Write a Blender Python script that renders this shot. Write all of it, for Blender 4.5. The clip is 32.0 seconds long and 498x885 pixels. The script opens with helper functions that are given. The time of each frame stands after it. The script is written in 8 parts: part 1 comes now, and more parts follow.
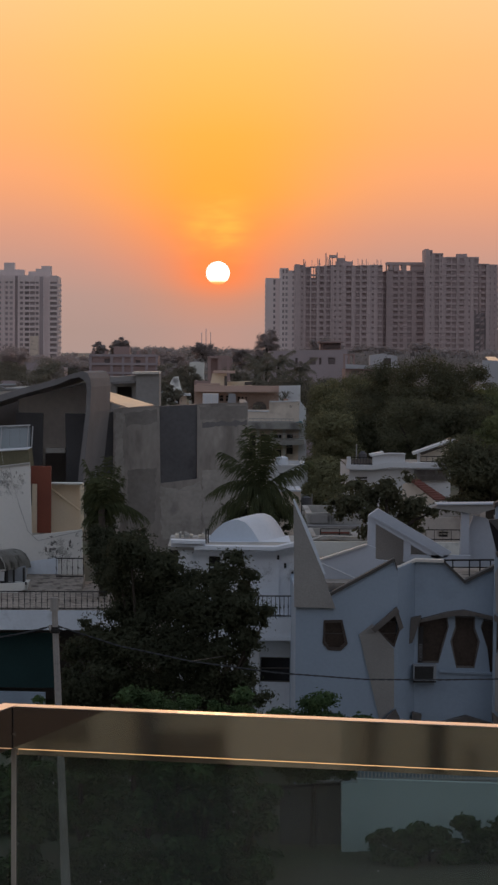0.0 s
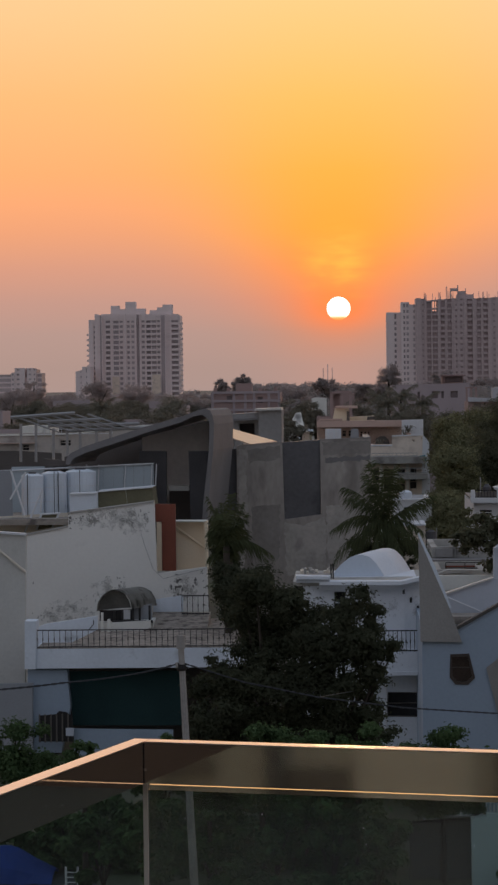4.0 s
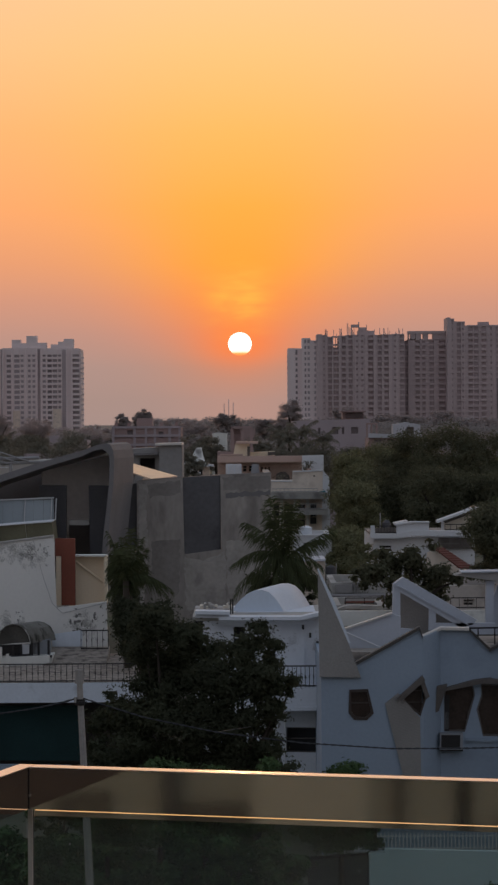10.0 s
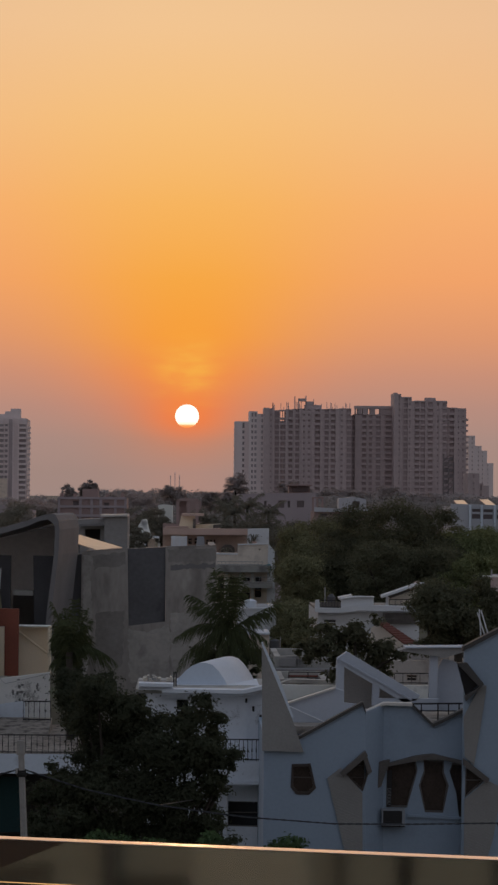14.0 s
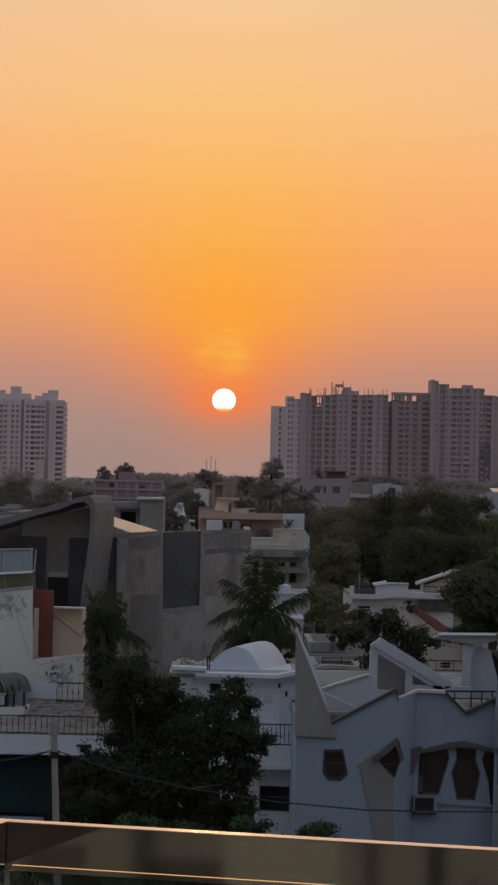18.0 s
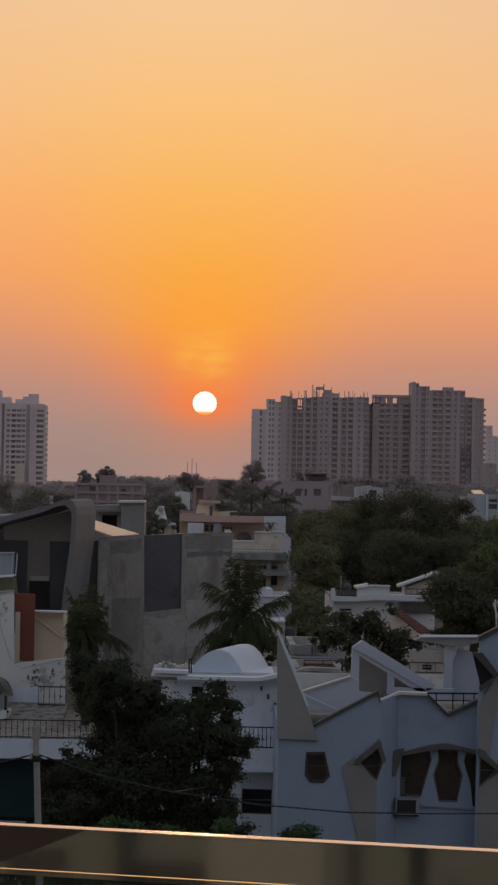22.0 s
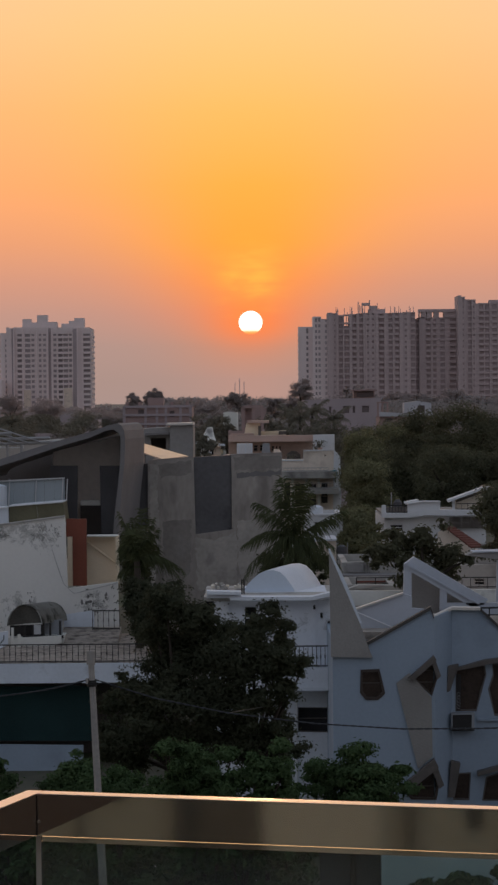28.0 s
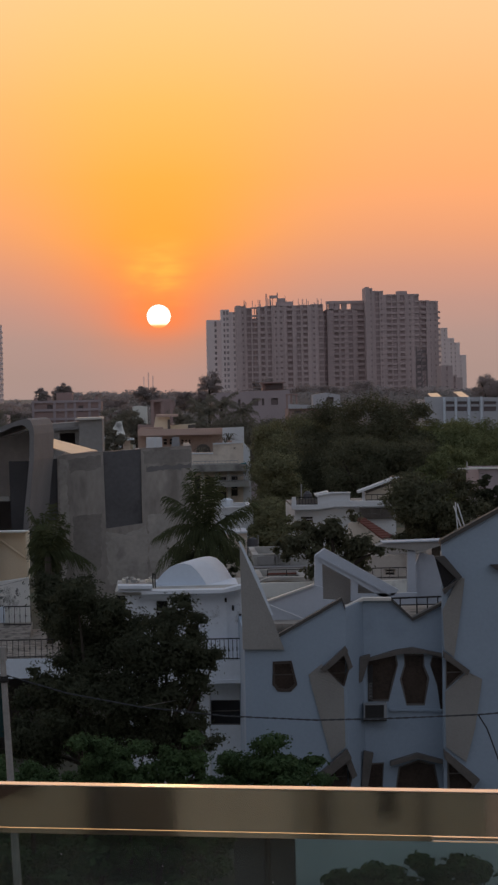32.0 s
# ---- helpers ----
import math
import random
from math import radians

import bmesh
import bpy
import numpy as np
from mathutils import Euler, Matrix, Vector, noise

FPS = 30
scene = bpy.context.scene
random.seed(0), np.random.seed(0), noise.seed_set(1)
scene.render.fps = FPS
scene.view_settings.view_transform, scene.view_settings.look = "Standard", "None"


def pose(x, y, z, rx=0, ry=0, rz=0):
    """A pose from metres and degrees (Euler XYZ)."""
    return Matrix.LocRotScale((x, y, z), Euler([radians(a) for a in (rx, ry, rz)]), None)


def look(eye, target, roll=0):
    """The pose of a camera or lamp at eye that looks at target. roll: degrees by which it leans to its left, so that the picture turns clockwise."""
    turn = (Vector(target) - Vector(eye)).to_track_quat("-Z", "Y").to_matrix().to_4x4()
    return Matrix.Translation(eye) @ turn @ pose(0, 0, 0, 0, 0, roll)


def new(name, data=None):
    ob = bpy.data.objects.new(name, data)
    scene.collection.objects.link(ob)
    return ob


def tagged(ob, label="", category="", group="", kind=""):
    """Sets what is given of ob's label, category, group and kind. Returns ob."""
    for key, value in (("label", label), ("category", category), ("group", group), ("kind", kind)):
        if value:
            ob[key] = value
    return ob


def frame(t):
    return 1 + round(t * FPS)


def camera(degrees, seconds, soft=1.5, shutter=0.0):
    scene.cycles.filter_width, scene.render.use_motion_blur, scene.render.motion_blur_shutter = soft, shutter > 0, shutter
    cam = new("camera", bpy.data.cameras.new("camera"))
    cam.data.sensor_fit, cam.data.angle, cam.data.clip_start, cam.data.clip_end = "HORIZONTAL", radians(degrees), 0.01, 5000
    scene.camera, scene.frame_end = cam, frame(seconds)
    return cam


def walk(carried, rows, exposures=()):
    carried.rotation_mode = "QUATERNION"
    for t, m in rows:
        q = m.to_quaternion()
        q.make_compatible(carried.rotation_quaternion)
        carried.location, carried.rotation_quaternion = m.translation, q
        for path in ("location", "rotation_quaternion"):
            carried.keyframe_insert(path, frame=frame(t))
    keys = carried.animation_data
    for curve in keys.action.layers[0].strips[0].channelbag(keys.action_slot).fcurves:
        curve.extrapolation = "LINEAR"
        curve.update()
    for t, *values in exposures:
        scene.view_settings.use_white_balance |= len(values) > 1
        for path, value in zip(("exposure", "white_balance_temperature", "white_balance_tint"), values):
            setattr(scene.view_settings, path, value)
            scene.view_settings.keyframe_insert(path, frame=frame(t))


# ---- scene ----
cam = camera(10.59, 32.0, soft=2.5)
EYE = 14.0  # above the street; the terrace floor lies 1.5 m lower
ROWS = [  # seconds, sideways, up, yaw, pitch, roll
    (0.0, -0.0093, 0.0143, -0.571, -1.906, -0.323),
    (0.5, -0.0112, 0.0130, 0.146, -1.746, -0.308),
    (1.0, -0.0123, 0.0122, 0.518, -1.583, -0.287),
    (1.5, -0.0122, 0.0127, 1.012, -1.459, 0.045),
    (2.0, -0.0082, 0.0136, 1.370, -1.386, 0.362),
    (2.5, -0.0082, 0.0130, 1.626, -1.275, 0.470),
    (3.0, -0.0119, 0.0119, 1.792, -1.220, 0.495),
    (3.5, -0.0137, 0.0111, 2.041, -1.172, 0.651),
    (5.5, -0.0104, 0.0100, 1.794, -1.017, 0.855),
    (6.0, -0.0137, 0.0074, 1.264, -0.964, 0.806),
    (6.5, -0.0172, 0.0080, 0.013, -0.925, 0.762),
    (7.0, -0.0139, 0.0064, -0.623, -0.838, 0.730),
    (7.5, -0.0077, 0.0068, -0.847, -0.814, 0.655),
    (8.0, -0.0029, 0.0062, -0.554, -0.794, 0.653),
    (8.5, -0.0054, 0.0033, -0.154, -0.668, 0.470),
    (9.0, -0.0000, 0.0000, 0.000, -0.626, 0.450),
    (9.5, 0.0013, -0.0020, -0.041, -0.533, 0.363),
    (10.0, 0.0039, -0.0021, -0.084, -0.403, 0.337),
    (10.5, 0.0069, -0.0019, -0.084, -0.258, 0.301),
    (11.0, 0.0106, -0.0011, -0.026, -0.102, 0.222),
    (11.5, 0.0096, -0.0015, -0.026, 0.224, 0.097),
    (12.0, 0.0129, -0.0004, -0.150, 0.486, -0.023),
    (12.5, 0.0088, 0.0001, -0.255, 0.652, -0.168),
    (13.0, 0.0064, -0.0021, -0.462, 0.824, -0.289),
    (13.5, 0.0054, -0.0025, -0.673, 1.052, -0.420),
    (14.0, 0.0037, -0.0032, -1.235, 1.149, -0.456),
    (14.5, 0.0027, -0.0040, -1.324, 1.208, -0.624),
    (16.5, -0.0058, 0.0001, -0.652, 1.006, -1.116),
    (17.0, -0.0067, 0.0008, -0.491, 0.874, -1.201),
    (17.5, -0.0064, 0.0017, -0.390, 0.861, -1.250),
    (18.0, -0.0049, 0.0017, -0.471, 0.811, -1.271),
    (18.5, -0.0040, 0.0015, -0.493, 0.814, -1.264),
    (19.0, -0.0048, 0.0012, -0.514, 0.832, -1.202),
    (19.5, -0.0068, 0.0016, -0.610, 0.886, -1.233),
    (20.0, -0.0074, -0.0003, -0.704, 0.924, -1.206),
    (20.5, -0.0072, -0.0004, -0.855, 0.940, -1.194),
    (21.0, -0.0076, -0.0024, -0.932, 0.919, -1.197),
    (21.5, -0.0068, -0.0001, -0.948, 0.923, -1.113),
    (22.0, -0.0054, 0.0001, -0.876, 0.881, -1.049),
    (22.5, -0.0049, -0.0012, -0.620, 0.791, -1.060),
    (23.0, -0.0049, -0.0000, -0.202, 0.683, -0.962),
    (23.5, -0.0064, -0.0011, -0.031, 0.607, -0.936),
    (24.0, -0.0062, -0.0022, 0.177, 0.544, -0.826),
    (24.5, -0.0059, -0.0034, 0.224, 0.321, -0.747),
    (26.5, 0.0096, 0.0604, 0.361, -1.056, 0.370),
    (27.0, 0.0067, 0.0581, 0.256, -0.937, 0.405),
    (27.5, 0.0084, 0.0597, 0.159, -0.870, 0.412),
    (28.0, 0.0095, 0.0584, 0.149, -0.858, 0.491),
    (28.5, 0.0095, 0.0573, -0.147, -0.804, 0.545),
    (29.0, 0.0123, 0.0545, -0.784, -0.760, 0.534),
    (29.5, 0.0146, 0.0515, -0.970, -0.754, 0.561),
    (30.0, 0.0163, 0.0501, -1.047, -0.758, 0.762),
    (30.5, 0.0172, 0.0490, -1.153, -0.766, 0.843),
    (31.0, 0.0189, 0.0490, -1.309, -0.809, 0.910),
    (31.5, 0.0205, 0.0477, -1.625, -0.878, 1.097),
    (32.0, 0.0203, 0.0483, -1.789, -1.028, 1.176),
]
EXPOSURES = [(0.0, 0.08), (3.0, 0.08), (6.0, 0.08), (9.0, 0.0), (11.0, -0.1), (12.0, -0.18), (13.0, -0.25), (14.5, -0.24), (16.0, -0.12), (17.0, -0.1), (18.0, -0.2), (21.0, -0.23), (22.0, -0.2), (24.0, -0.08), (27.0, 0.0), (32.0, 0.03)]
walk(cam, [(t, pose(x, 0, EYE + z, 90 + pitch, roll, yaw)) for t, x, z, yaw, pitch, roll in ROWS], EXPOSURES)

# ---- sky and sun ----
SUN_AZ, SUN_EL = -0.10, 1.70  # degrees right of straight ahead, above the horizon


def lin(r, g, b):
    """Linear colour from 8-bit display values."""
    return tuple(((c / 255) / 12.92 if c <= 10 else ((c / 255 + 0.055) / 1.055) ** 2.4) for c in (r, g, b))


def ramp(nodes, stops):
    node = nodes.new("ShaderNodeValToRGB")
    e = node.color_ramp.elements
    while len(e) > 1:
        e.remove(e[-1])
    e[0].position, e[0].color = stops[0][0], (*stops[0][1], 1)
    for p, c in stops[1:]:
        e.new(p).color = (*c, 1)
    return node


def math_node(nodes, links, op, a, b=None, c=None, clamp=False):
    n = nodes.new("ShaderNodeMath")
    n.operation, n.use_clamp = op, clamp
    for i, v in enumerate((a, b, c)):
        if v is None:
            continue
        if isinstance(v, (int, float)):
            n.inputs[i].default_value = v
        else:
            links.new(v, n.inputs[i])
    return n.outputs[0]


def make_sky():
    world = bpy.data.worlds.new("sky")
    scene.world = world
    world.use_nodes = True
    N, L = world.node_tree.nodes, world.node_tree.links
    N.clear()
    out, bg = N.new("ShaderNodeOutputWorld"), N.new("ShaderNodeBackground")
    tc, sep = N.new("ShaderNodeTexCoord"), N.new("ShaderNodeSeparateXYZ")
    L.new(tc.outputs["Generated"], sep.inputs[0])
    x, y, z = sep.outputs
    M = lambda op, a, b=None, c=None, clamp=False: math_node(N, L, op, a, b, c, clamp)
    el = M("MULTIPLY", M("ARCSINE", z), 180 / math.pi)
    az = M("MULTIPLY", M("ARCTAN2", x, y), 180 / math.pi)
    daz = M("SUBTRACT", az, SUN_AZ)
    # height scale: square root, so that the low sky has most of the steps
    h = M("SQRT", M("DIVIDE", M("MAXIMUM", el, 0.0), 90.0))
    s = lambda deg: (deg / 90) ** 0.5
    front = ramp(N, [(0.0, lin(175, 141, 131)), (s(0.5), lin(180, 140, 127)), (s(1.2), lin(196, 138, 113)), (s(1.9), lin(230, 138, 94)),
                     (s(2.6), lin(250, 147, 72)), (s(3.4), lin(255, 163, 62)), (s(4.6), lin(255, 173, 72)), (s(6.2), lin(255, 186, 98)),
                     (s(8.0), lin(254, 197, 126)), (s(10.0), lin(250, 203, 150)), (s(20.0), lin(215, 190, 165)), (s(45.0), lin(150, 158, 172)), (1.0, lin(120, 138, 165))])
    side = ramp(N, [(0.0, lin(163, 139, 132)), (s(0.5), lin(166, 139, 130)), (s(1.2), lin(173, 142, 132)), (s(1.9), lin(188, 144, 129)),
                    (s(2.6), lin(207, 148, 123)), (s(3.4), lin(229, 156, 114)), (s(4.6), lin(249, 168, 110)), (s(6.2), lin(254, 180, 118)),
                    (s(8.0), lin(249, 193, 138)), (s(10.0), lin(243, 196, 152)), (s(20.0), lin(205, 182, 162)), (s(45.0), lin(148, 156, 170)), (1.0, lin(120, 138, 165))])
    back = ramp(N, [(0.0, lin(149, 144, 146)), (s(4.0), lin(155, 150, 152)), (s(15.0), lin(153, 155, 164)), (s(45.0), lin(139, 149, 165)), (1.0, lin(122, 137, 158))])
    for r in (front, side, back):
        L.new(h, r.inputs[0])

    def mix(f, a, b):
        m = N.new("ShaderNodeMix")
        m.data_type = "RGBA"
        L.new(f, m.inputs["Factor"])
        for sock, v in ((m.inputs["A"], a), (m.inputs["B"], b)):
            L.new(v, sock)
        return m.outputs["Result"]

    # the warm column over the sun falls off sideways, more widely higher up
    width = M("ADD", 1.25, M("MULTIPLY", el, 0.42))
    q = M("DIVIDE", daz, width)
    near = M("EXPONENT", M("MULTIPLY", M("MULTIPLY", q, q), -1.0))
    c1 = mix(near, side.outputs[0], front.outputs[0])
    away = M("SMOOTH_MIN", 1.0, M("DIVIDE", M("MAXIMUM", M("SUBTRACT", M("ABSOLUTE", daz), 8.0), 0.0), 100.0), 0.2)
    c2 = mix(away, c1, back.outputs[0])
    # aureole and thin streaks of cloud over the sun
    dx, dy = daz, M("SUBTRACT", el, SUN_EL)
    r2 = M("ADD", M("MULTIPLY", dx, dx), M("MULTIPLY", dy, dy))
    below = M("MINIMUM", dy, 0.0)
    aure = M("MULTIPLY", M("EXPONENT", M("MULTIPLY", M("ADD", r2, M("MULTIPLY", M("MULTIPLY", below, below), 2.2)), -1.5)), 0.8)
    rgb = N.new("ShaderNodeRGB")
    rgb.outputs[0].default_value = (*lin(255, 128, 62), 1)
    c3 = mix(aure, c2, rgb.outputs[0])
    mp, nz = N.new("ShaderNodeMapping"), N.new("ShaderNodeTexNoise")
    mp.inputs["Scale"].default_value = (55, 55, 230)
    L.new(tc.outputs["Generated"], mp.inputs[0])
    L.new(mp.outputs[0], nz.inputs["Vector"])
    nz.inputs["Scale"].default_value, nz.inputs["Detail"].default_value = 1.0, 2.0
    dy2 = M("DIVIDE", M("SUBTRACT", dy, 1.0), 0.6)
    dx2 = M("DIVIDE", dx, 0.6)
    lobe = M("EXPONENT", M("MULTIPLY", M("ADD", M("MULTIPLY", dy2, dy2), M("MULTIPLY", dx2, dx2)), -1.0))
    streak = M("MULTIPLY", lobe, M("ADD", 0.45, M("MULTIPLY", M("SUBTRACT", nz.outputs["Fac"], 0.42, None, True), 2.6)), None, True)
    rgb2 = N.new("ShaderNodeRGB")
    rgb2.outputs[0].default_value = (*lin(255, 184, 76), 1)
    c4 = mix(streak, c3, rgb2.outputs[0])
    # below the horizon: dim ground haze
    rgb3 = N.new("ShaderNodeRGB")
    rgb3.outputs[0].default_value = (0.10, 0.085, 0.08, 1)
    c5 = mix(M("LESS_THAN", el, -0.02), c4, rgb3.outputs[0])
    L.new(c5, bg.inputs["Color"])
    bg.inputs["Strength"].default_value = 1.1
    L.new(bg.outputs[0], out.inputs[0])


make_sky()
_e, _a = radians(SUN_EL), radians(SUN_AZ)
SUN_DIR = Vector((math.sin(_a) * math.cos(_e), math.cos(_a) * math.cos(_e), math.sin(_e)))
_sun = bpy.data.lights.new("sun", "SUN")
_sun.energy, _sun.angle, _sun.color = 0.6, radians(0.53), (1.0, 0.55, 0.25)
new("sun", _sun).matrix_world = look(SUN_DIR * 100, (0, 0, 0))


from mathutils.geometry import delaunay_2d_cdt

# ---- materials ----
def mat(name, color, rough=0.8, metal=0.0, var=0.12, big=0.6, fine=14.0, bump=0.15, stain=None, amount=0.0, island=0.0, spec=0.4, stretch=(1, 1, 1), through_light=0.0):
    """A surface with stains at one scale and grain at another; stain is a second colour that shows in patches."""
    m = bpy.data.materials.new(name)
    m.use_nodes = True
    N, L = m.node_tree.nodes, m.node_tree.links
    b = N["Principled BSDF"]
    b.inputs["Roughness"].default_value, b.inputs["Metallic"].default_value = rough, metal
    b.inputs["Specular IOR Level"].default_value = spec
    tc, mp = N.new("ShaderNodeTexCoord"), N.new("ShaderNodeMapping")
    mp.inputs["Scale"].default_value = stretch
    L.new(tc.outputs["Object"], mp.inputs[0])
    big_n, fine_n = N.new("ShaderNodeTexNoise"), N.new("ShaderNodeTexNoise")
    for n, s, d in ((big_n, big, 5), (fine_n, fine, 3)):
        n.inputs["Scale"].default_value, n.inputs["Detail"].default_value = s, d
        L.new(mp.outputs[0], n.inputs["Vector"])
    total = math_node(N, L, "ADD", math_node(N, L, "MULTIPLY", big_n.outputs["Fac"], 1.2), math_node(N, L, "MULTIPLY", fine_n.outputs["Fac"], 0.8))
    val = math_node(N, L, "ADD", math_node(N, L, "MULTIPLY", math_node(N, L, "SUBTRACT", total, 1.0), 2.6 * var), 1.0)
    if island:
        info = N.new("ShaderNodeObjectInfo")
        geo = N.new("ShaderNodeNewGeometry")
        r = math_node(N, L, "ADD", info.outputs["Random"], geo.outputs["Random Per Island"])
        r = math_node(N, L, "FRACT", r)
        val = math_node(N, L, "MULTIPLY", val, math_node(N, L, "ADD", 1 - island, math_node(N, L, "MULTIPLY", r, 2 * island)))
    mixc = N.new("ShaderNodeMix")
    mixc.data_type = "RGBA"
    mixc.inputs["A"].default_value = (*color, 1)
    mixc.inputs["B"].default_value = (*(stain or color), 1)
    if stain:
        st = N.new("ShaderNodeTexNoise")
        st.inputs["Scale"].default_value, st.inputs["Detail"].default_value = big * 1.7, 7
        L.new(mp.outputs[0], st.inputs["Vector"])
        f = math_node(N, L, "MULTIPLY", math_node(N, L, "SUBTRACT", st.outputs["Fac"], 0.62 - 0.25 * amount), 7.0, None, True)
        L.new(f, mixc.inputs["Factor"])
    else:
        mixc.inputs["Factor"].default_value = 0
    hsv = N.new("ShaderNodeHueSaturation")
    L.new(mixc.outputs["Result"], hsv.inputs["Color"])
    L.new(val, hsv.inputs["Value"])
    L.new(hsv.outputs[0], b.inputs["Base Color"])
    if through_light:
        out = N["Material Output"]
        tl, mx = N.new("ShaderNodeBsdfTranslucent"), N.new("ShaderNodeMixShader")
        mx.inputs[0].default_value = through_light
        L.new(hsv.outputs[0], tl.inputs["Color"])
        L.new(b.outputs[0], mx.inputs[1])
        L.new(tl.outputs[0], mx.inputs[2])
        L.new(mx.outputs[0], out.inputs["Surface"])
    if bump:
        bp = N.new("ShaderNodeBump")
        bp.inputs["Strength"].default_value, bp.inputs["Distance"].default_value = bump, 0.02
        L.new(fine_n.outputs["Fac"], bp.inputs["Height"])
        L.new(bp.outputs[0], b.inputs["Normal"])
    return m


def glow(name, color, strength):
    m = bpy.data.materials.new(name)
    m.use_nodes = True
    N, L = m.node_tree.nodes, m.node_tree.links
    N.clear()
    e, o = N.new("ShaderNodeEmission"), N.new("ShaderNodeOutputMaterial")
    e.inputs[0].default_value, e.inputs[1].default_value = (*color, 1), strength
    L.new(e.outputs[0], o.inputs[0])
    return m


def sun_glow():
    """The sun, white over most of its disc and redder at its foot, where it shines through thicker air."""
    m = glow("sun_disc", (1.0, 0.95, 0.80), 1.6)
    N, L = m.node_tree.nodes, m.node_tree.links
    e = next(n for n in N if n.type == "EMISSION")
    tc, sep = N.new("ShaderNodeTexCoord"), N.new("ShaderNodeSeparateXYZ")
    L.new(tc.outputs["Generated"], sep.inputs[0])
    r = ramp(N, [(0.0, (0.75, 0.20, 0.05)), (0.10, (0.85, 0.32, 0.10)), (0.17, (1.0, 0.80, 0.55)), (0.3, (1.0, 0.95, 0.80)), (1.0, (1.0, 0.95, 0.80))])
    L.new(sep.outputs[2], r.inputs[0])
    L.new(r.outputs[0], e.inputs[0])
    return m


def pane_glass(name, tint, gloss=0.02, flat=None, dust_veil=0.0):
    m = bpy.data.materials.new(name)
    m.use_nodes = True
    N, L = m.node_tree.nodes, m.node_tree.links
    N.clear()
    o, t, g, mx, fr = (N.new("ShaderNode" + k) for k in ("OutputMaterial", "BsdfTransparent", "BsdfGlossy", "MixShader", "Fresnel"))
    t.inputs[0].default_value = (*tint, 1)
    g.inputs["Roughness"].default_value = gloss
    fr.inputs["IOR"].default_value = 1.5
    if flat is None:
        L.new(fr.outputs[0], mx.inputs[0])
    else:
        mx.inputs[0].default_value = flat
    L.new(t.outputs[0], mx.inputs[1])
    L.new(g.outputs[0], mx.inputs[2])
    last = mx
    if dust_veil:
        # a pale coat for dust and for the veil of reflected light, thicker in smears
        df, mx2, nz, tc = (N.new("ShaderNode" + k) for k in ("BsdfDiffuse", "MixShader", "TexNoise", "TexCoord"))
        df.inputs[0].default_value = (0.62, 0.64, 0.62, 1)
        nz.inputs["Scale"].default_value, nz.inputs["Detail"].default_value = 7.0, 5.0
        L.new(tc.outputs["Object"], nz.inputs["Vector"])
        L.new(math_node(N, L, "MULTIPLY", nz.outputs["Fac"], 2 * dust_veil), mx2.inputs[0])
        L.new(mx.outputs[0], mx2.inputs[1])
        L.new(df.outputs[0], mx2.inputs[2])
        last = mx2
    L.new(last.outputs[0], o.inputs[0])
    return m


WHITE = mat("white_paint", (0.66, 0.67, 0.69), 0.75, var=0.07, big=0.5, fine=9, stain=(0.42, 0.41, 0.40), amount=-0.1)
WHITE_OLD = mat("weathered_white_paint", (0.75, 0.74, 0.69), 0.8, var=0.08, big=0.45, fine=8, stain=(0.28, 0.27, 0.26), amount=0.0)
# two whites with the blue of shade in them, stronger on the vault's end
LIMEWASH = mat("shade_blued_limewash", (0.69, 0.72, 0.77), 0.8, var=0.08, big=0.5, fine=9, stain=(0.55, 0.55, 0.56), amount=-0.05, bump=0.3)
PALEBLUE_END = mat("shade_blued_end_limewash", (0.58, 0.65, 0.74), 0.8, var=0.06, big=0.6, fine=9)
WALL_WHITE = mat("aged_white_limewash", (0.76, 0.745, 0.71), 0.85, var=0.05, big=0.4, fine=7, stain=(0.62, 0.605, 0.57), amount=0.0)
# white wall paint, darkened and blued in colour to carry its shade
BLUEWHITE = mat("shade_blue_white_paint", (0.305, 0.37, 0.45), 0.7, var=0.07, big=0.35, fine=9, stain=(0.262, 0.32, 0.39), amount=0.1)
CREAM = mat("cream_paint", (0.68, 0.62, 0.53), 0.8, var=0.08, big=0.5, fine=9, stain=(0.45, 0.40, 0.34), amount=0.0)
# cream-pink wall colour darkened to hold the eave's shadow
PINK_SHADED = mat("eave_shaded_pink_plaster", (0.50, 0.385, 0.325), 0.85, var=0.15, big=0.5, fine=6, stain=(0.36, 0.28, 0.24), amount=0.2)
PINK = mat("pinkish_plaster", (0.52, 0.375, 0.32), 0.85, var=0.12, big=0.5)
CONCRETE = mat("bare_concrete", (0.35, 0.315, 0.285), 0.85, var=0.24, big=0.7, fine=5, stain=(0.235, 0.21, 0.19), amount=0.4, bump=0.3, stretch=(1.1, 1, 0.42))
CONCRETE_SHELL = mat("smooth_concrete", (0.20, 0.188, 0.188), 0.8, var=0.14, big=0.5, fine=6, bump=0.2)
CONCRETE_REAR = mat("grey_cement_render", (0.30, 0.285, 0.275), 0.85, var=0.16, big=0.5, fine=5, bump=0.2)
PLASTER_LIGHT = mat("new_cement_plaster", (0.40, 0.385, 0.36), 0.85, var=0.18, big=0.4, fine=4, stain=(0.19, 0.18, 0.17), amount=0.3)
# serves for brown walls and for shade painted into deep openings
DARK_BROWN = mat("dark_brown_wall_and_shade", (0.110, 0.096, 0.09), 0.8, var=0.2, big=0.8)
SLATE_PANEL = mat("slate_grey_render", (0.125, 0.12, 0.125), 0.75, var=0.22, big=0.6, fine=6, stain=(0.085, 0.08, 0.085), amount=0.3)
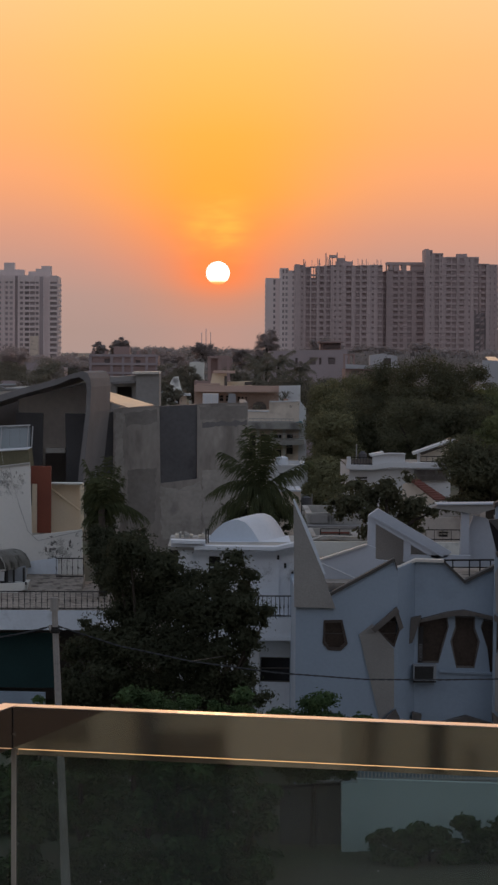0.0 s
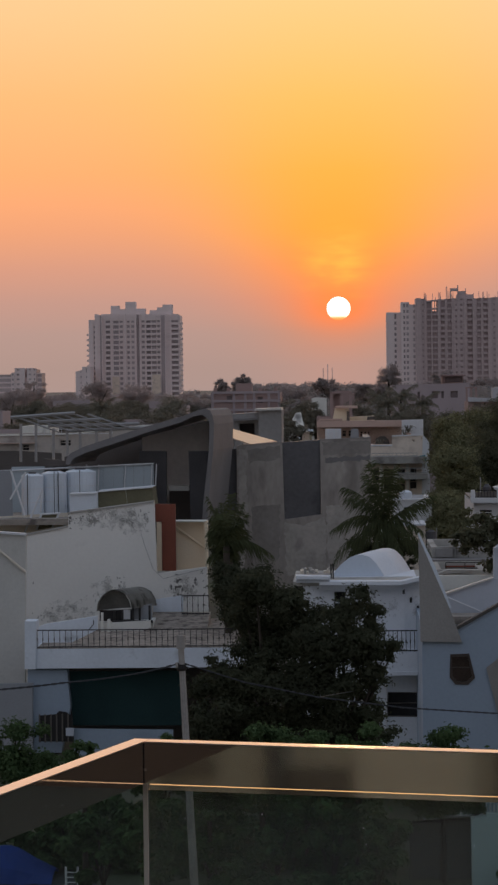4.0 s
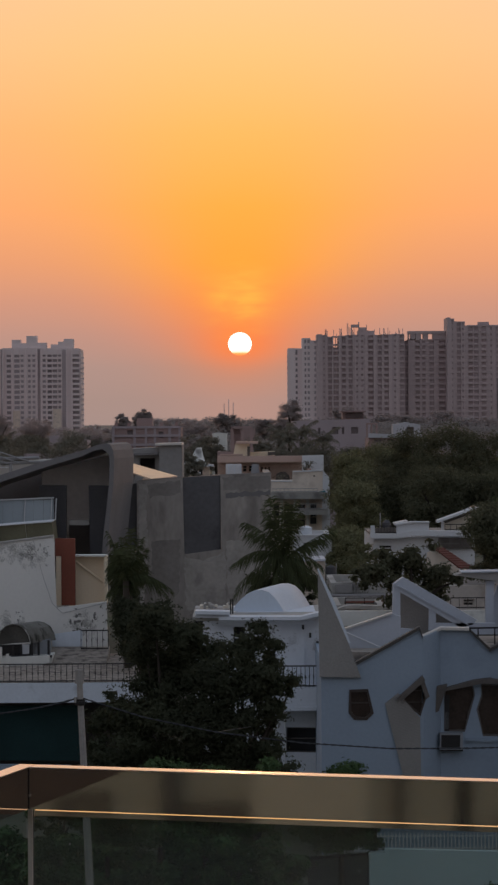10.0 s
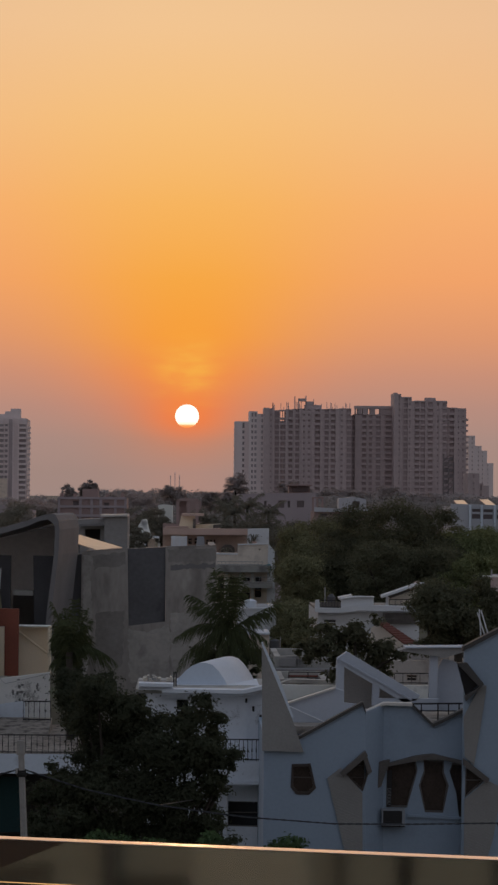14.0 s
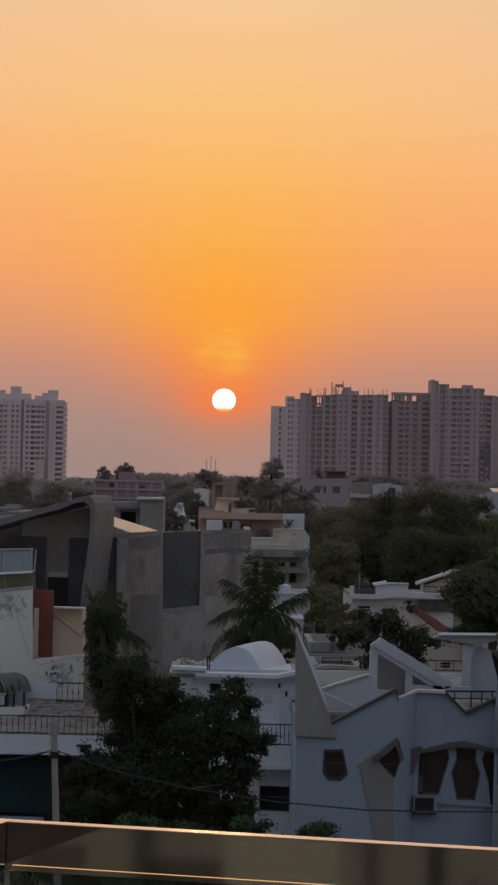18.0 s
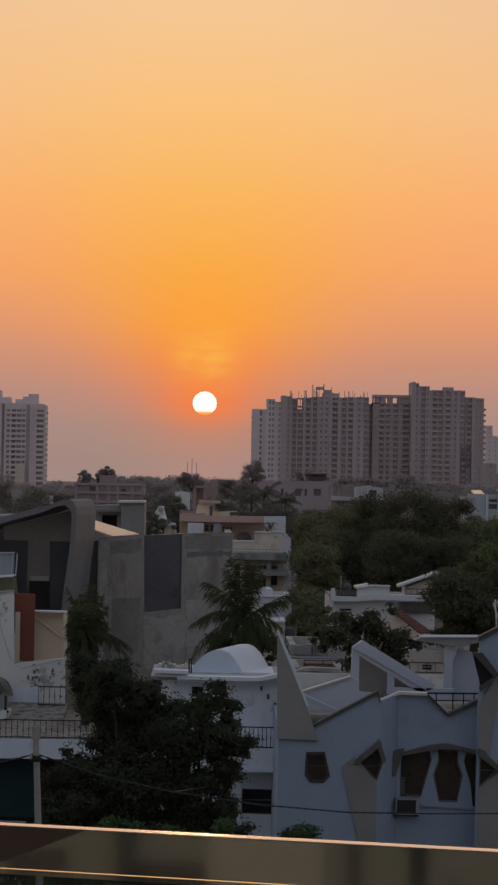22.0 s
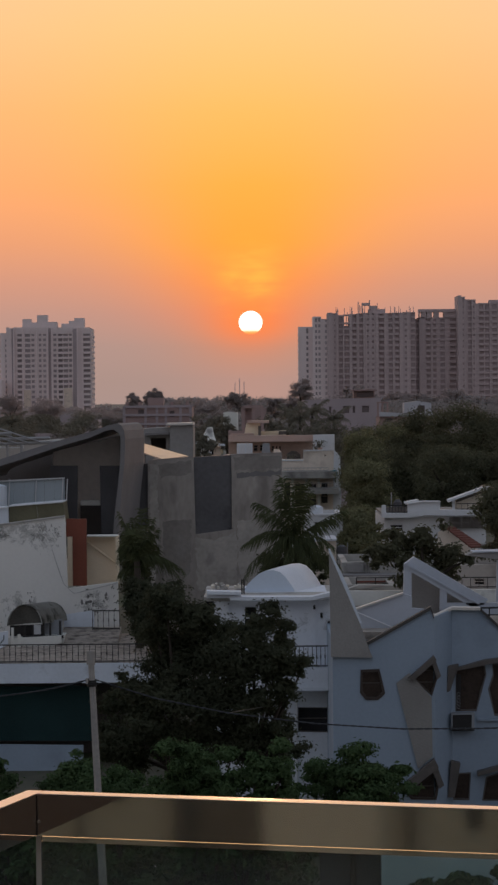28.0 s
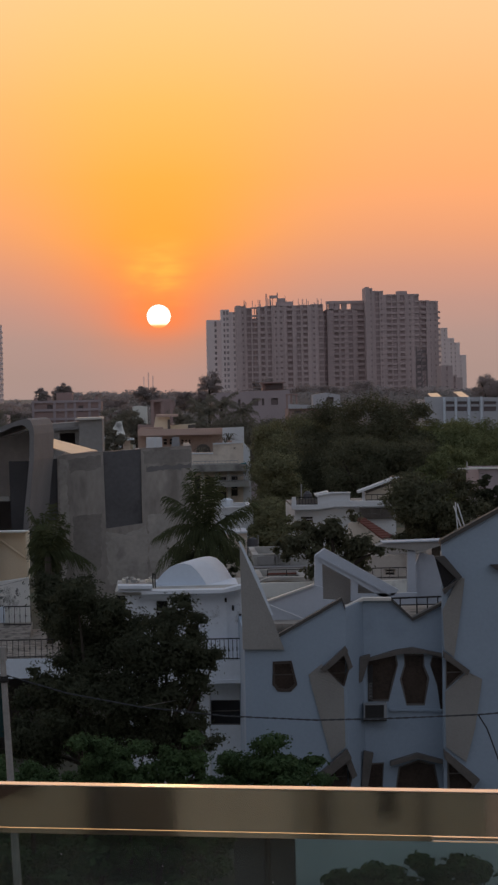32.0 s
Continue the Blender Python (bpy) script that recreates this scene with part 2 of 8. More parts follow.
AWNING_DARK = mat("sooty_mouldy_panel", (0.085, 0.08, 0.07), 0.9, var=0.35, big=1.6, fine=12)
SLATE = mat("dark_slate_panel", (0.085, 0.083, 0.09), 0.6, var=0.2, big=1.0)
BROWN = mat("dark_brown_wood_frame", (0.12, 0.105, 0.095), 0.6, var=0.25, big=2)
BROWNGLASS = mat("brown_tinted_pane", (0.05, 0.034, 0.027), 0.25, var=0.5, big=1.5, bump=0.0, spec=0.4)
PALEBLUE = mat("pale_blue_white_paint", (0.47, 0.50, 0.56), 0.7, var=0.06, big=0.6, fine=9)
DARKGLASS = mat("dark_window_glass", (0.025, 0.024, 0.026), 0.15, var=0.2, big=1, bump=0.0, spec=0.5)
PEBBLE = mat("grey_stone_cladding", (0.30, 0.285, 0.27), 0.85, var=0.14, big=0.8, fine=18, bump=0.4)
COPING = mat("dark_stone_coping", (0.075, 0.068, 0.064), 0.7, var=0.15, big=1.0)
PALECOPING = mat("pale_stone_coping", (0.62, 0.58, 0.54), 0.5, var=0.1, big=1.0)
STEEL = mat("polished_bronze_steel", (0.70, 0.672, 0.63), 0.04, metal=1.0, var=0.04, big=2.0, fine=60, bump=0.0)
STEEL_PALE = mat("brushed_steel", (0.70, 0.66, 0.62), 0.25, metal=1.0, var=0.05, big=4.0, fine=80, bump=0.02)
# paler, pinker steel: the sky's sheen is tinted into it
RAIL_SHEEN = mat("sky_tinted_rail_steel", (0.90, 0.84, 0.90), 0.28, metal=1.0, var=0.04, big=3.0, fine=70, bump=0.01)
FRAME_DARK = mat("dark_stained_window_frame", (0.062, 0.047, 0.039), 0.6, var=0.2, big=2)
IRON = mat("dark_iron", (0.02, 0.018, 0.018), 0.6, var=0.2, big=2, bump=0.0)
CABLE = mat("black_cable_sheath", (0.03, 0.03, 0.034), 0.45, var=0.2, big=2, bump=0.0, spec=0.5)
PIPE = mat("grey_steel_pipe", (0.35, 0.34, 0.34), 0.55, metal=0.3, var=0.12, big=1)
WHITEPIPE = mat("white_painted_pipe", (0.65, 0.66, 0.68), 0.6, var=0.1, big=1, bump=0.0)
POLE = mat("weathered_concrete_pole", (0.33, 0.31, 0.29), 0.9, var=0.2, big=1.2, fine=12)
RUST = mat("red_oxide_paint", (0.22, 0.065, 0.04), 0.7, var=0.15, big=0.7)
GREENCLOTH = mat("dark_green_shade_cloth", (0.014, 0.042, 0.043), 0.9, var=0.25, big=0.6)
TANKBLUE = mat("pale_blue_tank", (0.64, 0.69, 0.75), 0.55, var=0.08, big=0.8, bump=0.0)
SHEETBLUE = mat("pale_blue_sheet", (0.42, 0.48, 0.52), 0.6, var=0.1, big=0.5)
OLIVE = mat("olive_tarpaulin", (0.15, 0.14, 0.088), 0.8, var=0.25, big=0.8)
GREYBLUE = mat("grey_sheet", (0.28, 0.29, 0.31), 0.6, var=0.1, big=0.6)
TIN = mat("galvanised_tin_sheet", (0.60, 0.52, 0.46), 0.35, metal=0.6, var=0.1, big=0.6)
ROOFRED = mat("red_clay_roof_tile", (0.17, 0.062, 0.045), 0.8, var=0.2, big=1.5)
CREAM_DULL = mat("dull_pinkish_cream_paint", (0.47, 0.425, 0.39), 0.85, var=0.14, big=0.5, fine=6, stain=(0.34, 0.30, 0.275), amount=0.2)
LAVENDER = mat("faded_lavender_paint", (0.42, 0.345, 0.36), 0.85, var=0.1, big=0.5, fine=6, stain=(0.33, 0.275, 0.28), amount=0.1)
ROOFTAN = mat("tan_clay_roof_tile", (0.36, 0.24, 0.17), 0.8, var=0.2, big=1.5)
ROOFGREY = mat("grey_roof_floor", (0.31, 0.275, 0.24), 0.9, var=0.25, big=0.8, stain=(0.12, 0.105, 0.095), amount=0.35)
ASPHALT = mat("road_asphalt", (0.05, 0.05, 0.052), 0.9, var=0.2, big=0.4)
EARTH = mat("dry_earth_and_grass", (0.085, 0.08, 0.055), 0.95, var=0.3, big=0.05, fine=0.8, stain=(0.05, 0.065, 0.03), amount=0.6, bump=0)
LEAF = mat("dark_green_leaves", (0.070, 0.076, 0.048), 0.85, var=0.35, big=0.4, fine=2, bump=0, island=0.16, spec=0.08, through_light=0.4)
LEAF_DEEP = mat("deep_green_leaves", (0.13, 0.13, 0.083), 0.85, var=0.35, big=0.25, fine=2, bump=0, island=0.22, spec=0.05, through_light=0.45)
LEAF_FRESH = mat("fresh_green_leaves", (0.075, 0.117, 0.050), 0.75, var=0.45, big=0.7, fine=3, bump=0, island=0.3, spec=0.1, through_light=0.3)
# far foliage: distance haze is put into these pale base colours
LEAF_FAR = mat("haze_paled_olive_leaves", (0.20, 0.185, 0.145), 0.85, var=0.3, big=0.15, fine=2, bump=0, island=0.2, spec=0.05, through_light=0.3)
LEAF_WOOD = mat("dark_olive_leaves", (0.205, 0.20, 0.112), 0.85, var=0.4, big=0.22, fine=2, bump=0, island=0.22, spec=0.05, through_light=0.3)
LEAF_HAZE = mat("haze_tinted_pale_leaves", (0.41, 0.35, 0.335), 0.95, var=0.1, big=0.05, fine=1, bump=0, island=0.1, spec=0.0, through_light=0.4)
WOODS_GREY = mat("haze_tinted_grey_foliage", (0.30, 0.27, 0.255), 0.95, var=0.12, big=0.04, fine=0.5, bump=0, island=0.08, spec=0.0, through_light=0.35)
WOODS_HAZE = mat("haze_tinted_far_foliage", (0.43, 0.375, 0.36), 0.95, var=0.1, big=0.02, fine=0.5, bump=0, island=0.05, spec=0.0, through_light=0.38)
LEAF_LIME = mat("light_olive_leaves", (0.185, 0.20, 0.095), 0.85, var=0.3, big=0.3, fine=2, bump=0, island=0.25, spec=0.05, through_light=0.3)
PALMLEAF = mat("palm_leaves", (0.076, 0.087, 0.043), 0.8, var=0.15, big=0.5, fine=4, bump=0, island=0.3, spec=0.1, through_light=0.3)
BARK = mat("brown_bark", (0.055, 0.044, 0.035), 0.95, var=0.25, big=2, fine=20, bump=0.5)
# tower walls and openings carry the pinkish distance haze in their base colours
TOWER_RAW = mat("haze_tinted_raw_concrete", (0.53, 0.415, 0.405), 0.9, var=0.12, big=0.03, fine=0.4, bump=0, island=0.06)
TOWER_RAW_OPEN = mat("haze_tinted_opening", (0.41, 0.32, 0.315), 0.9, var=0.1, big=0.1, bump=0)
TOWER_HAZE = mat("haze_tinted_tower", (0.80, 0.665, 0.64), 0.9, var=0.06, big=0.02, fine=0.4, bump=0)
TOWER_PALE = mat("haze_paled_tower", (0.82, 0.69, 0.67), 0.9, var=0.05, big=0.02, fine=0.4, bump=0)
TOWER_WIN = mat("haze_tinted_tower_window", (0.41, 0.335, 0.335), 0.5, var=0.15, big=0.1, bump=0, island=0.3)
TARP = mat("blue_tarpaulin", (0.025, 0.08, 0.40), 0.6, var=0.2, big=1)
WALLPAINT = mat("pale_bluegreen_wall", (0.56, 0.66, 0.68), 0.8, var=0.06, big=0.5, stain=(0.50, 0.58, 0.60), amount=0.1)
BEIGE = mat("beige_wall_paint", (0.46, 0.40, 0.33), 0.8, var=0.06, big=0.7)
TILE = mat("terrace_floor_tile", (0.16, 0.14, 0.12), 0.5, var=0.1, big=1.5)
SIDE_GLASS = pane_glass("clear_side_glass", (0.80, 0.86, 0.83), 0.02, 0.03, dust_veil=0.02)
GLASS = pane_glass("tinted_railing_glass", (0.69, 0.745, 0.72), dust_veil=0.045)
SUNLIGHT = sun_glow()
SMUDGE = mat("grey_damp_stain", (0.40, 0.39, 0.36), 0.9, var=0.2, big=1.5, fine=14)
PATCH_MID = mat("mid_grey_plaster_patch", (0.27, 0.245, 0.225), 0.85, var=0.22, big=0.9, fine=6)
PATCH_PALE = mat("pale_plaster_patch", (0.42, 0.385, 0.35), 0.85, var=0.22, big=0.9, fine=6, stain=(0.33, 0.30, 0.275), amount=0.4)
CREAM_PINK = mat("pinkish_cream_paint", (0.76, 0.61, 0.50), 0.85, var=0.12, big=0.4, fine=6, stain=(0.50, 0.40, 0.34), amount=0.2)
MOULDY = mat("mouldy_grey_plaster", (0.36, 0.35, 0.32), 0.9, var=0.25, big=1.2, fine=12, stain=(0.10, 0.10, 0.085), amount=0.4)
SILICONE = mat("pale_silicone_joint", (0.50, 0.44, 0.38), 0.4, var=0.1, big=5, bump=0)

DIM_WALL = mat("dull_olive_brown_wall", (0.38, 0.37, 0.34), 0.85, var=0.15, big=0.5)
REFLECTED_WALL = mat("brown_reflected_wall", (0.21, 0.185, 0.165), 0.85, var=0.2, big=0.5)
DIM_PANEL = mat("tan_wall_panel", (0.57, 0.54, 0.50), 0.85, var=0.12, big=0.5)
SLAB_WHITE = mat("bluish_white_limewash", (0.68, 0.73, 0.80), 0.8, var=0.09, big=0.6, fine=8, stain=(0.36, 0.38, 0.41), amount=0.05)
BAY_PLASTER = mat("brownish_bay_plaster", (0.75, 0.70, 0.665), 0.85, var=0.15, big=0.4, fine=4)
MOTTLED = mat("mottled_terrace_screed", (0.31, 0.265, 0.225), 0.9, var=0.35, big=1.6, fine=6, stain=(0.13, 0.105, 0.09), amount=0.5)
NEIGHBOUR_WALL = mat("greyed_white_paint", (0.54, 0.53, 0.50), 0.85, var=0.1, big=0.5, fine=8, stain=(0.33, 0.32, 0.30), amount=0.05)
CREAM_SOFT = mat("soft_cream_paint", (0.74, 0.645, 0.55), 0.85, var=0.1, big=0.4, fine=6, stain=(0.52, 0.44, 0.37), amount=0.1)
TEAL = mat("teal_canvas", (0.06, 0.22, 0.24), 0.8, var=0.15, big=1.5)
CREAM_WARM = mat("warm_cream_paint", (0.84, 0.72, 0.54), 0.8, var=0.08, big=0.5, stain=(0.60, 0.50, 0.38), amount=0.0)


def damp_film(name, color, scale, level):
    """A thin film of mould: broken by noise and thinning out towards its edges."""
    m = bpy.data.materials.new(name)
    m.use_nodes = True
    N, L = m.node_tree.nodes, m.node_tree.links
    b, o = N["Principled BSDF"], N["Material Output"]
    b.inputs["Base Color"].default_value, b.inputs["Roughness"].default_value = (*color, 1), 0.95
    b.inputs["Specular IOR Level"].default_value = 0.1
    tc, sep, t, mx = (N.new("ShaderNode" + k) for k in ("TexCoord", "SeparateXYZ", "BsdfTransparent", "MixShader"))
    L.new(tc.outputs["Generated"], sep.inputs[0])
    M = lambda op, p, q=None, c=None, clamp=False: math_node(N, L, op, p, q, c, clamp)
    edge = None
    for s in (sep.outputs[0], sep.outputs[2]):
        e = M("MULTIPLY", M("MULTIPLY", s, M("SUBTRACT", 1.0, s)), 4.0)
        edge = e if edge is None else M("MULTIPLY", edge, e)
    total = None
    for sc, w in ((scale, 1.0), (scale * 5, 0.6)):
        n = N.new("ShaderNodeTexNoise")
        n.inputs["Scale"].default_value, n.inputs["Detail"].default_value = sc, 6
        L.new(tc.outputs["Object"], n.inputs["Vector"])
        v = M("MULTIPLY", n.outputs["Fac"], w)
        total = v if total is None else M("ADD", total, v)
    f = M("MULTIPLY", M("SUBTRACT", M("ADD", total, M("MULTIPLY", edge, 0.45)), level), 3.5, None, True)
    L.new(M("MULTIPLY", f, 0.22), mx.inputs[0])
    L.new(t.outputs[0], mx.inputs[1])
    L.new(b.outputs[0], mx.inputs[2])
    L.new(mx.outputs[0], o.inputs["Surface"])
    return m


PATCH_DARK = mat("dark_peeled_plaster", (0.20, 0.195, 0.185), 0.95, var=0.25, big=2.0)
MOULD_FILM = damp_film("grey_green_mould", (0.30, 0.29, 0.27), 3.0, 1.10)
SOOT_FILM = damp_film("dark_rain_streaks", (0.10, 0.09, 0.08), 0.9, 1.18)


# ---- mesh helpers ----
def part(name, bm, material, parent, label="", smooth=False):
    """Links bm, in world metres, as one mesh under a thing or a part (or alone, with parent None)."""
    me = bpy.data.meshes.new(name)
    bmesh.ops.recalc_face_normals(bm, faces=bm.faces)
    bm.to_mesh(me)
    bm.free()
    me.materials.append(material)
    if smooth:
        me.polygons.foreach_set("use_smooth", [True] * len(me.polygons))
    ob = new(name, me)
    if parent is not None:
        ob.parent = parent
        if parent.type == "EMPTY":
            ob.matrix_parent_inverse = parent.matrix_basis.inverted()
    if label:
        ob["label"] = label
    return ob


def thing(name, loc, label, category, group="", kind=""):
    e = new(name)
    e.empty_display_size = 0.3
    e.matrix_basis = Matrix.Translation(loc)
    return tagged(e, label, category, group, kind)


def single(name, bm, material, label, category, group="", kind="", smooth=False):
    return tagged(part(name, bm, material, None, smooth=smooth), label, category, group, kind)


def box(x0, x1, y0, y1, z0, z1, bm=None, bevel=0.0):
    own = bm or bmesh.new()
    v = [own.verts.new(p) for p in ((x0, y0, z0), (x1, y0, z0), (x1, y1, z0), (x0, y1, z0), (x0, y0, z1), (x1, y0, z1), (x1, y1, z1), (x0, y1, z1))]
    for f in ((0, 3, 2, 1), (4, 5, 6, 7), (0, 1, 5, 4), (1, 2, 6, 5), (2, 3, 7, 6), (3, 0, 4, 7)):
        own.faces.new([v[i] for i in f])
    if bevel:
        bmesh.ops.bevel(own, geom=own.edges[:], offset=bevel, segments=2, affect="EDGES")
    return own


def inside(p, loop):
    x, z = p
    odd = False
    for (xa, za), (xb, zb) in zip(loop, loop[1:] + loop[:1]):
        if (za > z) != (zb > z) and x < (xb - xa) * (z - za) / (zb - za) + xa:
            odd = not odd
    return odd


def prism(outline, y0, y1, holes=(), bm=None):
    """A slab whose face is an outline in x and z, with holes, from y0 (near) to y1."""
    own = bm or bmesh.new()
    loops = [list(outline), *(list(h) for h in holes)]
    pts = [p for loop in loops for p in loop]
    edges, k = [], 0
    for loop in loops:
        edges += [(k + i, k + (i + 1) % len(loop)) for i in range(len(loop))]
        k += len(loop)
    vs, es, fs = delaunay_2d_cdt([Vector(p) for p in pts], edges, [], 0, 1e-6)[:3]
    a = [own.verts.new((v.x, y0, v.y)) for v in vs]
    b = [own.verts.new((v.x, y1, v.y)) for v in vs]
    used = {}
    for f in fs:
        m = (sum(vs[i].x for i in f) / 3, sum(vs[i].y for i in f) / 3)
        if inside(m, loops[0]) and not any(inside(m, h) for h in loops[1:]):
            own.faces.new([a[i] for i in f])
            own.faces.new([b[i] for i in reversed(f)])
            for p, q in zip(f, (*f[1:], f[0])):
                used[(p, q)] = True
    for p, q in list(used):
        if (q, p) not in used:
            own.faces.new((a[p], a[q], b[q], b[p]))
    bmesh.ops.delete(own, geom=[v for v in own.verts if not v.link_faces], context="VERTS")
    return own


def rod(points, r, bm=None, sides=8, r1=None):
    """A round bar along points; r1 is its radius at the end."""
    own = bm or bmesh.new()
    pts = [Vector(p) for p in points]
    rings = []
    for i, p in enumerate(pts):
        d = (pts[min(i + 1, len(pts) - 1)] - pts[max(i - 1, 0)]).normalized()
        u = d.orthogonal().normalized()
        w = d.cross(u)
        rr = r if r1 is None else r + (r1 - r) * i / (len(pts) - 1)
        rings.append([own.verts.new(p + rr * (math.cos(2 * math.pi * k / sides) * u + math.sin(2 * math.pi * k / sides) * w)) for k in range(sides)])
    for a, b in zip(rings, rings[1:]):
        # match the ring's start to the last one's
        k0 = min(range(sides), key=lambda k: (b[k].co - a[0].co).length)
        b[:] = b[k0:] + b[:k0]
        for k in range(sides):
            own.faces.new((a[k], a[(k + 1) % sides], b[(k + 1) % sides], b[k]))
    own.faces.new(rings[0][::-1])
    own.faces.new(rings[-1])
    return own


def inset_outline(pts, d):
    """The outline shrunk towards its middle by about d metres."""
    cx, cz = sum(p[0] for p in pts) / len(pts), sum(p[1] for p in pts) / len(pts)
    out = []
    for x, z in pts:
        r = math.hypot(x - cx, z - cz)
        k = max(0.1, (r - d) / r)
        out.append((cx + (x - cx) * k, cz + (z - cz) * k))
    return out


def ragged(pts, amp, seed):
    """The outline with its sides broken into uneven short steps."""
    rnd = random.Random(seed)
    out = []
    for (xa, za), (xb, zb) in zip(pts, pts[1:] + pts[:1]):
        n = max(2, int(math.hypot(xb - xa, zb - za) / 0.12))
        for i in range(n):
            f = i / n
            out.append((xa + (xb - xa) * f + rnd.uniform(-amp, amp), za + (zb - za) * f + rnd.uniform(-amp, amp)))
    return out


def clip_band(outline, z0, z1):
    """The piece of an outline between two heights."""
    pts = list(outline)
    for z, keep in ((z0, 1), (z1, -1)):
        out = []
        for (xa, za), (xb, zb) in zip(pts, pts[1:] + pts[:1]):
            ina, inb = (za - z) * keep >= 0, (zb - z) * keep >= 0
            if ina:
                out.append((xa, za))
            if ina != inb:
                f = (z - za) / (zb - za)
                out.append((xa + (xb - xa) * f, z))
        pts = out
        if len(pts) < 3:
            return []
    clean = []
    for p in pts:
        if not clean or (abs(p[0] - clean[-1][0]) + abs(p[1] - clean[-1][1])) > 1e-4:
            clean.append(p)
    return clean if len(clean) >= 3 else []


def window(parent, outline, y, depth=0.12, frame=0.06, frame_mat=None, glass=None, name="window", bars=True):
    """A framed window in an opening: a frame ring, a pane set back in it and glazing bars."""
    fr = part(name, prism(outline, y, y + depth, [inset_outline(outline, frame * 1.3)]), frame_mat or BROWN, parent)
    inner = inset_outline(outline, frame * 0.7)
    part("pane", prism(inner, y + depth * 0.55, y + depth * 0.75), glass or DARKGLASS, fr)
    if bars:
        z0, z1 = min(p[1] for p in inner), max(p[1] for p in inner)
        for f in ((0.55,) if z1 - z0 < 1.0 else (0.35, 0.68)):
            o = clip_band(inner, z0 + f * (z1 - z0) - 0.02, z0 + f * (z1 - z0) + 0.02)
            if o:
                part("glazing_bar", prism(o, y + depth * 0.4, y + depth * 0.54), frame_mat or BROWN, fr)
    return fr


def railing(parent, x0, x1, y, z0, z1, step, r=0.012, bar=0.02, material=None, knob=True):
    material = material or IRON
    for z in (z0 + 0.05, z1):
        part("rail", box(x0, x1, y - bar, y + bar, z - bar, z + bar), material, parent)
    n = max(2, int(round((x1 - x0) / step)))
    me = None
    for i in range(n + 1):
        x = x0 + (x1 - x0) * i / n
        if me is None:
            b = rod([(0, 0, z0), (0, 0, z1)], r, sides=6)
            if knob:
                zc = (z0 + z1) / 2
                rod([(0, 0, zc - 0.06), (0, 0, zc), (0, 0, zc + 0.06)], r * 1.8, b, 6)
            ob = part("baluster", b, material, parent)
            me = ob
            ob.location.x, ob.location.y = x, y
        else:
            ob = me.copy()
            scene.collection.objects.link(ob)
            ob.location.x, ob.location.y = x, y


# ---- ground ----
_g = bmesh.new()
for _x0, _x1, _y0, _y1 in ((-2500, 2500, -400, 4600),):
    _v = [_g.verts.new(p) for p in ((_x0, _y0, 0), (_x1, _y0, 0), (_x1, _y1, 0), (_x0, _y1, 0))]
    _g.faces.new(_v)
single("ground", _g, EARTH, "dry earth with patches of grass and scrub", "ground", kind="structure")
single("road", box(-60, 60, 60, 69, 0.004, 0.03), ASPHALT, "narrow grey asphalt street below the terrace", "road", kind="structure")

# ---- sun disc ----
_b = bmesh.new()
bmesh.ops.create_circle(_b, cap_ends=True, segments=64, radius=19.9, matrix=Matrix.Translation(Vector((0, 0, EYE)) + SUN_DIR * 4500) @ Matrix.Rotation(radians(90), 4, "X") @ Matrix.Diagonal((1, 0.98, 1, 1)))
single("sun_disc", _b, SUNLIGHT, "low white sun disc in orange haze", "sun", kind="structure")


# ---- the terrace with its glass railing ----
RAIL = Matrix.Translation((-0.268, 3.4, 0)) @ Matrix.Rotation(math.atan(-0.287), 4, "Z")
RAIL_TOP = 13.565


def railed(bm):
    bmesh.ops.transform(bm, matrix=RAIL, verts=bm.verts)
    return bm


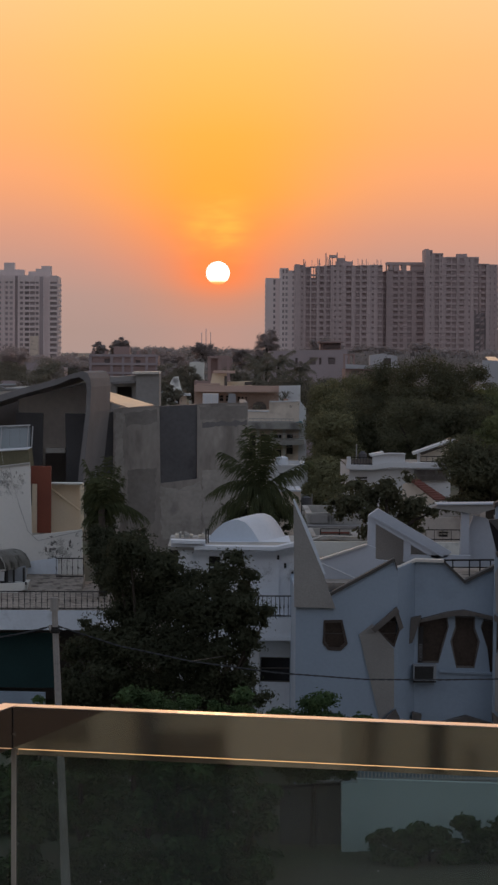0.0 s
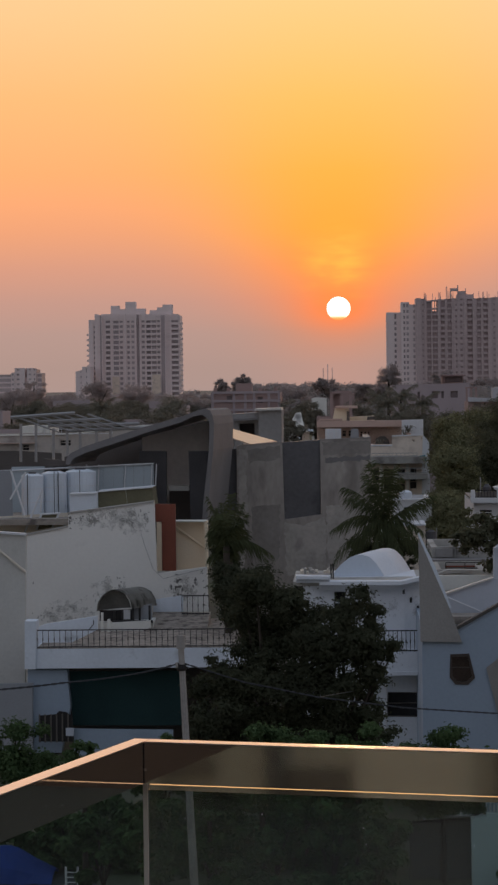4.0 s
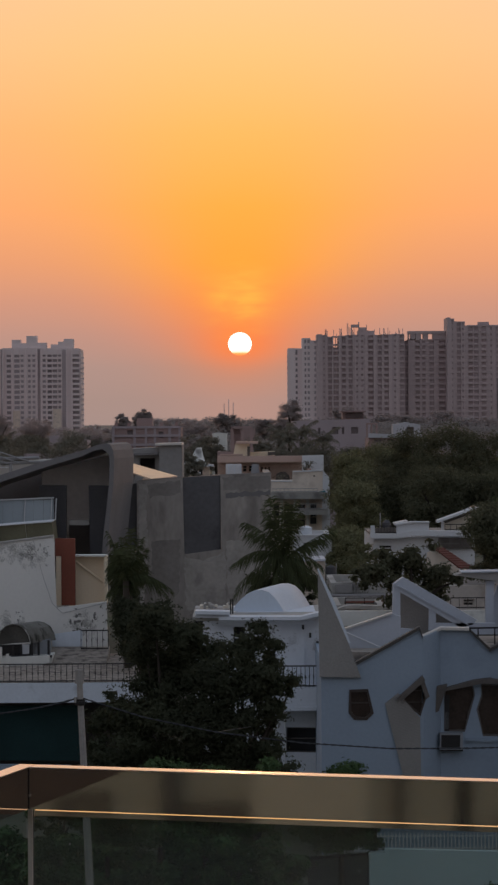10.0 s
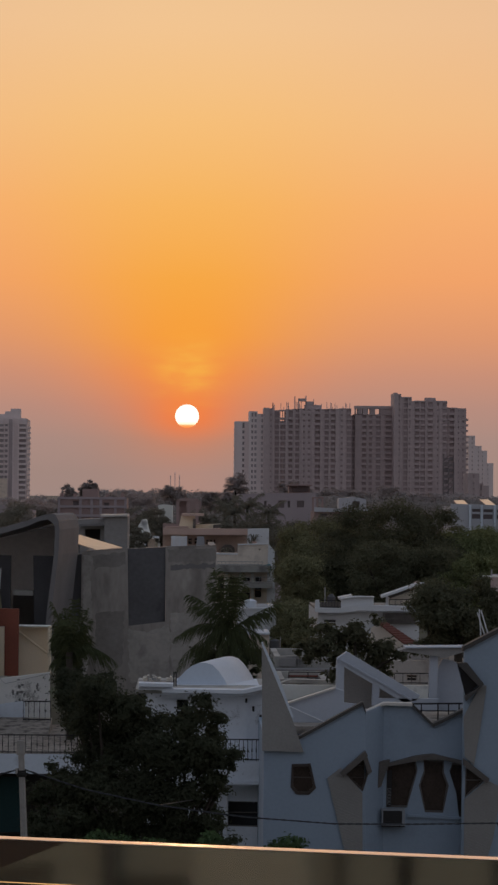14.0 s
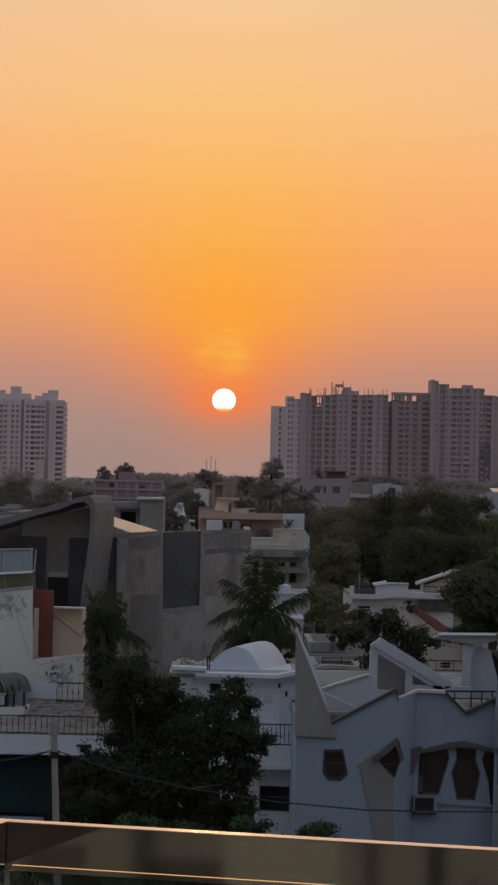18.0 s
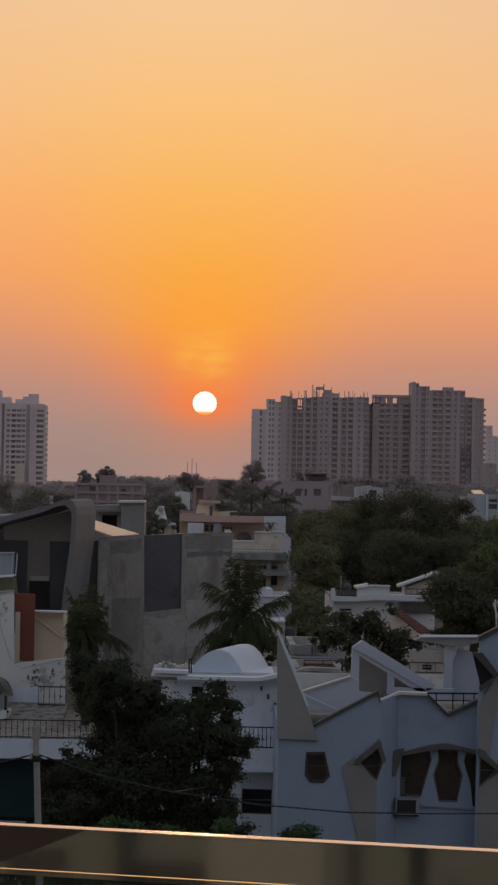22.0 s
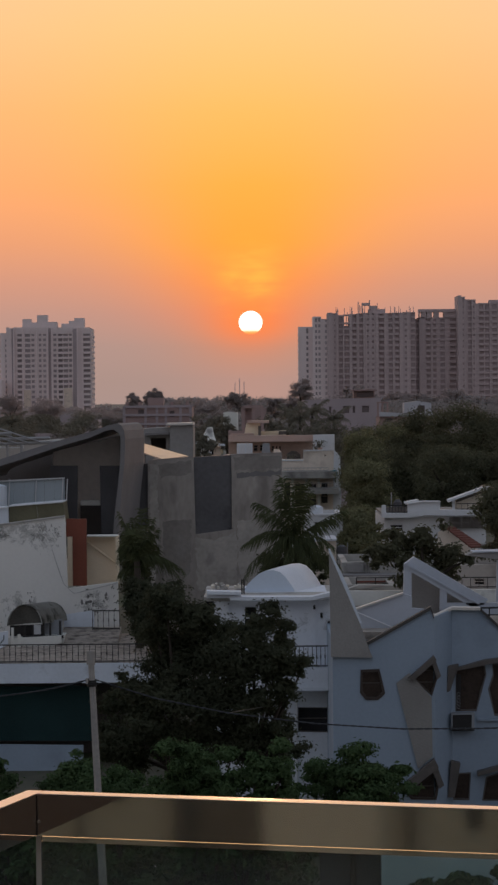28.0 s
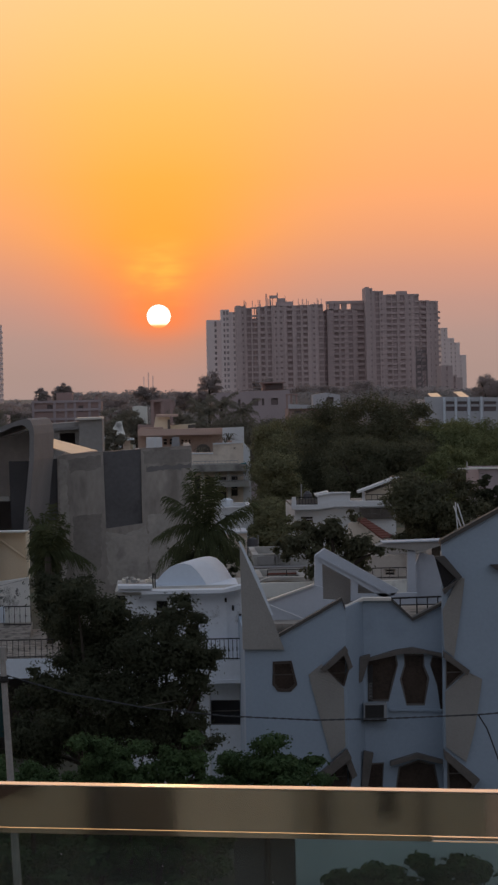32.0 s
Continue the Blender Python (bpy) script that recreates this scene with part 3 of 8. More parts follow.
def terrace():
    single("terrace_floor", railed(box(0.0, 6.0, -4.3, -0.02, 12.2, 12.5)), TILE, "tan tiled terrace floor behind the railing", "floor", kind="structure")
    single("terrace_building", railed(box(0.05, 5.9, -4.25, -0.12, 0, 12.195)), BEIGE, "plain beige building that carries the terrace", "building", kind="structure")
    single("wall_back", railed(box(0.3, 6.3, -4.5, -4.3, 12.5, 15.6)), DARK_BROWN, "plain dark brown terrace wall", "wall", kind="structure")
    side = Matrix.Translation((-8.6, -13.8, 0)) @ Matrix.Rotation(radians(-32), 4, "Z")
    opens = [[(x, z), (x + w, z), (x + w, z + hh), (x, z + hh)] for x, z, w, hh in ((-4.6, 10.0, 0.5, 1.5), (-0.05, 10.45, 0.16, 0.9), (0.75, 10.7, 0.5, 0.7), (1.9, 10.0, 0.4, 1.5), (2.9, 10.0, 0.8, 1.5))]
    w = thing("wall_opposite", (-8.6, -13.8, 0), "dull brown building wall behind the terrace", "wall", kind="structure")
    for b, m in ((prism([(-9, 0), (9, 0), (9, 16), (-9, 16)], -0.3, 0.0, opens), DIM_WALL), (box(-9, 9, -0.5, -0.31, 9, 14), SLATE), (box(-2.49, -2.35, 0.003, 0.12, 10.15, 13), SLATE), (box(-2.34, -1.76, 0.003, 0.03, 9, 10.85), BROWN),
                 (box(-1.73, -0.77, 0.003, 0.06, 9, 13), DIM_PANEL), (box(-0.57, -0.47, 0.003, 0.06, 10.3, 13), BROWN), (box(-3.4, -2.9, 0.003, 0.03, 10.75, 10.95), BROWN), (box(-3.3, -3.26, 0.003, 0.06, 10.3, 10.9), SLATE), (box(0.3, 0.34, 0.003, 0.05, 9, 10.75), SLATE)):
        bmesh.ops.transform(b, matrix=side, verts=b.verts)
        part("wall_face", b, m, w)
    # out of view: added only to give the side rail something brown to mirror
    east = Matrix.Translation((15.5, 24.0, 0)) @ Matrix.Rotation(radians(-33), 4, "Z")
    e = thing("wall_east", (15.5, 24.0, 0), "unseen brown wall added beside the terrace for the side rail's reflection", "wall", kind="structure")
    for b, m in ((prism([(-6, 0), (7, 0), (7, 12.4), (-6, 12.4)], 0.0, 0.3, [[(-2, 8.5), (-1, 8.5), (-1, 10), (-2, 10)], [(1.2, 8.5), (2.6, 8.5), (2.6, 10.4), (1.2, 10.4)]]), REFLECTED_WALL), (box(-6.2, 7.2, -0.25, -0.003, 10.9, 11.2), DIM_PANEL), (box(-6, 7, 1.2, 1.4, 0, 12), SLATE)):
        bmesh.ops.transform(b, matrix=east, verts=b.verts)
        part("wall_face", b, m, e)
    r = thing("glass_railing", (-0.27, 3.4, 12.5), "bronze-toned polished steel railing with tinted glass panels", "railing")
    z1, z0 = RAIL_TOP, RAIL_TOP - 0.052
    part("top_rail", railed(prism([(0.0005, z0), (5.5, z0), (5.5, z1), (0.0005, z1)], -0.013, 0.013)), STEEL, r)
    side = box(-0.0225, -0.0005, -4.3, 0.013, z0, z1)
    part("side_rail", railed(side), STEEL, r)
    # thin strips added over the one-piece rail to paint its bright top
    part("rail_top_sheen", railed(box(0.0005, 5.5, -0.0125, 0.0125, z1 + 0.0003, z1 + 0.0013)), RAIL_SHEEN, r, "added strip for the sky sheen on the rail's top")
    part("rail_top_sheen", railed(box(-0.022, -0.0005, -4.3, 0.0125, z1 + 0.0003, z1 + 0.0013)), RAIL_SHEEN, r, "added strip for the sky sheen on the rail's top")
    part("glass_cap", railed(box(-0.004, 0.62, 0.015, 0.031, z0 - 0.012, z0 - 0.0055)), STEEL, r, "bright steel glazing channel")
    part("glass_edge", railed(box(0.62, 5.5, 0.016, 0.028, z0 - 0.010, z0 - 0.0065)), STEEL_PALE, r)
    g = part("glass_panel", railed(box(-0.0085, 5.5, 0.017, 0.027, 12.55, z0 - 0.0125)), GLASS, r, "grey-green tinted glass pane")
    g2 = part("glass_panel", railed(box(-0.015, -0.011, -4.3, 0.004, 12.55, z0 - 0.001)), SIDE_GLASS, r, "grey-green tinted glass pane")
    g.visible_shadow = g2.visible_shadow = False
    part("corner_trim", railed(box(-0.0105, -0.0045, 0.010, 0.0125, 12.5, z0 - 0.001)), SILICONE, r, "pale joint at the glass corner")
    rnd = random.Random(21)
    for k in range(16):
        x, z = 0.03 + 0.5 * rnd.random(), z0 - 0.03 - 0.17 * rnd.random()
        part("lime_speck", railed(rod([(x, 0.0166, z), (x + 0.0006 * rnd.random(), 0.0166, z - 0.0006 - 0.0016 * rnd.random())], 0.00035, sides=5)), WHITEPIPE, g, "dried lime speck")
    b = rod([(0.002, -0.015, z0 + 0.018), (0.002, -0.0128, z0 + 0.018)], 0.002, sides=10)
    part("screw", railed(b), STEEL_PALE, r)
    part("rail_joint", railed(box(-0.0004, 0.0004, -0.0135, 0.01, z0, z1 - 0.002)), IRON, r)


terrace()


# ---- the angular white house ----
def wall_strip(a, b, z0, za, zb, thick):
    """A wall over the plan line a-b, thick towards +y, whose top runs from za to zb."""
    own = bmesh.new()
    pts = [(a[0], a[1], z0), (b[0], b[1], z0), (b[0], b[1], zb), (a[0], a[1], za)]
    f = [own.verts.new(p) for p in pts]
    g = [own.verts.new((x, y + thick, z)) for x, y, z in pts]
    own.faces.new(f)
    own.faces.new(g[::-1])
    for i in range(4):
        own.faces.new((f[i], g[i], g[(i + 1) % 4], f[(i + 1) % 4]))
    return own


def strip_over(pts, half, up, y0, y1):
    """A band along a broken line in x and z: half below and up above it."""
    own = bmesh.new()
    prism([(x, z - half) for x, z in pts] + [(x, z + up) for x, z in pts[::-1]], y0, y1, bm=own)
    return own


def courses(parent, outline, y0, y1, material, step=0.095, joint=0.008, name="course", slope=-0.42):
    """Stone strips laid aslant over an outline."""
    outline = [(x, z - slope * x) for x, z in outline]
    z = min(p[1] for p in outline)
    top = max(p[1] for p in outline)
    k = 0
    while z < top:
        o = [(x, q + slope * x) for x, q in clip_band(outline, z, min(top, z + step - joint))]
        if len(o) >= 3:
            part(name, prism(o, y0 - 0.008 * (k % 3), y1), material, parent)
        z += step
        k += 1


def angular_house():
    h = thing("angular_house", (6, 90, 0), "two-storey white house coloured shade-blue, with slanted walls, a fin and odd-shaped windows", "house")
    y = 87.0
    zb = 0.0
    # front wall, near part
    hexw = [(3.33, 5.36), (3.94, 5.38), (4.12, 4.59), (3.9, 4.37), (3.48, 4.38), (3.3, 4.61)]
    tri = [(4.94, 5.1), (5.67, 5.73), (5.86, 5.19), (5.63, 4.48)]
    low = [(4.67, 1.5), (5.64, 2.36), (5.89, 1.8), (5.76, 1.11), (4.93, 1.13)]
    left = [(2.42, 5.97), (3.51, 6.16), (5.63, 7.31), (5.73, 7.03)]
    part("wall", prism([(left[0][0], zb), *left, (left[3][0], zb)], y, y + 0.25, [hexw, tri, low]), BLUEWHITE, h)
    for o in (hexw, tri, low):
        window(h, o, y - 0.03, 0.2, 0.08, FRAME_DARK, BROWNGLASS)
    part("fin", prism([(2.33, 9.18), (2.37, 5.79), (3.71, 5.75), (3.31, 6.87), (2.78, 8.12)], y - 0.14, y - 0.004), PEBBLE, h, "grey stone-clad pointed fin")
    part("fin_edge", prism([(2.31, 9.3), (2.36, 9.29), (2.91, 8.12), (3.38, 6.87), (3.312, 6.87), (2.782, 8.12), (2.335, 9.18)], y - 0.135, y - 0.01), SLAB_WHITE, h, "white painted return of the fin")
    part("coping", strip_over([(3.48, 6.16), (5.61, 7.33), (5.71, 7.03)], 0.05, 0.06, y - 0.08, y + 0.3), COPING, h)
    sp = part("stone_panel", prism(inset_outline([(4.48, 4.91), (4.91, 5.25), (5.62, 4.44), (5.64, 2.53), (5.17, 2.12)], 0.01), y - 0.06 + 0.03, y - 0.003), PEBBLE, h, "rough grey stone cladding in courses")
    courses(sp, [(4.48, 4.91), (4.91, 5.25), (5.62, 4.44), (5.64, 2.53), (5.17, 2.12)], y - 0.06, y - 0.06 + 0.029, PEBBLE)
    part("window_hood", prism([(4.87, 5.1), (5.69, 5.82), (5.78, 5.67), (4.99, 4.99)], y - 0.3, y - 0.03), BROWN, h)
    part("window_hood", prism([(5.69, 5.82), (5.92, 5.15), (5.8, 5.04), (5.59, 5.67)], y - 0.25, y - 0.03), BROWN, h)
    part("window_hood", prism([(4.54, 1.54), (5.68, 2.49), (5.82, 2.21), (4.77, 1.39)], y - 0.4, y - 0.04), BROWN, h)
    part("window_hood", prism([(5.68, 2.49), (5.99, 1.62), (5.84, 1.51), (5.54, 2.25)], y - 0.3, y - 0.04), BROWN, h)
    # recess and middle wall
    x0, x1, x2 = 5.69, 6.38, 9.03
    zt = 7.2
    part("wall", wall_strip((x0, y + 0.003), (x1, 88.2), 0, 7.03, zt, 0.25), BLUEWHITE, h)
    w_a = [(6.5, 5.24), (7.44, 5.4), (7.51, 5.05), (7.35, 4.46), (7.17, 3.83), (6.48, 3.84)]
    w_b = [(7.7, 5.4), (8.37, 5.38), (8.38, 4.99), (8.54, 4.56), (8.36, 3.67), (7.76, 3.68), (7.55, 4.56), (7.71, 5.04)]
    w_c = [(8.65, 5.32), (8.99, 5.26), (8.97, 3.43), (8.89, 3.43), (8.78, 4.31), (8.55, 5.04)]
    w_d = [(6.27, 0.92), (6.38, 1.81), (6.98, 1.83), (6.92, 0.9)]
    w_e = [(7.33, 0.89), (7.46, 1.67), (8.1, 1.88), (8.66, 1.72), (8.81, 0.85)]
    mid = [(6.43, 7.2), (7.31, 7.18), (8, 6.51), (9.08, 7.04)]
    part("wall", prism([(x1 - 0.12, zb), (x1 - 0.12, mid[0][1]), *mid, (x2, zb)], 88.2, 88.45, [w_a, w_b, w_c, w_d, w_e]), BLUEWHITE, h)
    for o in (w_a, w_b, w_c, w_d, w_e):
        window(h, o, 88.22, 0.18, 0.05, None, BROWNGLASS, bars=False)
    part("lintel", prism([(6.45, 5.28), (7.42, 5.55), (7.99, 5.62), (9.03, 5.38), (9.02, 5.25), (8.37, 5.42), (7.7, 5.43), (6.5, 5.2)], 87.9, 88.19), BROWN, h)
    part("lintel", prism([(6.23, 5.36), (6.58, 5.42), (6.29, 4.55), (6.17, 4.5)], 87.85, 88.19), BROWN, h)
    part("lintel", prism([(7.17, 1.89), (8.07, 2.14), (8.96, 1.88), (8.96, 1.75), (8.06, 1.98), (7.16, 1.75)], 87.8, 88.19), BROWN, h)
    part("lintel", prism([(6.3, 2.26), (6.61, 2.18), (6.4, 1.06), (6.18, 1.07)], 87.8, 88.19), BROWN, h)
    part("coping", strip_over([(5.81, 6.95), (6.39, 7.22), (7.31, 7.2)], 0.03, 0.06, 88.0, 88.5), PALECOPING, h, "pale stone coping")
    part("coping", strip_over([(7.31, 7.2), (8, 6.53), (9.02, 7.04)], 0.05, 0.06, 88.05, 88.5), COPING, h)
    part("sill", prism([(7.2, 3.62), (8.99, 3.54), (8.99, 3.46), (7.2, 3.54)], 88.1, 88.2), BLUEWHITE, h)
    gr = part("window_grille", prism([(6.52, 5.05), (6.67, 5.05), (6.64, 3.86), (6.5, 3.86)], 88.17, 88.19), IRON, h)
    for i in range(5):
        zz = 4.42 - 0.11 * i
        part("scroll", rod([(x1 + 0.2 + 0.06 * math.cos(q * 0.9), 88.16, zz + 0.045 * math.sin(q * 0.9)) for q in range(7)], 0.007, sides=5), PIPE, gr)
    # right wing
    part("wall", wall_strip((x2 - 0.02, 88.21), (8.93 + 0.03, 87.21), 0, 7.04, 7.04, 0.2), BLUEWHITE, h)
    wing = [(8.92, 9.15), (12.24, 10.85)]
    tri2 = [(8.98, 5.32), (9.63, 4.88), (8.96, 4.28)]
    low2 = [(8.97, 2.01), (9.88, 1.23), (9.8, 0.98), (8.95, 1)]
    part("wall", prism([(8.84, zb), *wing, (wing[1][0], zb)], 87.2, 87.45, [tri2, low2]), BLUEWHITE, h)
    for o in (tri2, low2):
        window(h, o, 87.17, 0.2, 0.07, None, BROWNGLASS)
    part("coping", strip_over([(8.87, 9.13), (12.24, 10.87)], 0.10, 0.05, 87.1, 87.6), COPING, h)
    sp = part("stone_panel", prism(inset_outline([(8.94, 4.23), (9.67, 4.86), (10.16, 4.62), (9.89, 2.99), (9.58, 1.91), (8.94, 2.42)], 0.01), 87.13 + 0.03, 87.197), PEBBLE, h, "rough grey stone cladding in courses")
    courses(sp, [(8.94, 4.23), (9.67, 4.86), (10.16, 4.62), (9.89, 2.99), (9.58, 1.91), (8.94, 2.42)], 87.13, 87.13 + 0.029, PEBBLE)
    sp = part("stone_panel", prism(inset_outline([(9.45, 7.96), (9.65, 7.92), (9.46, 6.61), (9.25, 5.33), (8.95, 5.61), (8.9, 6.9)], 0.01), 87.13 + 0.03, 87.197), PEBBLE, h, "rough grey stone cladding in courses")
    courses(sp, [(9.45, 7.96), (9.65, 7.92), (9.46, 6.61), (9.25, 5.33), (8.95, 5.61), (8.9, 6.9)], 87.13, 87.13 + 0.029, PEBBLE)
    part("window_hood", prism([(8.89, 5.58), (9.73, 4.93), (9.65, 4.78), (8.88, 5.36)], 86.85, 87.13), BROWN, h)
    part("window_hood", prism([(8.83, 2.39), (9.99, 1.38), (9.8, 1.16), (8.86, 2.07)], 86.8, 87.13), BROWN, h)
    part("window_hood", prism([(8.65, 8.66), (8.98, 8.67), (9.54, 7.98), (9.38, 7.89)], 86.9, 87.19), COPING, h)
    part("window_hood", prism([(9.38, 7.89), (9.54, 7.98), (8.96, 7.42), (8.91, 7.57)], 86.9, 87.19), COPING, h)
    part("wing_pane", prism([(8.69, 8.57), (8.95, 8.56), (9.34, 7.93), (8.96, 7.57)], 87.1, 87.18), DARKGLASS, h)
    part("side_ledge", prism([(10.46, 8.34), (11.09, 8.37), (11.08, 8.14), (10.64, 8.19)], 86.9, 87.19), COPING, h)
    # roof deck, sides and back
    part("roof_slab", box(x0 - 3.0, wing[1][0], 88.5, 100, 6.2, 6.45), ROOFGREY, h)
    part("side_wall", box(left[0][0], left[0][0] + 0.25, y + 0.26, 100, 0, 6.3), BLUEWHITE, h)
    part("side_wall", box(wing[1][0] - 0.25, wing[1][0], 87.5, 100, 0, 8.5), BLUEWHITE, h)
    part("back_wall", box(left[0][0], wing[1][0], 100, 100.25, 0, 7.0), WHITE_OLD, h)
    # roof structures
    part("parapet", prism([(3.2, 7.06), (4.86, 7.61), (5.18, 7.51), (5.18, 7.11), (5.74, 7.06), (5.68, 5.8), (3.4, 5.86)], 90, 90.2), PALEBLUE, h)
    part("parapet_cap", strip_over([(3.2, 7.06), (4.88, 7.61)], 0.03, 0.03, 89.9, 90.25), PALECOPING, h)
    part("stair_line", rod([(*(3.38, 7.01), 0), (*(4.54, 6.49), 0)] and [(3.31, 89.85, 7.01), (4.54, 89.85, 6.47)], 0.02), WHITE, h)
    part("stair_beam", prism([(4.97, 8.54), (5.31, 8.78), (7.79, 7.32), (7.64, 7.15), (7.23, 7.08), (5.2, 8.28)], 90.7, 91.2), PALEBLUE, h, "white slanted concrete beam")
    part("stair_beam_rib", strip_over([(5.07, 8.53), (7.5, 7.17)], 0.03, 0.03, 90.62, 90.69), PALEBLUE, h)
    part("stair_column", prism([(4.97, 8.52), (5.22, 8.38), (5.21, 6.99), (4.94, 7)], 90.75, 91.1), PALEBLUE, h)
    part("stair_column", prism([(6.19, 7.74), (6.42, 7.6), (6.4, 6.97), (6.17, 6.97)], 90.75, 91.1), PALEBLUE, h)
    part("stair_room", prism([(5.26, 8.34), (7.28, 7.05), (7.28, 6.78), (5.22, 6.83)], 91.5, 94), PEBBLE, h)
    part("roof_kerb", prism([(6.39, 7.22), (8.43, 7.21), (8.42, 6.8), (6.38, 6.85)], 90.7, 90.9), PALEBLUE, h)
    part("canopy_post", prism([(8.31, 8.52), (8.58, 8.51), (8.55, 6.84), (8.27, 6.85)], 92.8, 93.2), PALEBLUE, h)
    part("canopy", prism([(7.19, 8.72), (7.47, 8.81), (9.53, 8.82), (9.53, 8.71), (8.78, 8.49), (8.19, 8.58)], 92.6, 93.6), PEBBLE, h, "weathered white roof canopy")
    part("canopy_top", strip_over([(7.43, 8.81), (9.53, 8.84)], 0.0, 0.04, 92.5, 93.7), PALEBLUE, h)
    part("curved_wall", prism([(8.77, 8.42), (9.28, 8.29), (9.43, 7.81), (9.62, 7.37), (9.6, 6.58), (8.59, 6.61), (8.62, 7.99)], 93.3, 93.5), PALEBLUE, h)
    rl = part("roof_railing", rod([(7.32, 88.8, 7.19), (9.05, 88.8, 7.21)], 0.03), IRON, h)
    for px_ in (0.35, 0.9, 1.25, 1.6):
        part("post", box(7.32 + px_ - 0.02, 7.32 + px_ + 0.02, 88.78, 88.82, 6.4, 7.19), IRON, rl)
    part("rail", rod([(7.5, 88.8, 6.96), (9.04, 88.8, 6.96)], 0.02), IRON, rl)
    # pole stays on the wing
    return h


angular_house()


def air_conditioner():
    a = thing("air_conditioner", (6.67, 88, 3.32), "boxy grey window air conditioner below a window", "air conditioner")
    o = [(6.32, 3.82), (7.07, 3.83), (7.06, 3.3), (6.31, 3.3)]
    b = prism(o, 87.75, 88.19)
    part("case", b, GREYBLUE, a)
    part("grille", prism([(6.36, 3.78), (6.98, 3.78), (6.97, 3.35), (6.35, 3.35)], 87.74, 87.749), IRON, a)
    for i in range(2):
        z = o[3][1] + 0.12 + i * 0.2
        part("fin", box(o[0][0] + 0.07, o[0][0] + 0.5, 87.73, 87.738, z, z + 0.012), IRON, a)
    part("bracket", box(o[0][0], o[1][0], 87.8, 88.19, o[3][1] - 0.06, o[3][1] - 0.003), IRON, a)


air_conditioner()


def roof_stays():
    t = thing("roof_stays", (9.57, 88, 9.34), "pale bamboo poles leaning together on a roof edge", "poles")
    for a, b in (((9.47, 10.36), (9.55, 9.35)), ((9.53, 10.32), (9.85, 9.46)), ((9.41, 10.25), (9.75, 9.42))):
        part("pole", rod([(a[0], 87.9, a[1]), (b[0], 87.9, b[1] - 0.2)], 0.022, sides=6), WHITEPIPE, t)


roof_stays()


# ---- the domed house ----
def domed_house():
    h = thing("domed_house", (0, 97, 0), "white two-storey house with a barrel-vaulted roof cabin", "house")
    yf = 94.0
    roof_z = 7.16
    xl, xr = -1.5, 2.54
    win = [(1.39, 3.36), (2.48, 3.34), (2.46, 2.46), (1.37, 2.49)]
    win2 = [(-0.45, 6.93), (-0.02, 6.92), (-0.04, 5.97), (-0.47, 5.98)]
    part("wall", prism([(xl, 0), (xr + 0.4, 0), (xr + 0.4, roof_z), (xl, roof_z)], yf, yf + 0.25, [win, win2]), LIMEWASH, h)
    window(h, win, yf + 0.05, 0.18, 0.04)
    window(h, win2, yf + 0.05, 0.18, 0.04, LIMEWASH)
    part("pilaster", box(xl - 0.02, xl + 0.5, yf - 0.12, yf - 0.003, 2.0, roof_z - 0.003), LIMEWASH, h)
    part("wall", box(-1.87, xl, 98, 98.2, 0, 6.75), LIMEWASH, h)
    part("pane", prism([(-1.89, 6.88), (-1.58, 6.87), (-1.59, 6.54), (-1.9, 6.55)], 97.9, 97.99), DARKGLASS, h)
    part("roof_slab", box(-1.87, xr + 0.6, yf - 0.2, 99.5, roof_z - 0.05, roof_z + 0.1), PLASTER_LIGHT, h)
    part("cornice", prism([(-0.95, 7.3), (1.9, 7.28), (2.56, 7.43), (2.56, 7.3), (1.9, 7.15), (-0.95, 7.17)], 93.3, 93.99), LIMEWASH, h, "moulded white cornice")
    part("cornice", prism([(-0.95, 7.14), (1.9, 7.12), (2.57, 7.27), (2.57, 7.2), (1.9, 7.04), (-0.95, 7.06)], 93.55, 93.99), LIMEWASH, h, "moulded white cornice")
    part("cornice", prism([(-0.95, 7.04), (1.9, 7.02), (2.57, 7.17), (2.57, 7.09), (1.9, 6.94), (-0.95, 6.96)], 93.75, 93.99), LIMEWASH, h, "moulded white cornice")
    part("cornice", prism([(-1.76, 7.51), (-0.56, 7.48), (-0.56, 7.37), (-1.76, 7.39)], 93.2, 93.99), LIMEWASH, h, "moulded white cornice")
    part("cornice", prism([(-1.76, 7.36), (-0.57, 7.34), (-0.57, 7.23), (-1.77, 7.25)], 93.45, 93.99), LIMEWASH, h, "moulded white cornice")
    for px_ in (-0.63, 1.11, 1.94):
        part("pilaster", box(px_ - 0.09, px_ + 0.09, yf - 0.06, yf - 0.003, 4.6, roof_z - 0.223), LIMEWASH, h)
    for k, (px_, w) in enumerate(((0.01, 1.3), (1.69, 1.1), (2.39, 0.6))):
        part("rain_streak", prism([(px_ - w / 2, roof_z - 1.5), (px_ + w / 2, roof_z - 1.4), (px_ + w / 2, roof_z - 0.13), (px_ - w / 2, roof_z - 0.13)], yf - 0.008 - 0.003 * k, yf - 0.006 - 0.003 * k), SOOT_FILM, h, "grey rain streaks")
    # vaulted cabin: an arched end wall, the barrel running back and to the side
    end = [(-0.48, 7.31), (-0.38, 7.51), (-0.17, 7.74), (0.08, 7.94), (0.32, 8.04), (0.58, 8.05), (0.82, 7.97), (1.04, 7.76), (1.22, 7.5), (1.34, 7.29), (1.4, 7.17)]
    far = (1.56, 8.12)
    dx, dz = far[0] - end[5][0], far[1] - end[5][1]
    d = bmesh.new()
    a = [d.verts.new((x, 96.0, z)) for x, z in end]
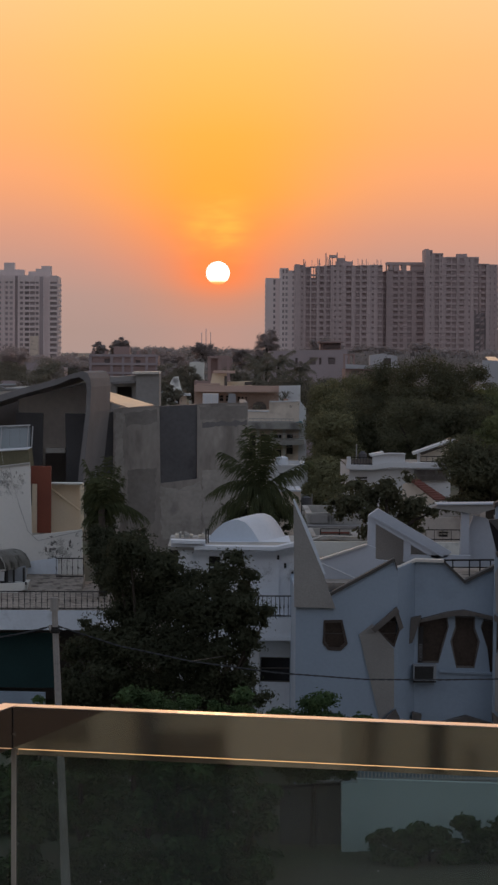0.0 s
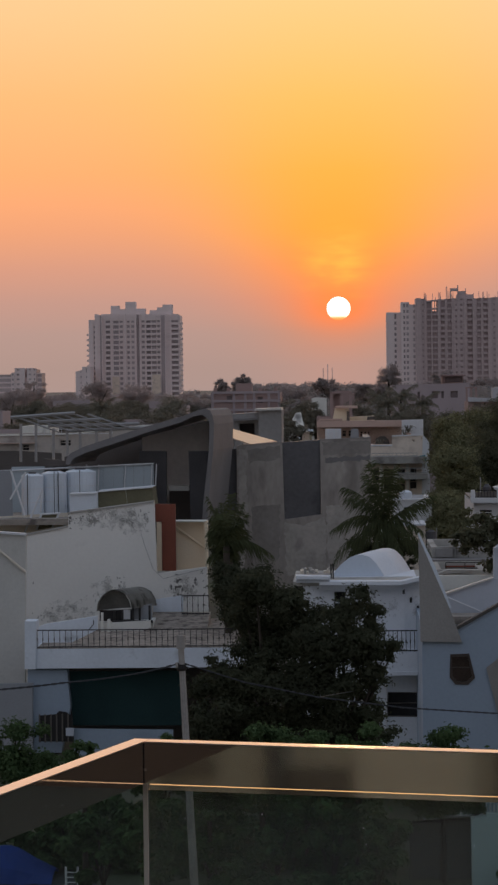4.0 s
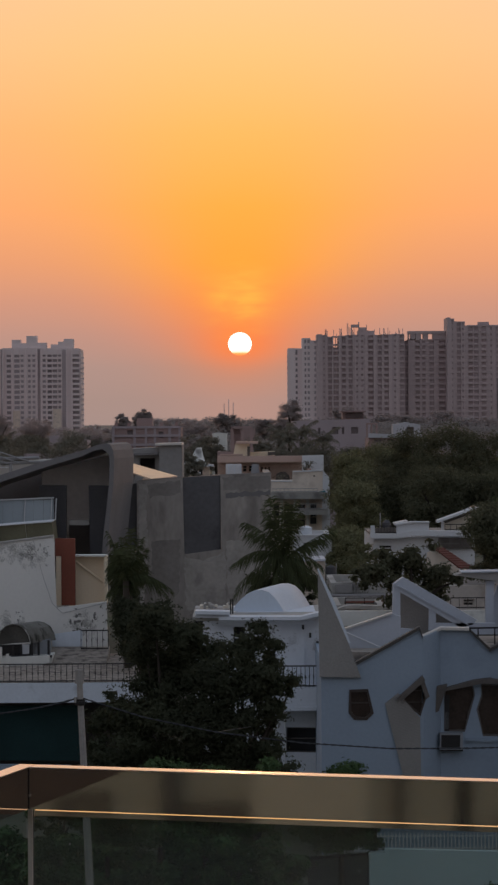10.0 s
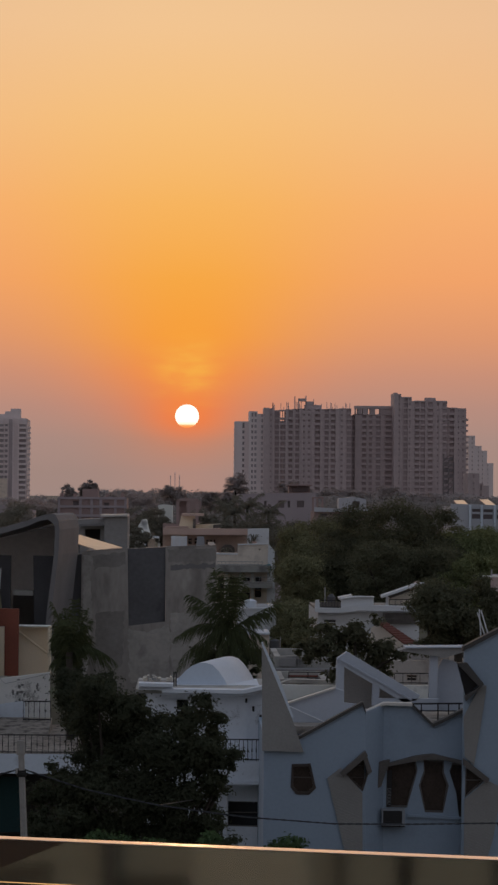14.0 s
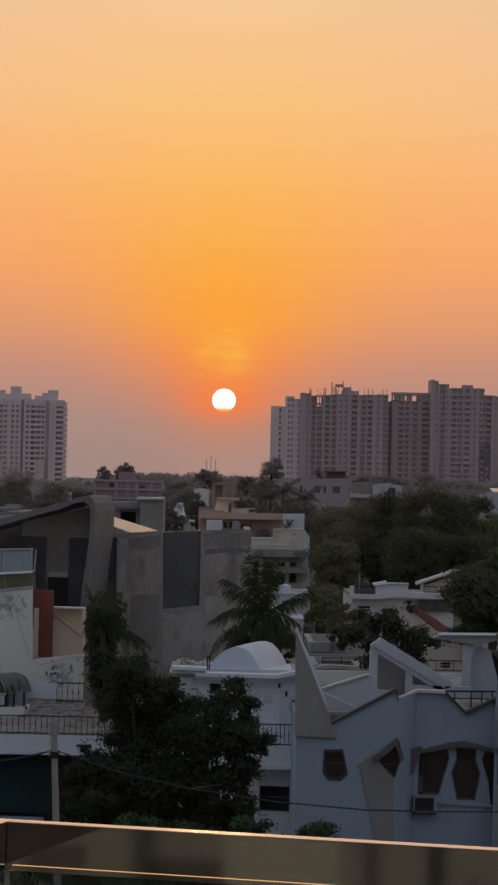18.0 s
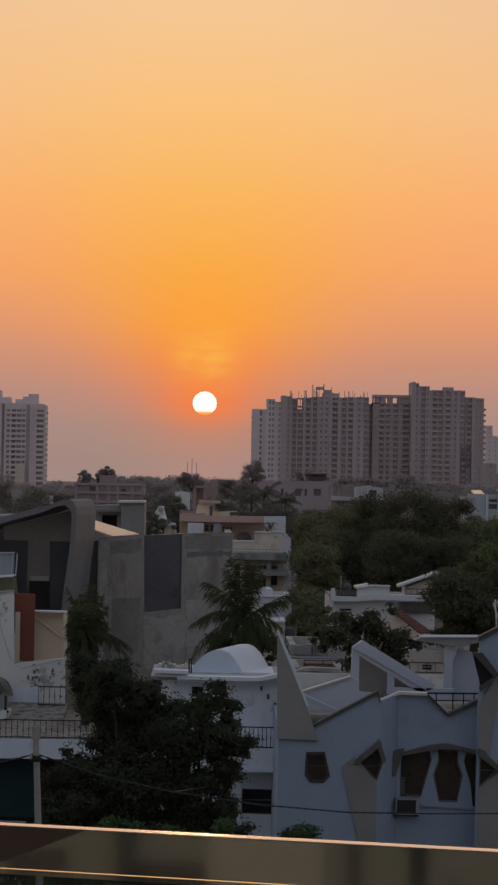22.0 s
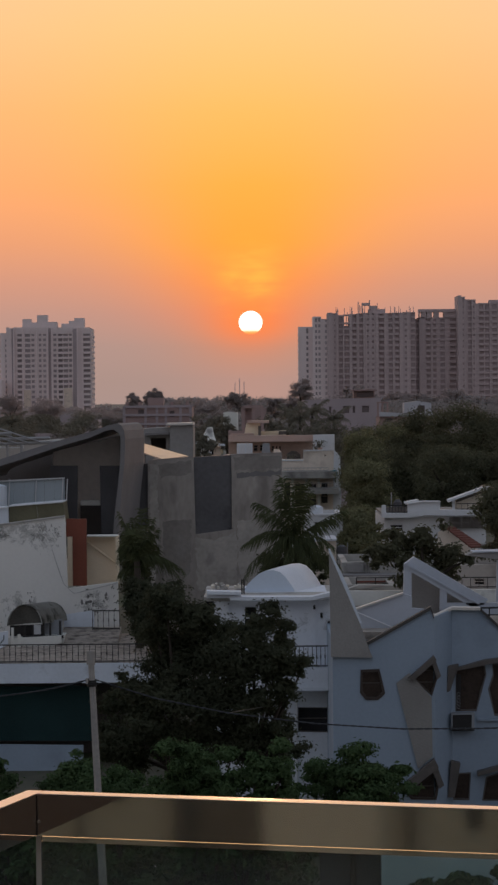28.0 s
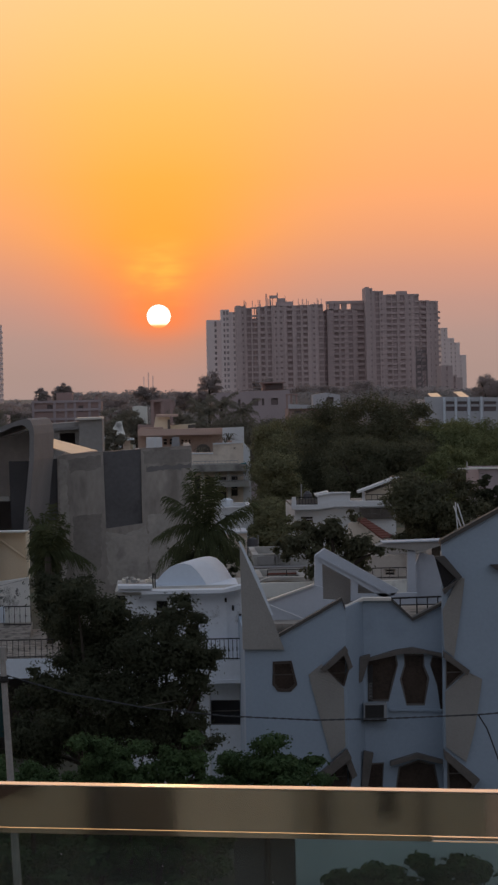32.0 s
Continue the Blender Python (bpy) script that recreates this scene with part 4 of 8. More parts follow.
    b = [d.verts.new((x + 0.5 * dx, 97.4, z + 0.62 * dz)) for x, z in end]
    c = [d.verts.new((x + dx, 98.8, z + dz)) for x, z in end]
    for p, q in ((a, b), (b, c)):
        for i in range(len(p) - 1):
            d.faces.new((p[i], p[i + 1], q[i + 1], q[i]))
    d.faces.new(c)
    part("vault", d, LIMEWASH, h, "smooth white barrel vault", smooth=True)
    e = bmesh.new()
    f0 = [e.verts.new((x, 95.99, z - 0.005)) for x, z in end]
    e.faces.new(f0)
    g = bmesh.ops.extrude_face_region(e, geom=e.faces[:])
    bmesh.ops.translate(e, vec=(0, 0.05, 0), verts=[v for v in g["geom"] if isinstance(v, bmesh.types.BMVert)])
    part("vault_end", e, PALEBLUE_END, h, "arched end wall of the vault, blued for shade")
    part("vault_kerb", box(end[0][0] + 0.02, end[-1][0] + dx + 0.1, 95.75, 99.2, roof_z + 0.102, end[0][1] - 0.03), LIMEWASH, h)
    part("vault_joint", prism(ragged([(-0.38, 7.27), (-0.18, 7.16), (0.16, 7.18), (0.57, 7.23), (1.27, 7.22), (1.83, 7.17), (1.83, 7.13), (1.27, 7.16), (0.71, 7.17), (0.26, 7.1), (-0.18, 7.1)], 0.012, 5), 95.68, 95.69), PATCH_DARK, h, "dark damp joint along the foot of the vault")
    rr = random.Random(4)
    for k in range(16):
        x = -1.72 + rr.random() * 1.15
        w = 0.06 + 0.1 * rr.random()
        part("rubble", box(x, x + w, 96.6 + rr.random(), 97.7, roof_z + 0.163, roof_z + 0.2 + 0.16 * rr.random()), PLASTER_LIGHT if k % 2 else CREAM, h)
    for x in (-0.55, -0.47):
        part("vent_stub", rod([(x, 95.2, roof_z + 0.1), (x, 95.2, roof_z + 0.62)], 0.025), IRON, h)
    # balcony
    bz1, bz0 = 4.88, 4.19
    bx0, bx1 = 0.65, 2.52
    part("balcony", box(bx0, bx1, 92.6, yf - 0.003, bz0, bz1), LIMEWASH, h, "white balcony slab with a stained edge")
    part("balcony_lip", box(bx0 - 0.04, bx1 + 0.04, 92.52, 92.597, bz0 - 0.10, bz0 + 0.03), LIMEWASH, h)
    railing(h, bx0 + 0.05, bx1 - 0.05, 92.7, bz1, bz1 + 0.74, 0.15)
    part("doorway", prism([(0.59, 6.06), (1.03, 6.05), (1, 4.86), (0.57, 4.87)], yf - 0.02, yf - 0.004), DARKGLASS, h)
    part("downpipe", rod([(1.35, yf - 0.05, 0), (1.35, yf - 0.05, bz0)], 0.03), WHITEPIPE, h)
    for k in range(3):
        part("vent_pipe", rod([(1.99 + 0.25 * k, yf - 0.03, roof_z - 0.2 - 0.3 * k), (1.99 + 0.25 * k, yf - 0.09, roof_z - 0.36 - 0.3 * k)], 0.04), IRON, h)
    part("side_wall", box(xr + 0.4, xr + 0.6, yf + 0.26, 99.5, 0, roof_z - 0.003), LIMEWASH, h)
    part("back_wall", box(xl, xr + 0.6, 99.5, 99.7, 0, roof_z), LIMEWASH, h)


domed_house()


# ---- the white house with the long terrace ----
def terrace_house():
    h = thing("terrace_house", (-9, 108, 0), "stained white house with a long roof terrace and arched awning", "house")
    zs = 4.08
    x0, x1 = -12.1, -3.39
    zl = 3.34
    part("terrace_slab", box(x0, x1, 103, 116, zl, zs), SLAB_WHITE, h, "white painted slab edge with damp marks")
    part("terrace_floor", box(x0 + 0.1, x1, 103.2, 116, zs + 0.003, zs + 0.03), MOTTLED, h)
    railing(h, x0 + 0.15, x1, 103.1, zs + 0.03, 4.81, 0.22)
    part("end_pier", prism([(-12.4, 5.19), (-11.96, 5.18), (-11.99, 3.33), (-12.42, 3.34)], 102.85, 103.9), SLAB_WHITE, h)
    # tall rear wall, stepped top
    yw = 114.0
    main = [(-13.69, 3.97), (-13.64, 7.92), (-11.82, 8.24), (-11.81, 8.82), (-8.15, 9.27), (-8.06, 6.21), (-5.92, 6.48), (-5.88, 3.91)]
    part("wall", prism(main, yw, yw + 0.3), WALL_WHITE, h, "tall white wall, stained along its top")
    part("wall_cap", strip_over([(-11.81, 8.82), (-8.15, 9.27)], 0.02, 0.05, yw - 0.06, yw + 0.4), PLASTER_LIGHT, h)
    part("wall_cap", strip_over([(-13.64, 7.92), (-11.82, 8.24)], 0.02, 0.05, yw - 0.06, yw + 0.4), PLASTER_LIGHT, h)
    part("red_panel", prism([(-8.16, 9.13), (-7.31, 9.12), (-7.31, 6.26), (-7.9, 6.26), (-7.9, 8.37), (-8.17, 8.37)], 115, 115.3), RUST, h, "red-oxide painted panel")
    part("pilaster", prism([(-8.12, 8.36), (-7.91, 8.36), (-7.91, 6.26), (-8.14, 6.26)], 115.02, 115.3), CREAM_WARM, h)
    part("cream_wall", prism([(-7.63, 8.33), (-5.99, 8.31), (-6.01, 6.16), (-7.65, 6.17)], 116, 116.3), CREAM_WARM, h, "cream plastered side wall")
    part("corner_post", prism([(-6.08, 8.36), (-5.94, 8.36), (-5.96, 6.32), (-6.07, 6.32)], 115.4, 115.9), CREAM_WARM, h)
    part("wall_cap", strip_over([(-7.34, 8.36), (-6, 8.35)], 0.03, 0.03, 115.4, 116.3), WHITE_OLD, h)
    part("drain_pipe", rod([(-7.35, 115.9, 8.1), (-6.14, 115.9, 7.19)], 0.05), CREAM_WARM, h)
    part("cable", rod([(-9.01, 113.95, 9.09), (-8.59, 113.95, 7.5), (-8.22, 113.95, 6.41),
                       (-7.79, 113.95, 6), (-5.99, 113.95, 6.42)], 0.011, sides=5), PIPE, h)
    for k, o in enumerate(([(-11.91, 8.82), (-8.05, 9.31), (-8.06, 8.26), (-11.83, 7.86)], [(-11.91, 8.78), (-10.17, 9), (-10.18, 8.11), (-11.88, 7.91)], [(-13.6, 4.98), (-10.22, 5.44), (-10.24, 3.8), (-13.62, 3.73)], [(-11.18, 6.07), (-9, 6.29), (-8.9, 5.09), (-11.19, 4.87)], [(-7.92, 6.24), (-5.97, 6.46), (-5.99, 4.7), (-7.94, 4.6)], [(-9.81, 8.95), (-8.1, 9.22), (-8.12, 7.49), (-9.59, 7.74)])):
        part("mould_film", prism(ragged(o, 0.08, k + 20), yw - 0.012 - 0.003 * k, yw - 0.010 - 0.003 * k), MOULD_FILM, h, "grey mould on the paint")
    for px_, pz, w, hh in STAINS:
        part("peeled_patch", patch(px_, pz, w, hh, yw - 0.005), PATCH_DARK, h, "patch of peeled dark plaster")
    for px_, pz, w, hh in MOULD:
        part("mould_spot", patch(px_, pz, w, hh, yw - 0.004), SMUDGE, h, "grey damp stain")
    zr = 8.67
    part("upper_roof", box(-17.53, -8.39, 114.31, 124, zr - 0.35, zr - 0.1), ROOFGREY, h)
    part("upper_back_wall", box(-17.53, -8.39, 123.6, 123.9, 0, zr - 0.351), WHITE_OLD, h)
    # inner railing and low walls
    railing(h, -6.89, -5.76, 112, 4.61, 5.41, 0.24, bar=0.025)
    ramp_bm = box(-8.23, -5.79, 110.7, 113.9, zs + 0.031, 4.587)
    for v in ramp_bm.verts:
        if v.co.y < 112 and v.co.z > zs + 0.1:
            v.co.z = zs + 0.05
    part("floor_ramp", ramp_bm, MOTTLED, h, "mottled screed rising to the rear wall")
    # arched awning over the stair light: a barrel running back to the side
    end = [(-10.34, 4.92), (-10.29, 5.23), (-10.15, 5.51), (-9.91, 5.72), (-9.63, 5.81), (-9.35, 5.76), (-9.1, 5.59), (-8.94, 5.31), (-8.87, 5.01)]
    off = (-8.52, 5.58)
    dx, dz = off[0] - end[5][0], off[1] - end[5][1]
    hood = bmesh.new()
    rows = [[hood.verts.new((x + dx * f, 110.6 + 2.9 * f, z + dz * f * 0.6)) for x, z in end] for f in (0, 0.25, 0.5, 0.75, 1.0)]
    for p, q in zip(rows, rows[1:]):
        for i in range(len(p) - 1):
            hood.faces.new((p[i], p[i + 1], q[i + 1], q[i]))
    g = bmesh.ops.solidify(hood, geom=hood.faces[:], thickness=0.07)
    a = part("awning", hood, MOULDY, h, "mouldy grey arched awning")
    part("awning_front", prism(inset_outline(end, 0.06), 110.75, 110.78), AWNING_DARK, a, "mouldy grey panel in the arch")
    fr = part("stair_light", box(-10.24, -8.03, 110.9, 113.9, zs + 0.03, 4.44), WHITE_OLD, h)
    part("pane", prism([(-10.24, 4.91), (-8.9, 4.95), (-8.91, 4.46), (-10.25, 4.47)], 110.95, 111), DARKGLASS, fr)
    part("pane", prism([(-9.27, 4.94), (-8.96, 4.93), (-8.97, 4.54), (-9.27, 4.54)], 110.88, 110.94), WHITE, fr)
    part("pane", prism([(-8.96, 4.92), (-8.15, 5.1), (-8.16, 4.41), (-8.96, 4.37)], 111.9, 112), GREYBLUE, fr)
    for xx, z1 in ((-9.62, 4.95), (-9.29, 4.95), (-8.85, 5.01), (-8.57, 5.02), (-8.16, 5.11)):
        part("mullion", box(xx - 0.045, xx + 0.045, 110.8, 110.87, 4.42, z1), IRON, fr)
    part("sill", box(-9.7, -8.02, 110.6, 110.8, 4.41, 4.51), IRON, fr)
    part("vent_post", box(-10.11, -10.01, 110, 110.1, zs + 0.03, 4.9), WHITE_OLD, h)
    part("vent_post", box(-9.85, -9.73, 110, 110.1, zs + 0.03, 4.62), WHITE_OLD, h)
    part("low_wall", prism([(-12.26, 4.7), (-11.88, 4.84), (-9.83, 5.14), (-9.83, 4.6), (-11.4, 3.85), (-12.27, 3.86)], 105.5, 105.7), SLAB_WHITE, h, "bluish white low terrace wall")
    part("low_wall", prism([(-10.28, 4.42), (-8.09, 4.52), (-8.09, 4.24), (-8.82, 3.92), (-9.98, 4.05), (-10.29, 4.16)], 110.4, 110.59), WHITE_OLD, h, "white kerb under the stair light")
    part("hook_pipe", rod([(-10.16, 105.4, 4.61), (-9.98, 105.4, 4.83), (-9.97, 105.4, 4.99)], 0.02, sides=6), IRON, h)
    part("blue_dado", prism([(-8.22, 5.11), (-6.95, 5.29), (-6.96, 4.42), (-8.24, 4.1)], 113.93, 113.97), SLAB_WHITE, h, "bluish white painted foot of the wall")
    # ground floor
    # shade under the terrace slab is put into this wall's dark colour
    part("rear_wall", box(x0, x1, 108, 108.2, 0, zl - 0.003), DARK_BROWN, h)
    # the pillar's dimness under the slab comes from this darker paint
    part("pillar", prism([(-12.36, 3.27), (-10.83, 3.26), (-10.72, 1.79), (-11.09, 0.05), (-12.4, 0.05)], 103.3, 104), BLUEWHITE, h)
    part("shade_cloth", prism([(-10.79, 3.12), (-6.28, 3.13), (-6.31, 0.98), (-10.71, 1.01)], 104, 104.02), GREENCLOTH, h, "dark green shade cloth over the car porch")
    part("low_wall", prism([(-10.54, 1.02), (-6.73, 0.95), (-6.76, -1.47), (-10.57, -1.45)], 102.8, 103), BLUEWHITE, h)
    g = part("gate", prism([(-11.87, 1.58), (-11.21, 1.62), (-11.08, 1.75), (-10.82, 1.71), (-10.56, 1.53), (-10.57, 0.57), (-11.88, 0.58)], 102.55, 102.6), IRON, h)
    for k in range(6):
        part("bar", box(-11.86 + 0.22 * k, -11.86 + 0.22 * k + 0.05, 102.48, 102.54, 0.55, 1.64), BROWN, g)
    part("gate_panel", prism([(-10.81, 1.12), (-10.5, 1.12), (-10.51, 0.81), (-10.81, 0.82)], 102.35, 102.4), PALEBLUE, g)
    # neighbour wall at the end
    n = thing("neighbour_house", (-14, 107, 0), "pale grey plastered neighbouring house wall", "house")
    part("wall", prism([(-17.34, 8.71), (-12.68, 8.35), (-12.75, 4.86), (-12.82, -0.31), (-17.46, -0.28)], 106, 106.3), NEIGHBOUR_WALL, n)
    part("drain_pipe", rod([(-14.18, 105.9, 8.12), (-12.69, 105.9, 6.88)], 0.05), CREAM, n)
    part("wall_cap", strip_over([(-17.34, 8.71), (-12.68, 8.35)], 0.03, 0.05, 105.9, 106.4), WHITE, n)
    part("porch", prism([(-16.96, 2.68), (-12.14, 2.78), (-12.17, 0.07), (-17, 0.1)], 103.0, 103.25), GREYBLUE, n)


STAINS = []


def patch(x, z, w, hh, y):
    """An uneven flake of missing plaster."""
    rnd = random.Random(int(x * 997 + z * 131))
    n = 9
    pts = []
    for i in range(n):
        a = 2 * math.pi * i / n
        r = 0.55 + 0.45 * rnd.random()
        pts.append((x + w * r * math.cos(a), z + hh * r * math.sin(a)))
    return prism(pts, y, y + 0.004)


def scatter(c, n, sx, sz, big, seed):
    r = random.Random(seed)
    return [(c[0] + r.gauss(0, sx), c[1] + r.gauss(0, sz), big * (0.3 + r.random()), big * (0.4 + 1.6 * r.random())) for _ in range(n)]


STAINS += scatter((-7.28, 5.6), 16, 0.16, 0.24, 0.07, 1) + scatter((-6.89, 5.43), 6, 0.12, 0.18, 0.05, 2) + scatter((-6.43, 5.84), 6, 0.07, 0.12, 0.06, 3) + scatter((-11.77, 8.53), 7, 0.05, 0.22, 0.05, 4)
STAINS += scatter((-13.33, 5.9), 2, 0.02, 0.03, 0.03, 5) + scatter((-9.68, 5.87), 6, 0.06, 0.14, 0.04, 6)
MOULD = scatter((-11.38, 8.53), 10, 0.35, 0.13, 0.05, 7) + scatter((-9.57, 8.66), 8, 0.6, 0.12, 0.045, 8) + scatter((-8.73, 8.82), 5, 0.3, 0.14, 0.05, 9)
MOULD += scatter((-12.75, 4.41), 10, 0.45, 0.10, 0.045, 10) + scatter((-11.66, 4.69), 10, 0.5, 0.12, 0.045, 11) + scatter((-10.94, 5.07), 6, 0.25, 0.25, 0.05, 12)


terrace_house()


def street_bits():
    g = thing("street_gate", (2.58, 76, 0), "dark grey sheet metal gate beside the wall", "gate")
    o = [(1.7, 1.69), (3.47, 1.79), (3.48, -0.1), (1.71, -0.21)]
    part("leaf", prism([o[0], o[1], (o[1][0], 0.05), (o[0][0], 0.05)], 76, 76.05), SLATE, g)
    part("frame", strip_over([o[0], o[1]], 0.04, 0.04, 75.95, 76.1), IRON, g)
    t = thing("blue_tarpaulin", (-9.4, 76.5, 0), "bright blue tarpaulin spread over a heap", "tarpaulin")
    b = bmesh.new()
    n = 10
    x0, x1 = -11.02, -8.45
    grid = []
    for i in range(n + 1):
        row = []
        for k in range(n + 1):
            u, v = i / n, k / n
            z = 0.06 + 0.95 * math.sin(math.pi * min(1, max(0, v))) ** 0.7 * (1 - 0.75 * max(0, u - 0.55) / 0.45) + 0.05 * noise.noise((u * 4, v * 4, 1.0))
            row.append(b.verts.new((x0 + (x1 - x0) * u, 75.6 + 2.0 * v, z)))
        grid.append(row)
    for i in range(n):
        for k in range(n):
            b.faces.new((grid[i][k], grid[i + 1][k], grid[i + 1][k + 1], grid[i][k + 1]))
    bmesh.ops.solidify(b, geom=b.faces[:], thickness=0.02)
    part("sheet", b, TARP, t)
    single("yard", box(-17.5, -7.2, 69.02, 79, 0.004, 0.02), ASPHALT, "dark paved yard beside the street", "pavement", kind="structure")
    l = thing("ladder", (-7.71, 74, 0), "pale aluminium ladder standing by the trees", "ladder")
    xa, xb = -7.87, -7.54
    zt = 0.83
    for x in (xa, xb):
        part("rail", box(x - 0.03, x + 0.03, 74, 74.05, 0, zt), WHITEPIPE, l)
    for k in range(int(zt / 0.14)):
        part("rung", box(xa, xb, 74.01, 74.04, 0.1 + 0.14 * k, 0.13 + 0.14 * k), WHITEPIPE, l)


street_bits()


def compound_wall():
    w = thing("compound_wall", (6, 75.3, 0), "pale blue-green compound wall beside the street", "wall", kind="structure")
    part("wall_face", prism([(3.85, 2.04), (9.71, 1.87), (9.73, -0.05), (3.86, -0.08)], 75.3, 75.5), WALLPAINT, w)
    part("end_pier", prism([(3.41, 1.92), (3.88, 1.96), (3.89, -0.06), (3.43, -0.06)], 75.15, 75.6), WALLPAINT, w)
    f = thing("picket_fence", (5, 80, 0), "thin pale metal fence behind the compound wall", "fence")
    x0, x1 = 2.87, 9.64
    z0, z1 = 1.23, 1.77
    for z in (z0 + 0.08, z1 - 0.1):
        part("rail", box(x0, x1, 80.0, 80.03, z - 0.02, z + 0.02), WHITEPIPE, f)
    n = 62
    first = None
    for i in range(n):
        x = x0 + (x1 - x0) * i / (n - 1)
        if first is None:
            first = part("picket", box(-0.02, 0.02, 79.97, 79.995, z0, z1), WHITEPIPE, f)
            first.location.x = x
        else:
            ob = first.copy()
            scene.collection.objects.link(ob)
            ob.location.x = x
    part("plinth", box(x0, x1, 80, 80.2, 0, z0 - 0.003), GREYBLUE, f)


compound_wall()


# ---- street pole and wires ----
def utility_pole():
    p = thing("utility_pole", (-3.96, 68, 0), "weathered grey concrete utility pole carrying cables", "utility pole")
    top, low = (-4.23, 7.79), (-3.97, 1.72)
    k = (top[0] - low[0]) / (top[1] - low[1])
    part("shaft", rod([(low[0] - k * low[1], 68, 0), (low[0], 68, low[1]), (top[0] - 0.0, 68, top[1] - 0.2)], 0.135, r1=0.075, sides=10), POLE, p)
    part("cap", rod([(top[0], 68, top[1] - 0.35), (top[0], 68, top[1])], 0.11, sides=10), POLE, p, "broken concrete pole head")
    z = 6.97
    part("clamp", rod([(top[0] + 0.02, 68, z - 0.08), (top[0] + 0.02, 68, z + 0.08)], 0.12, sides=10), IRON, p)
    part("bracket", box(top[0] - 0.12, top[0] + 0.2, 67.85, 67.89, z - 0.03, z + 0.03), IRON, p)
    part("insulator", rod([(top[0] - 0.1, 67.87, z), (top[0] - 0.1, 67.87, z + 0.14)], 0.03), POLE, p)


utility_pole()


def wire(name, pts, y, r, label, sag=0.0):
    own = bmesh.new()
    out = []
    n = 10
    for (xa, za), (xb, zb) in zip(pts, pts[1:]):
        for i in range(n):
            f = i / n
            out.append((xa + (xb - xa) * f, y, za + (zb - za) * f - sag * 4 * f * (1 - f)))
    out.append((pts[-1][0], y, pts[-1][1]))
    if r < 0.02:
        rod(out, r, own, 6)
        return single(name, own, IRON, label, "cable")
    # two insulated strands twisted round each other
    for s in (0, 1):
        strand = []
        for (xa, ya, za), (xb, yb, zb) in zip(out, out[1:]):
            length = math.hypot(xb - xa, zb - za)
            for k in range(max(2, int(length / 0.06))):
                f = k / max(2, int(length / 0.06))
                x = xa + (xb - xa) * f
                turn = x * 2 * math.pi / 0.42 + math.pi * s
                strand.append((x, ya + 0.55 * r * math.cos(turn), za + (zb - za) * f + 0.55 * r * math.sin(turn)))
        rod(strand, r * 0.62, own, 5)
    return single(name, own, CABLE, label, "cable")


wire("street_cable", [(-9.74, 6.39), (-7.14, 6.62), (-5.41, 6.82), (-4.22, 7.1)], 67.9, 0.026, "thick black bundled cable strung to the pole", 0.02)
wire("street_cable", [(-4.13, 7.07), (-2.6, 6.58), (-0.75, 6.19), (1.39, 5.91), (3.68, 5.75), (5.69, 5.75), (7.8, 5.79), (9.44, 5.88)], 67.95, 0.021, "thick black bundled cable strung from the pole", 0.0)
wire("drop_cable", [(7.8, 5.79), (8.02, 5.43), (8.27, 4.7), (8.61, 3.54)], 67.9, 0.018, "black service cable dropping from the bundle", 0.0)
single("thin_cable", rod([(-0.75, 67.95, 6.19), (0.47, 82, 4.8), (1.42, 93.95, 3.93)], 0.012, sides=6), IRON, "thin service cable from the street bundle to a balcony", "cable")


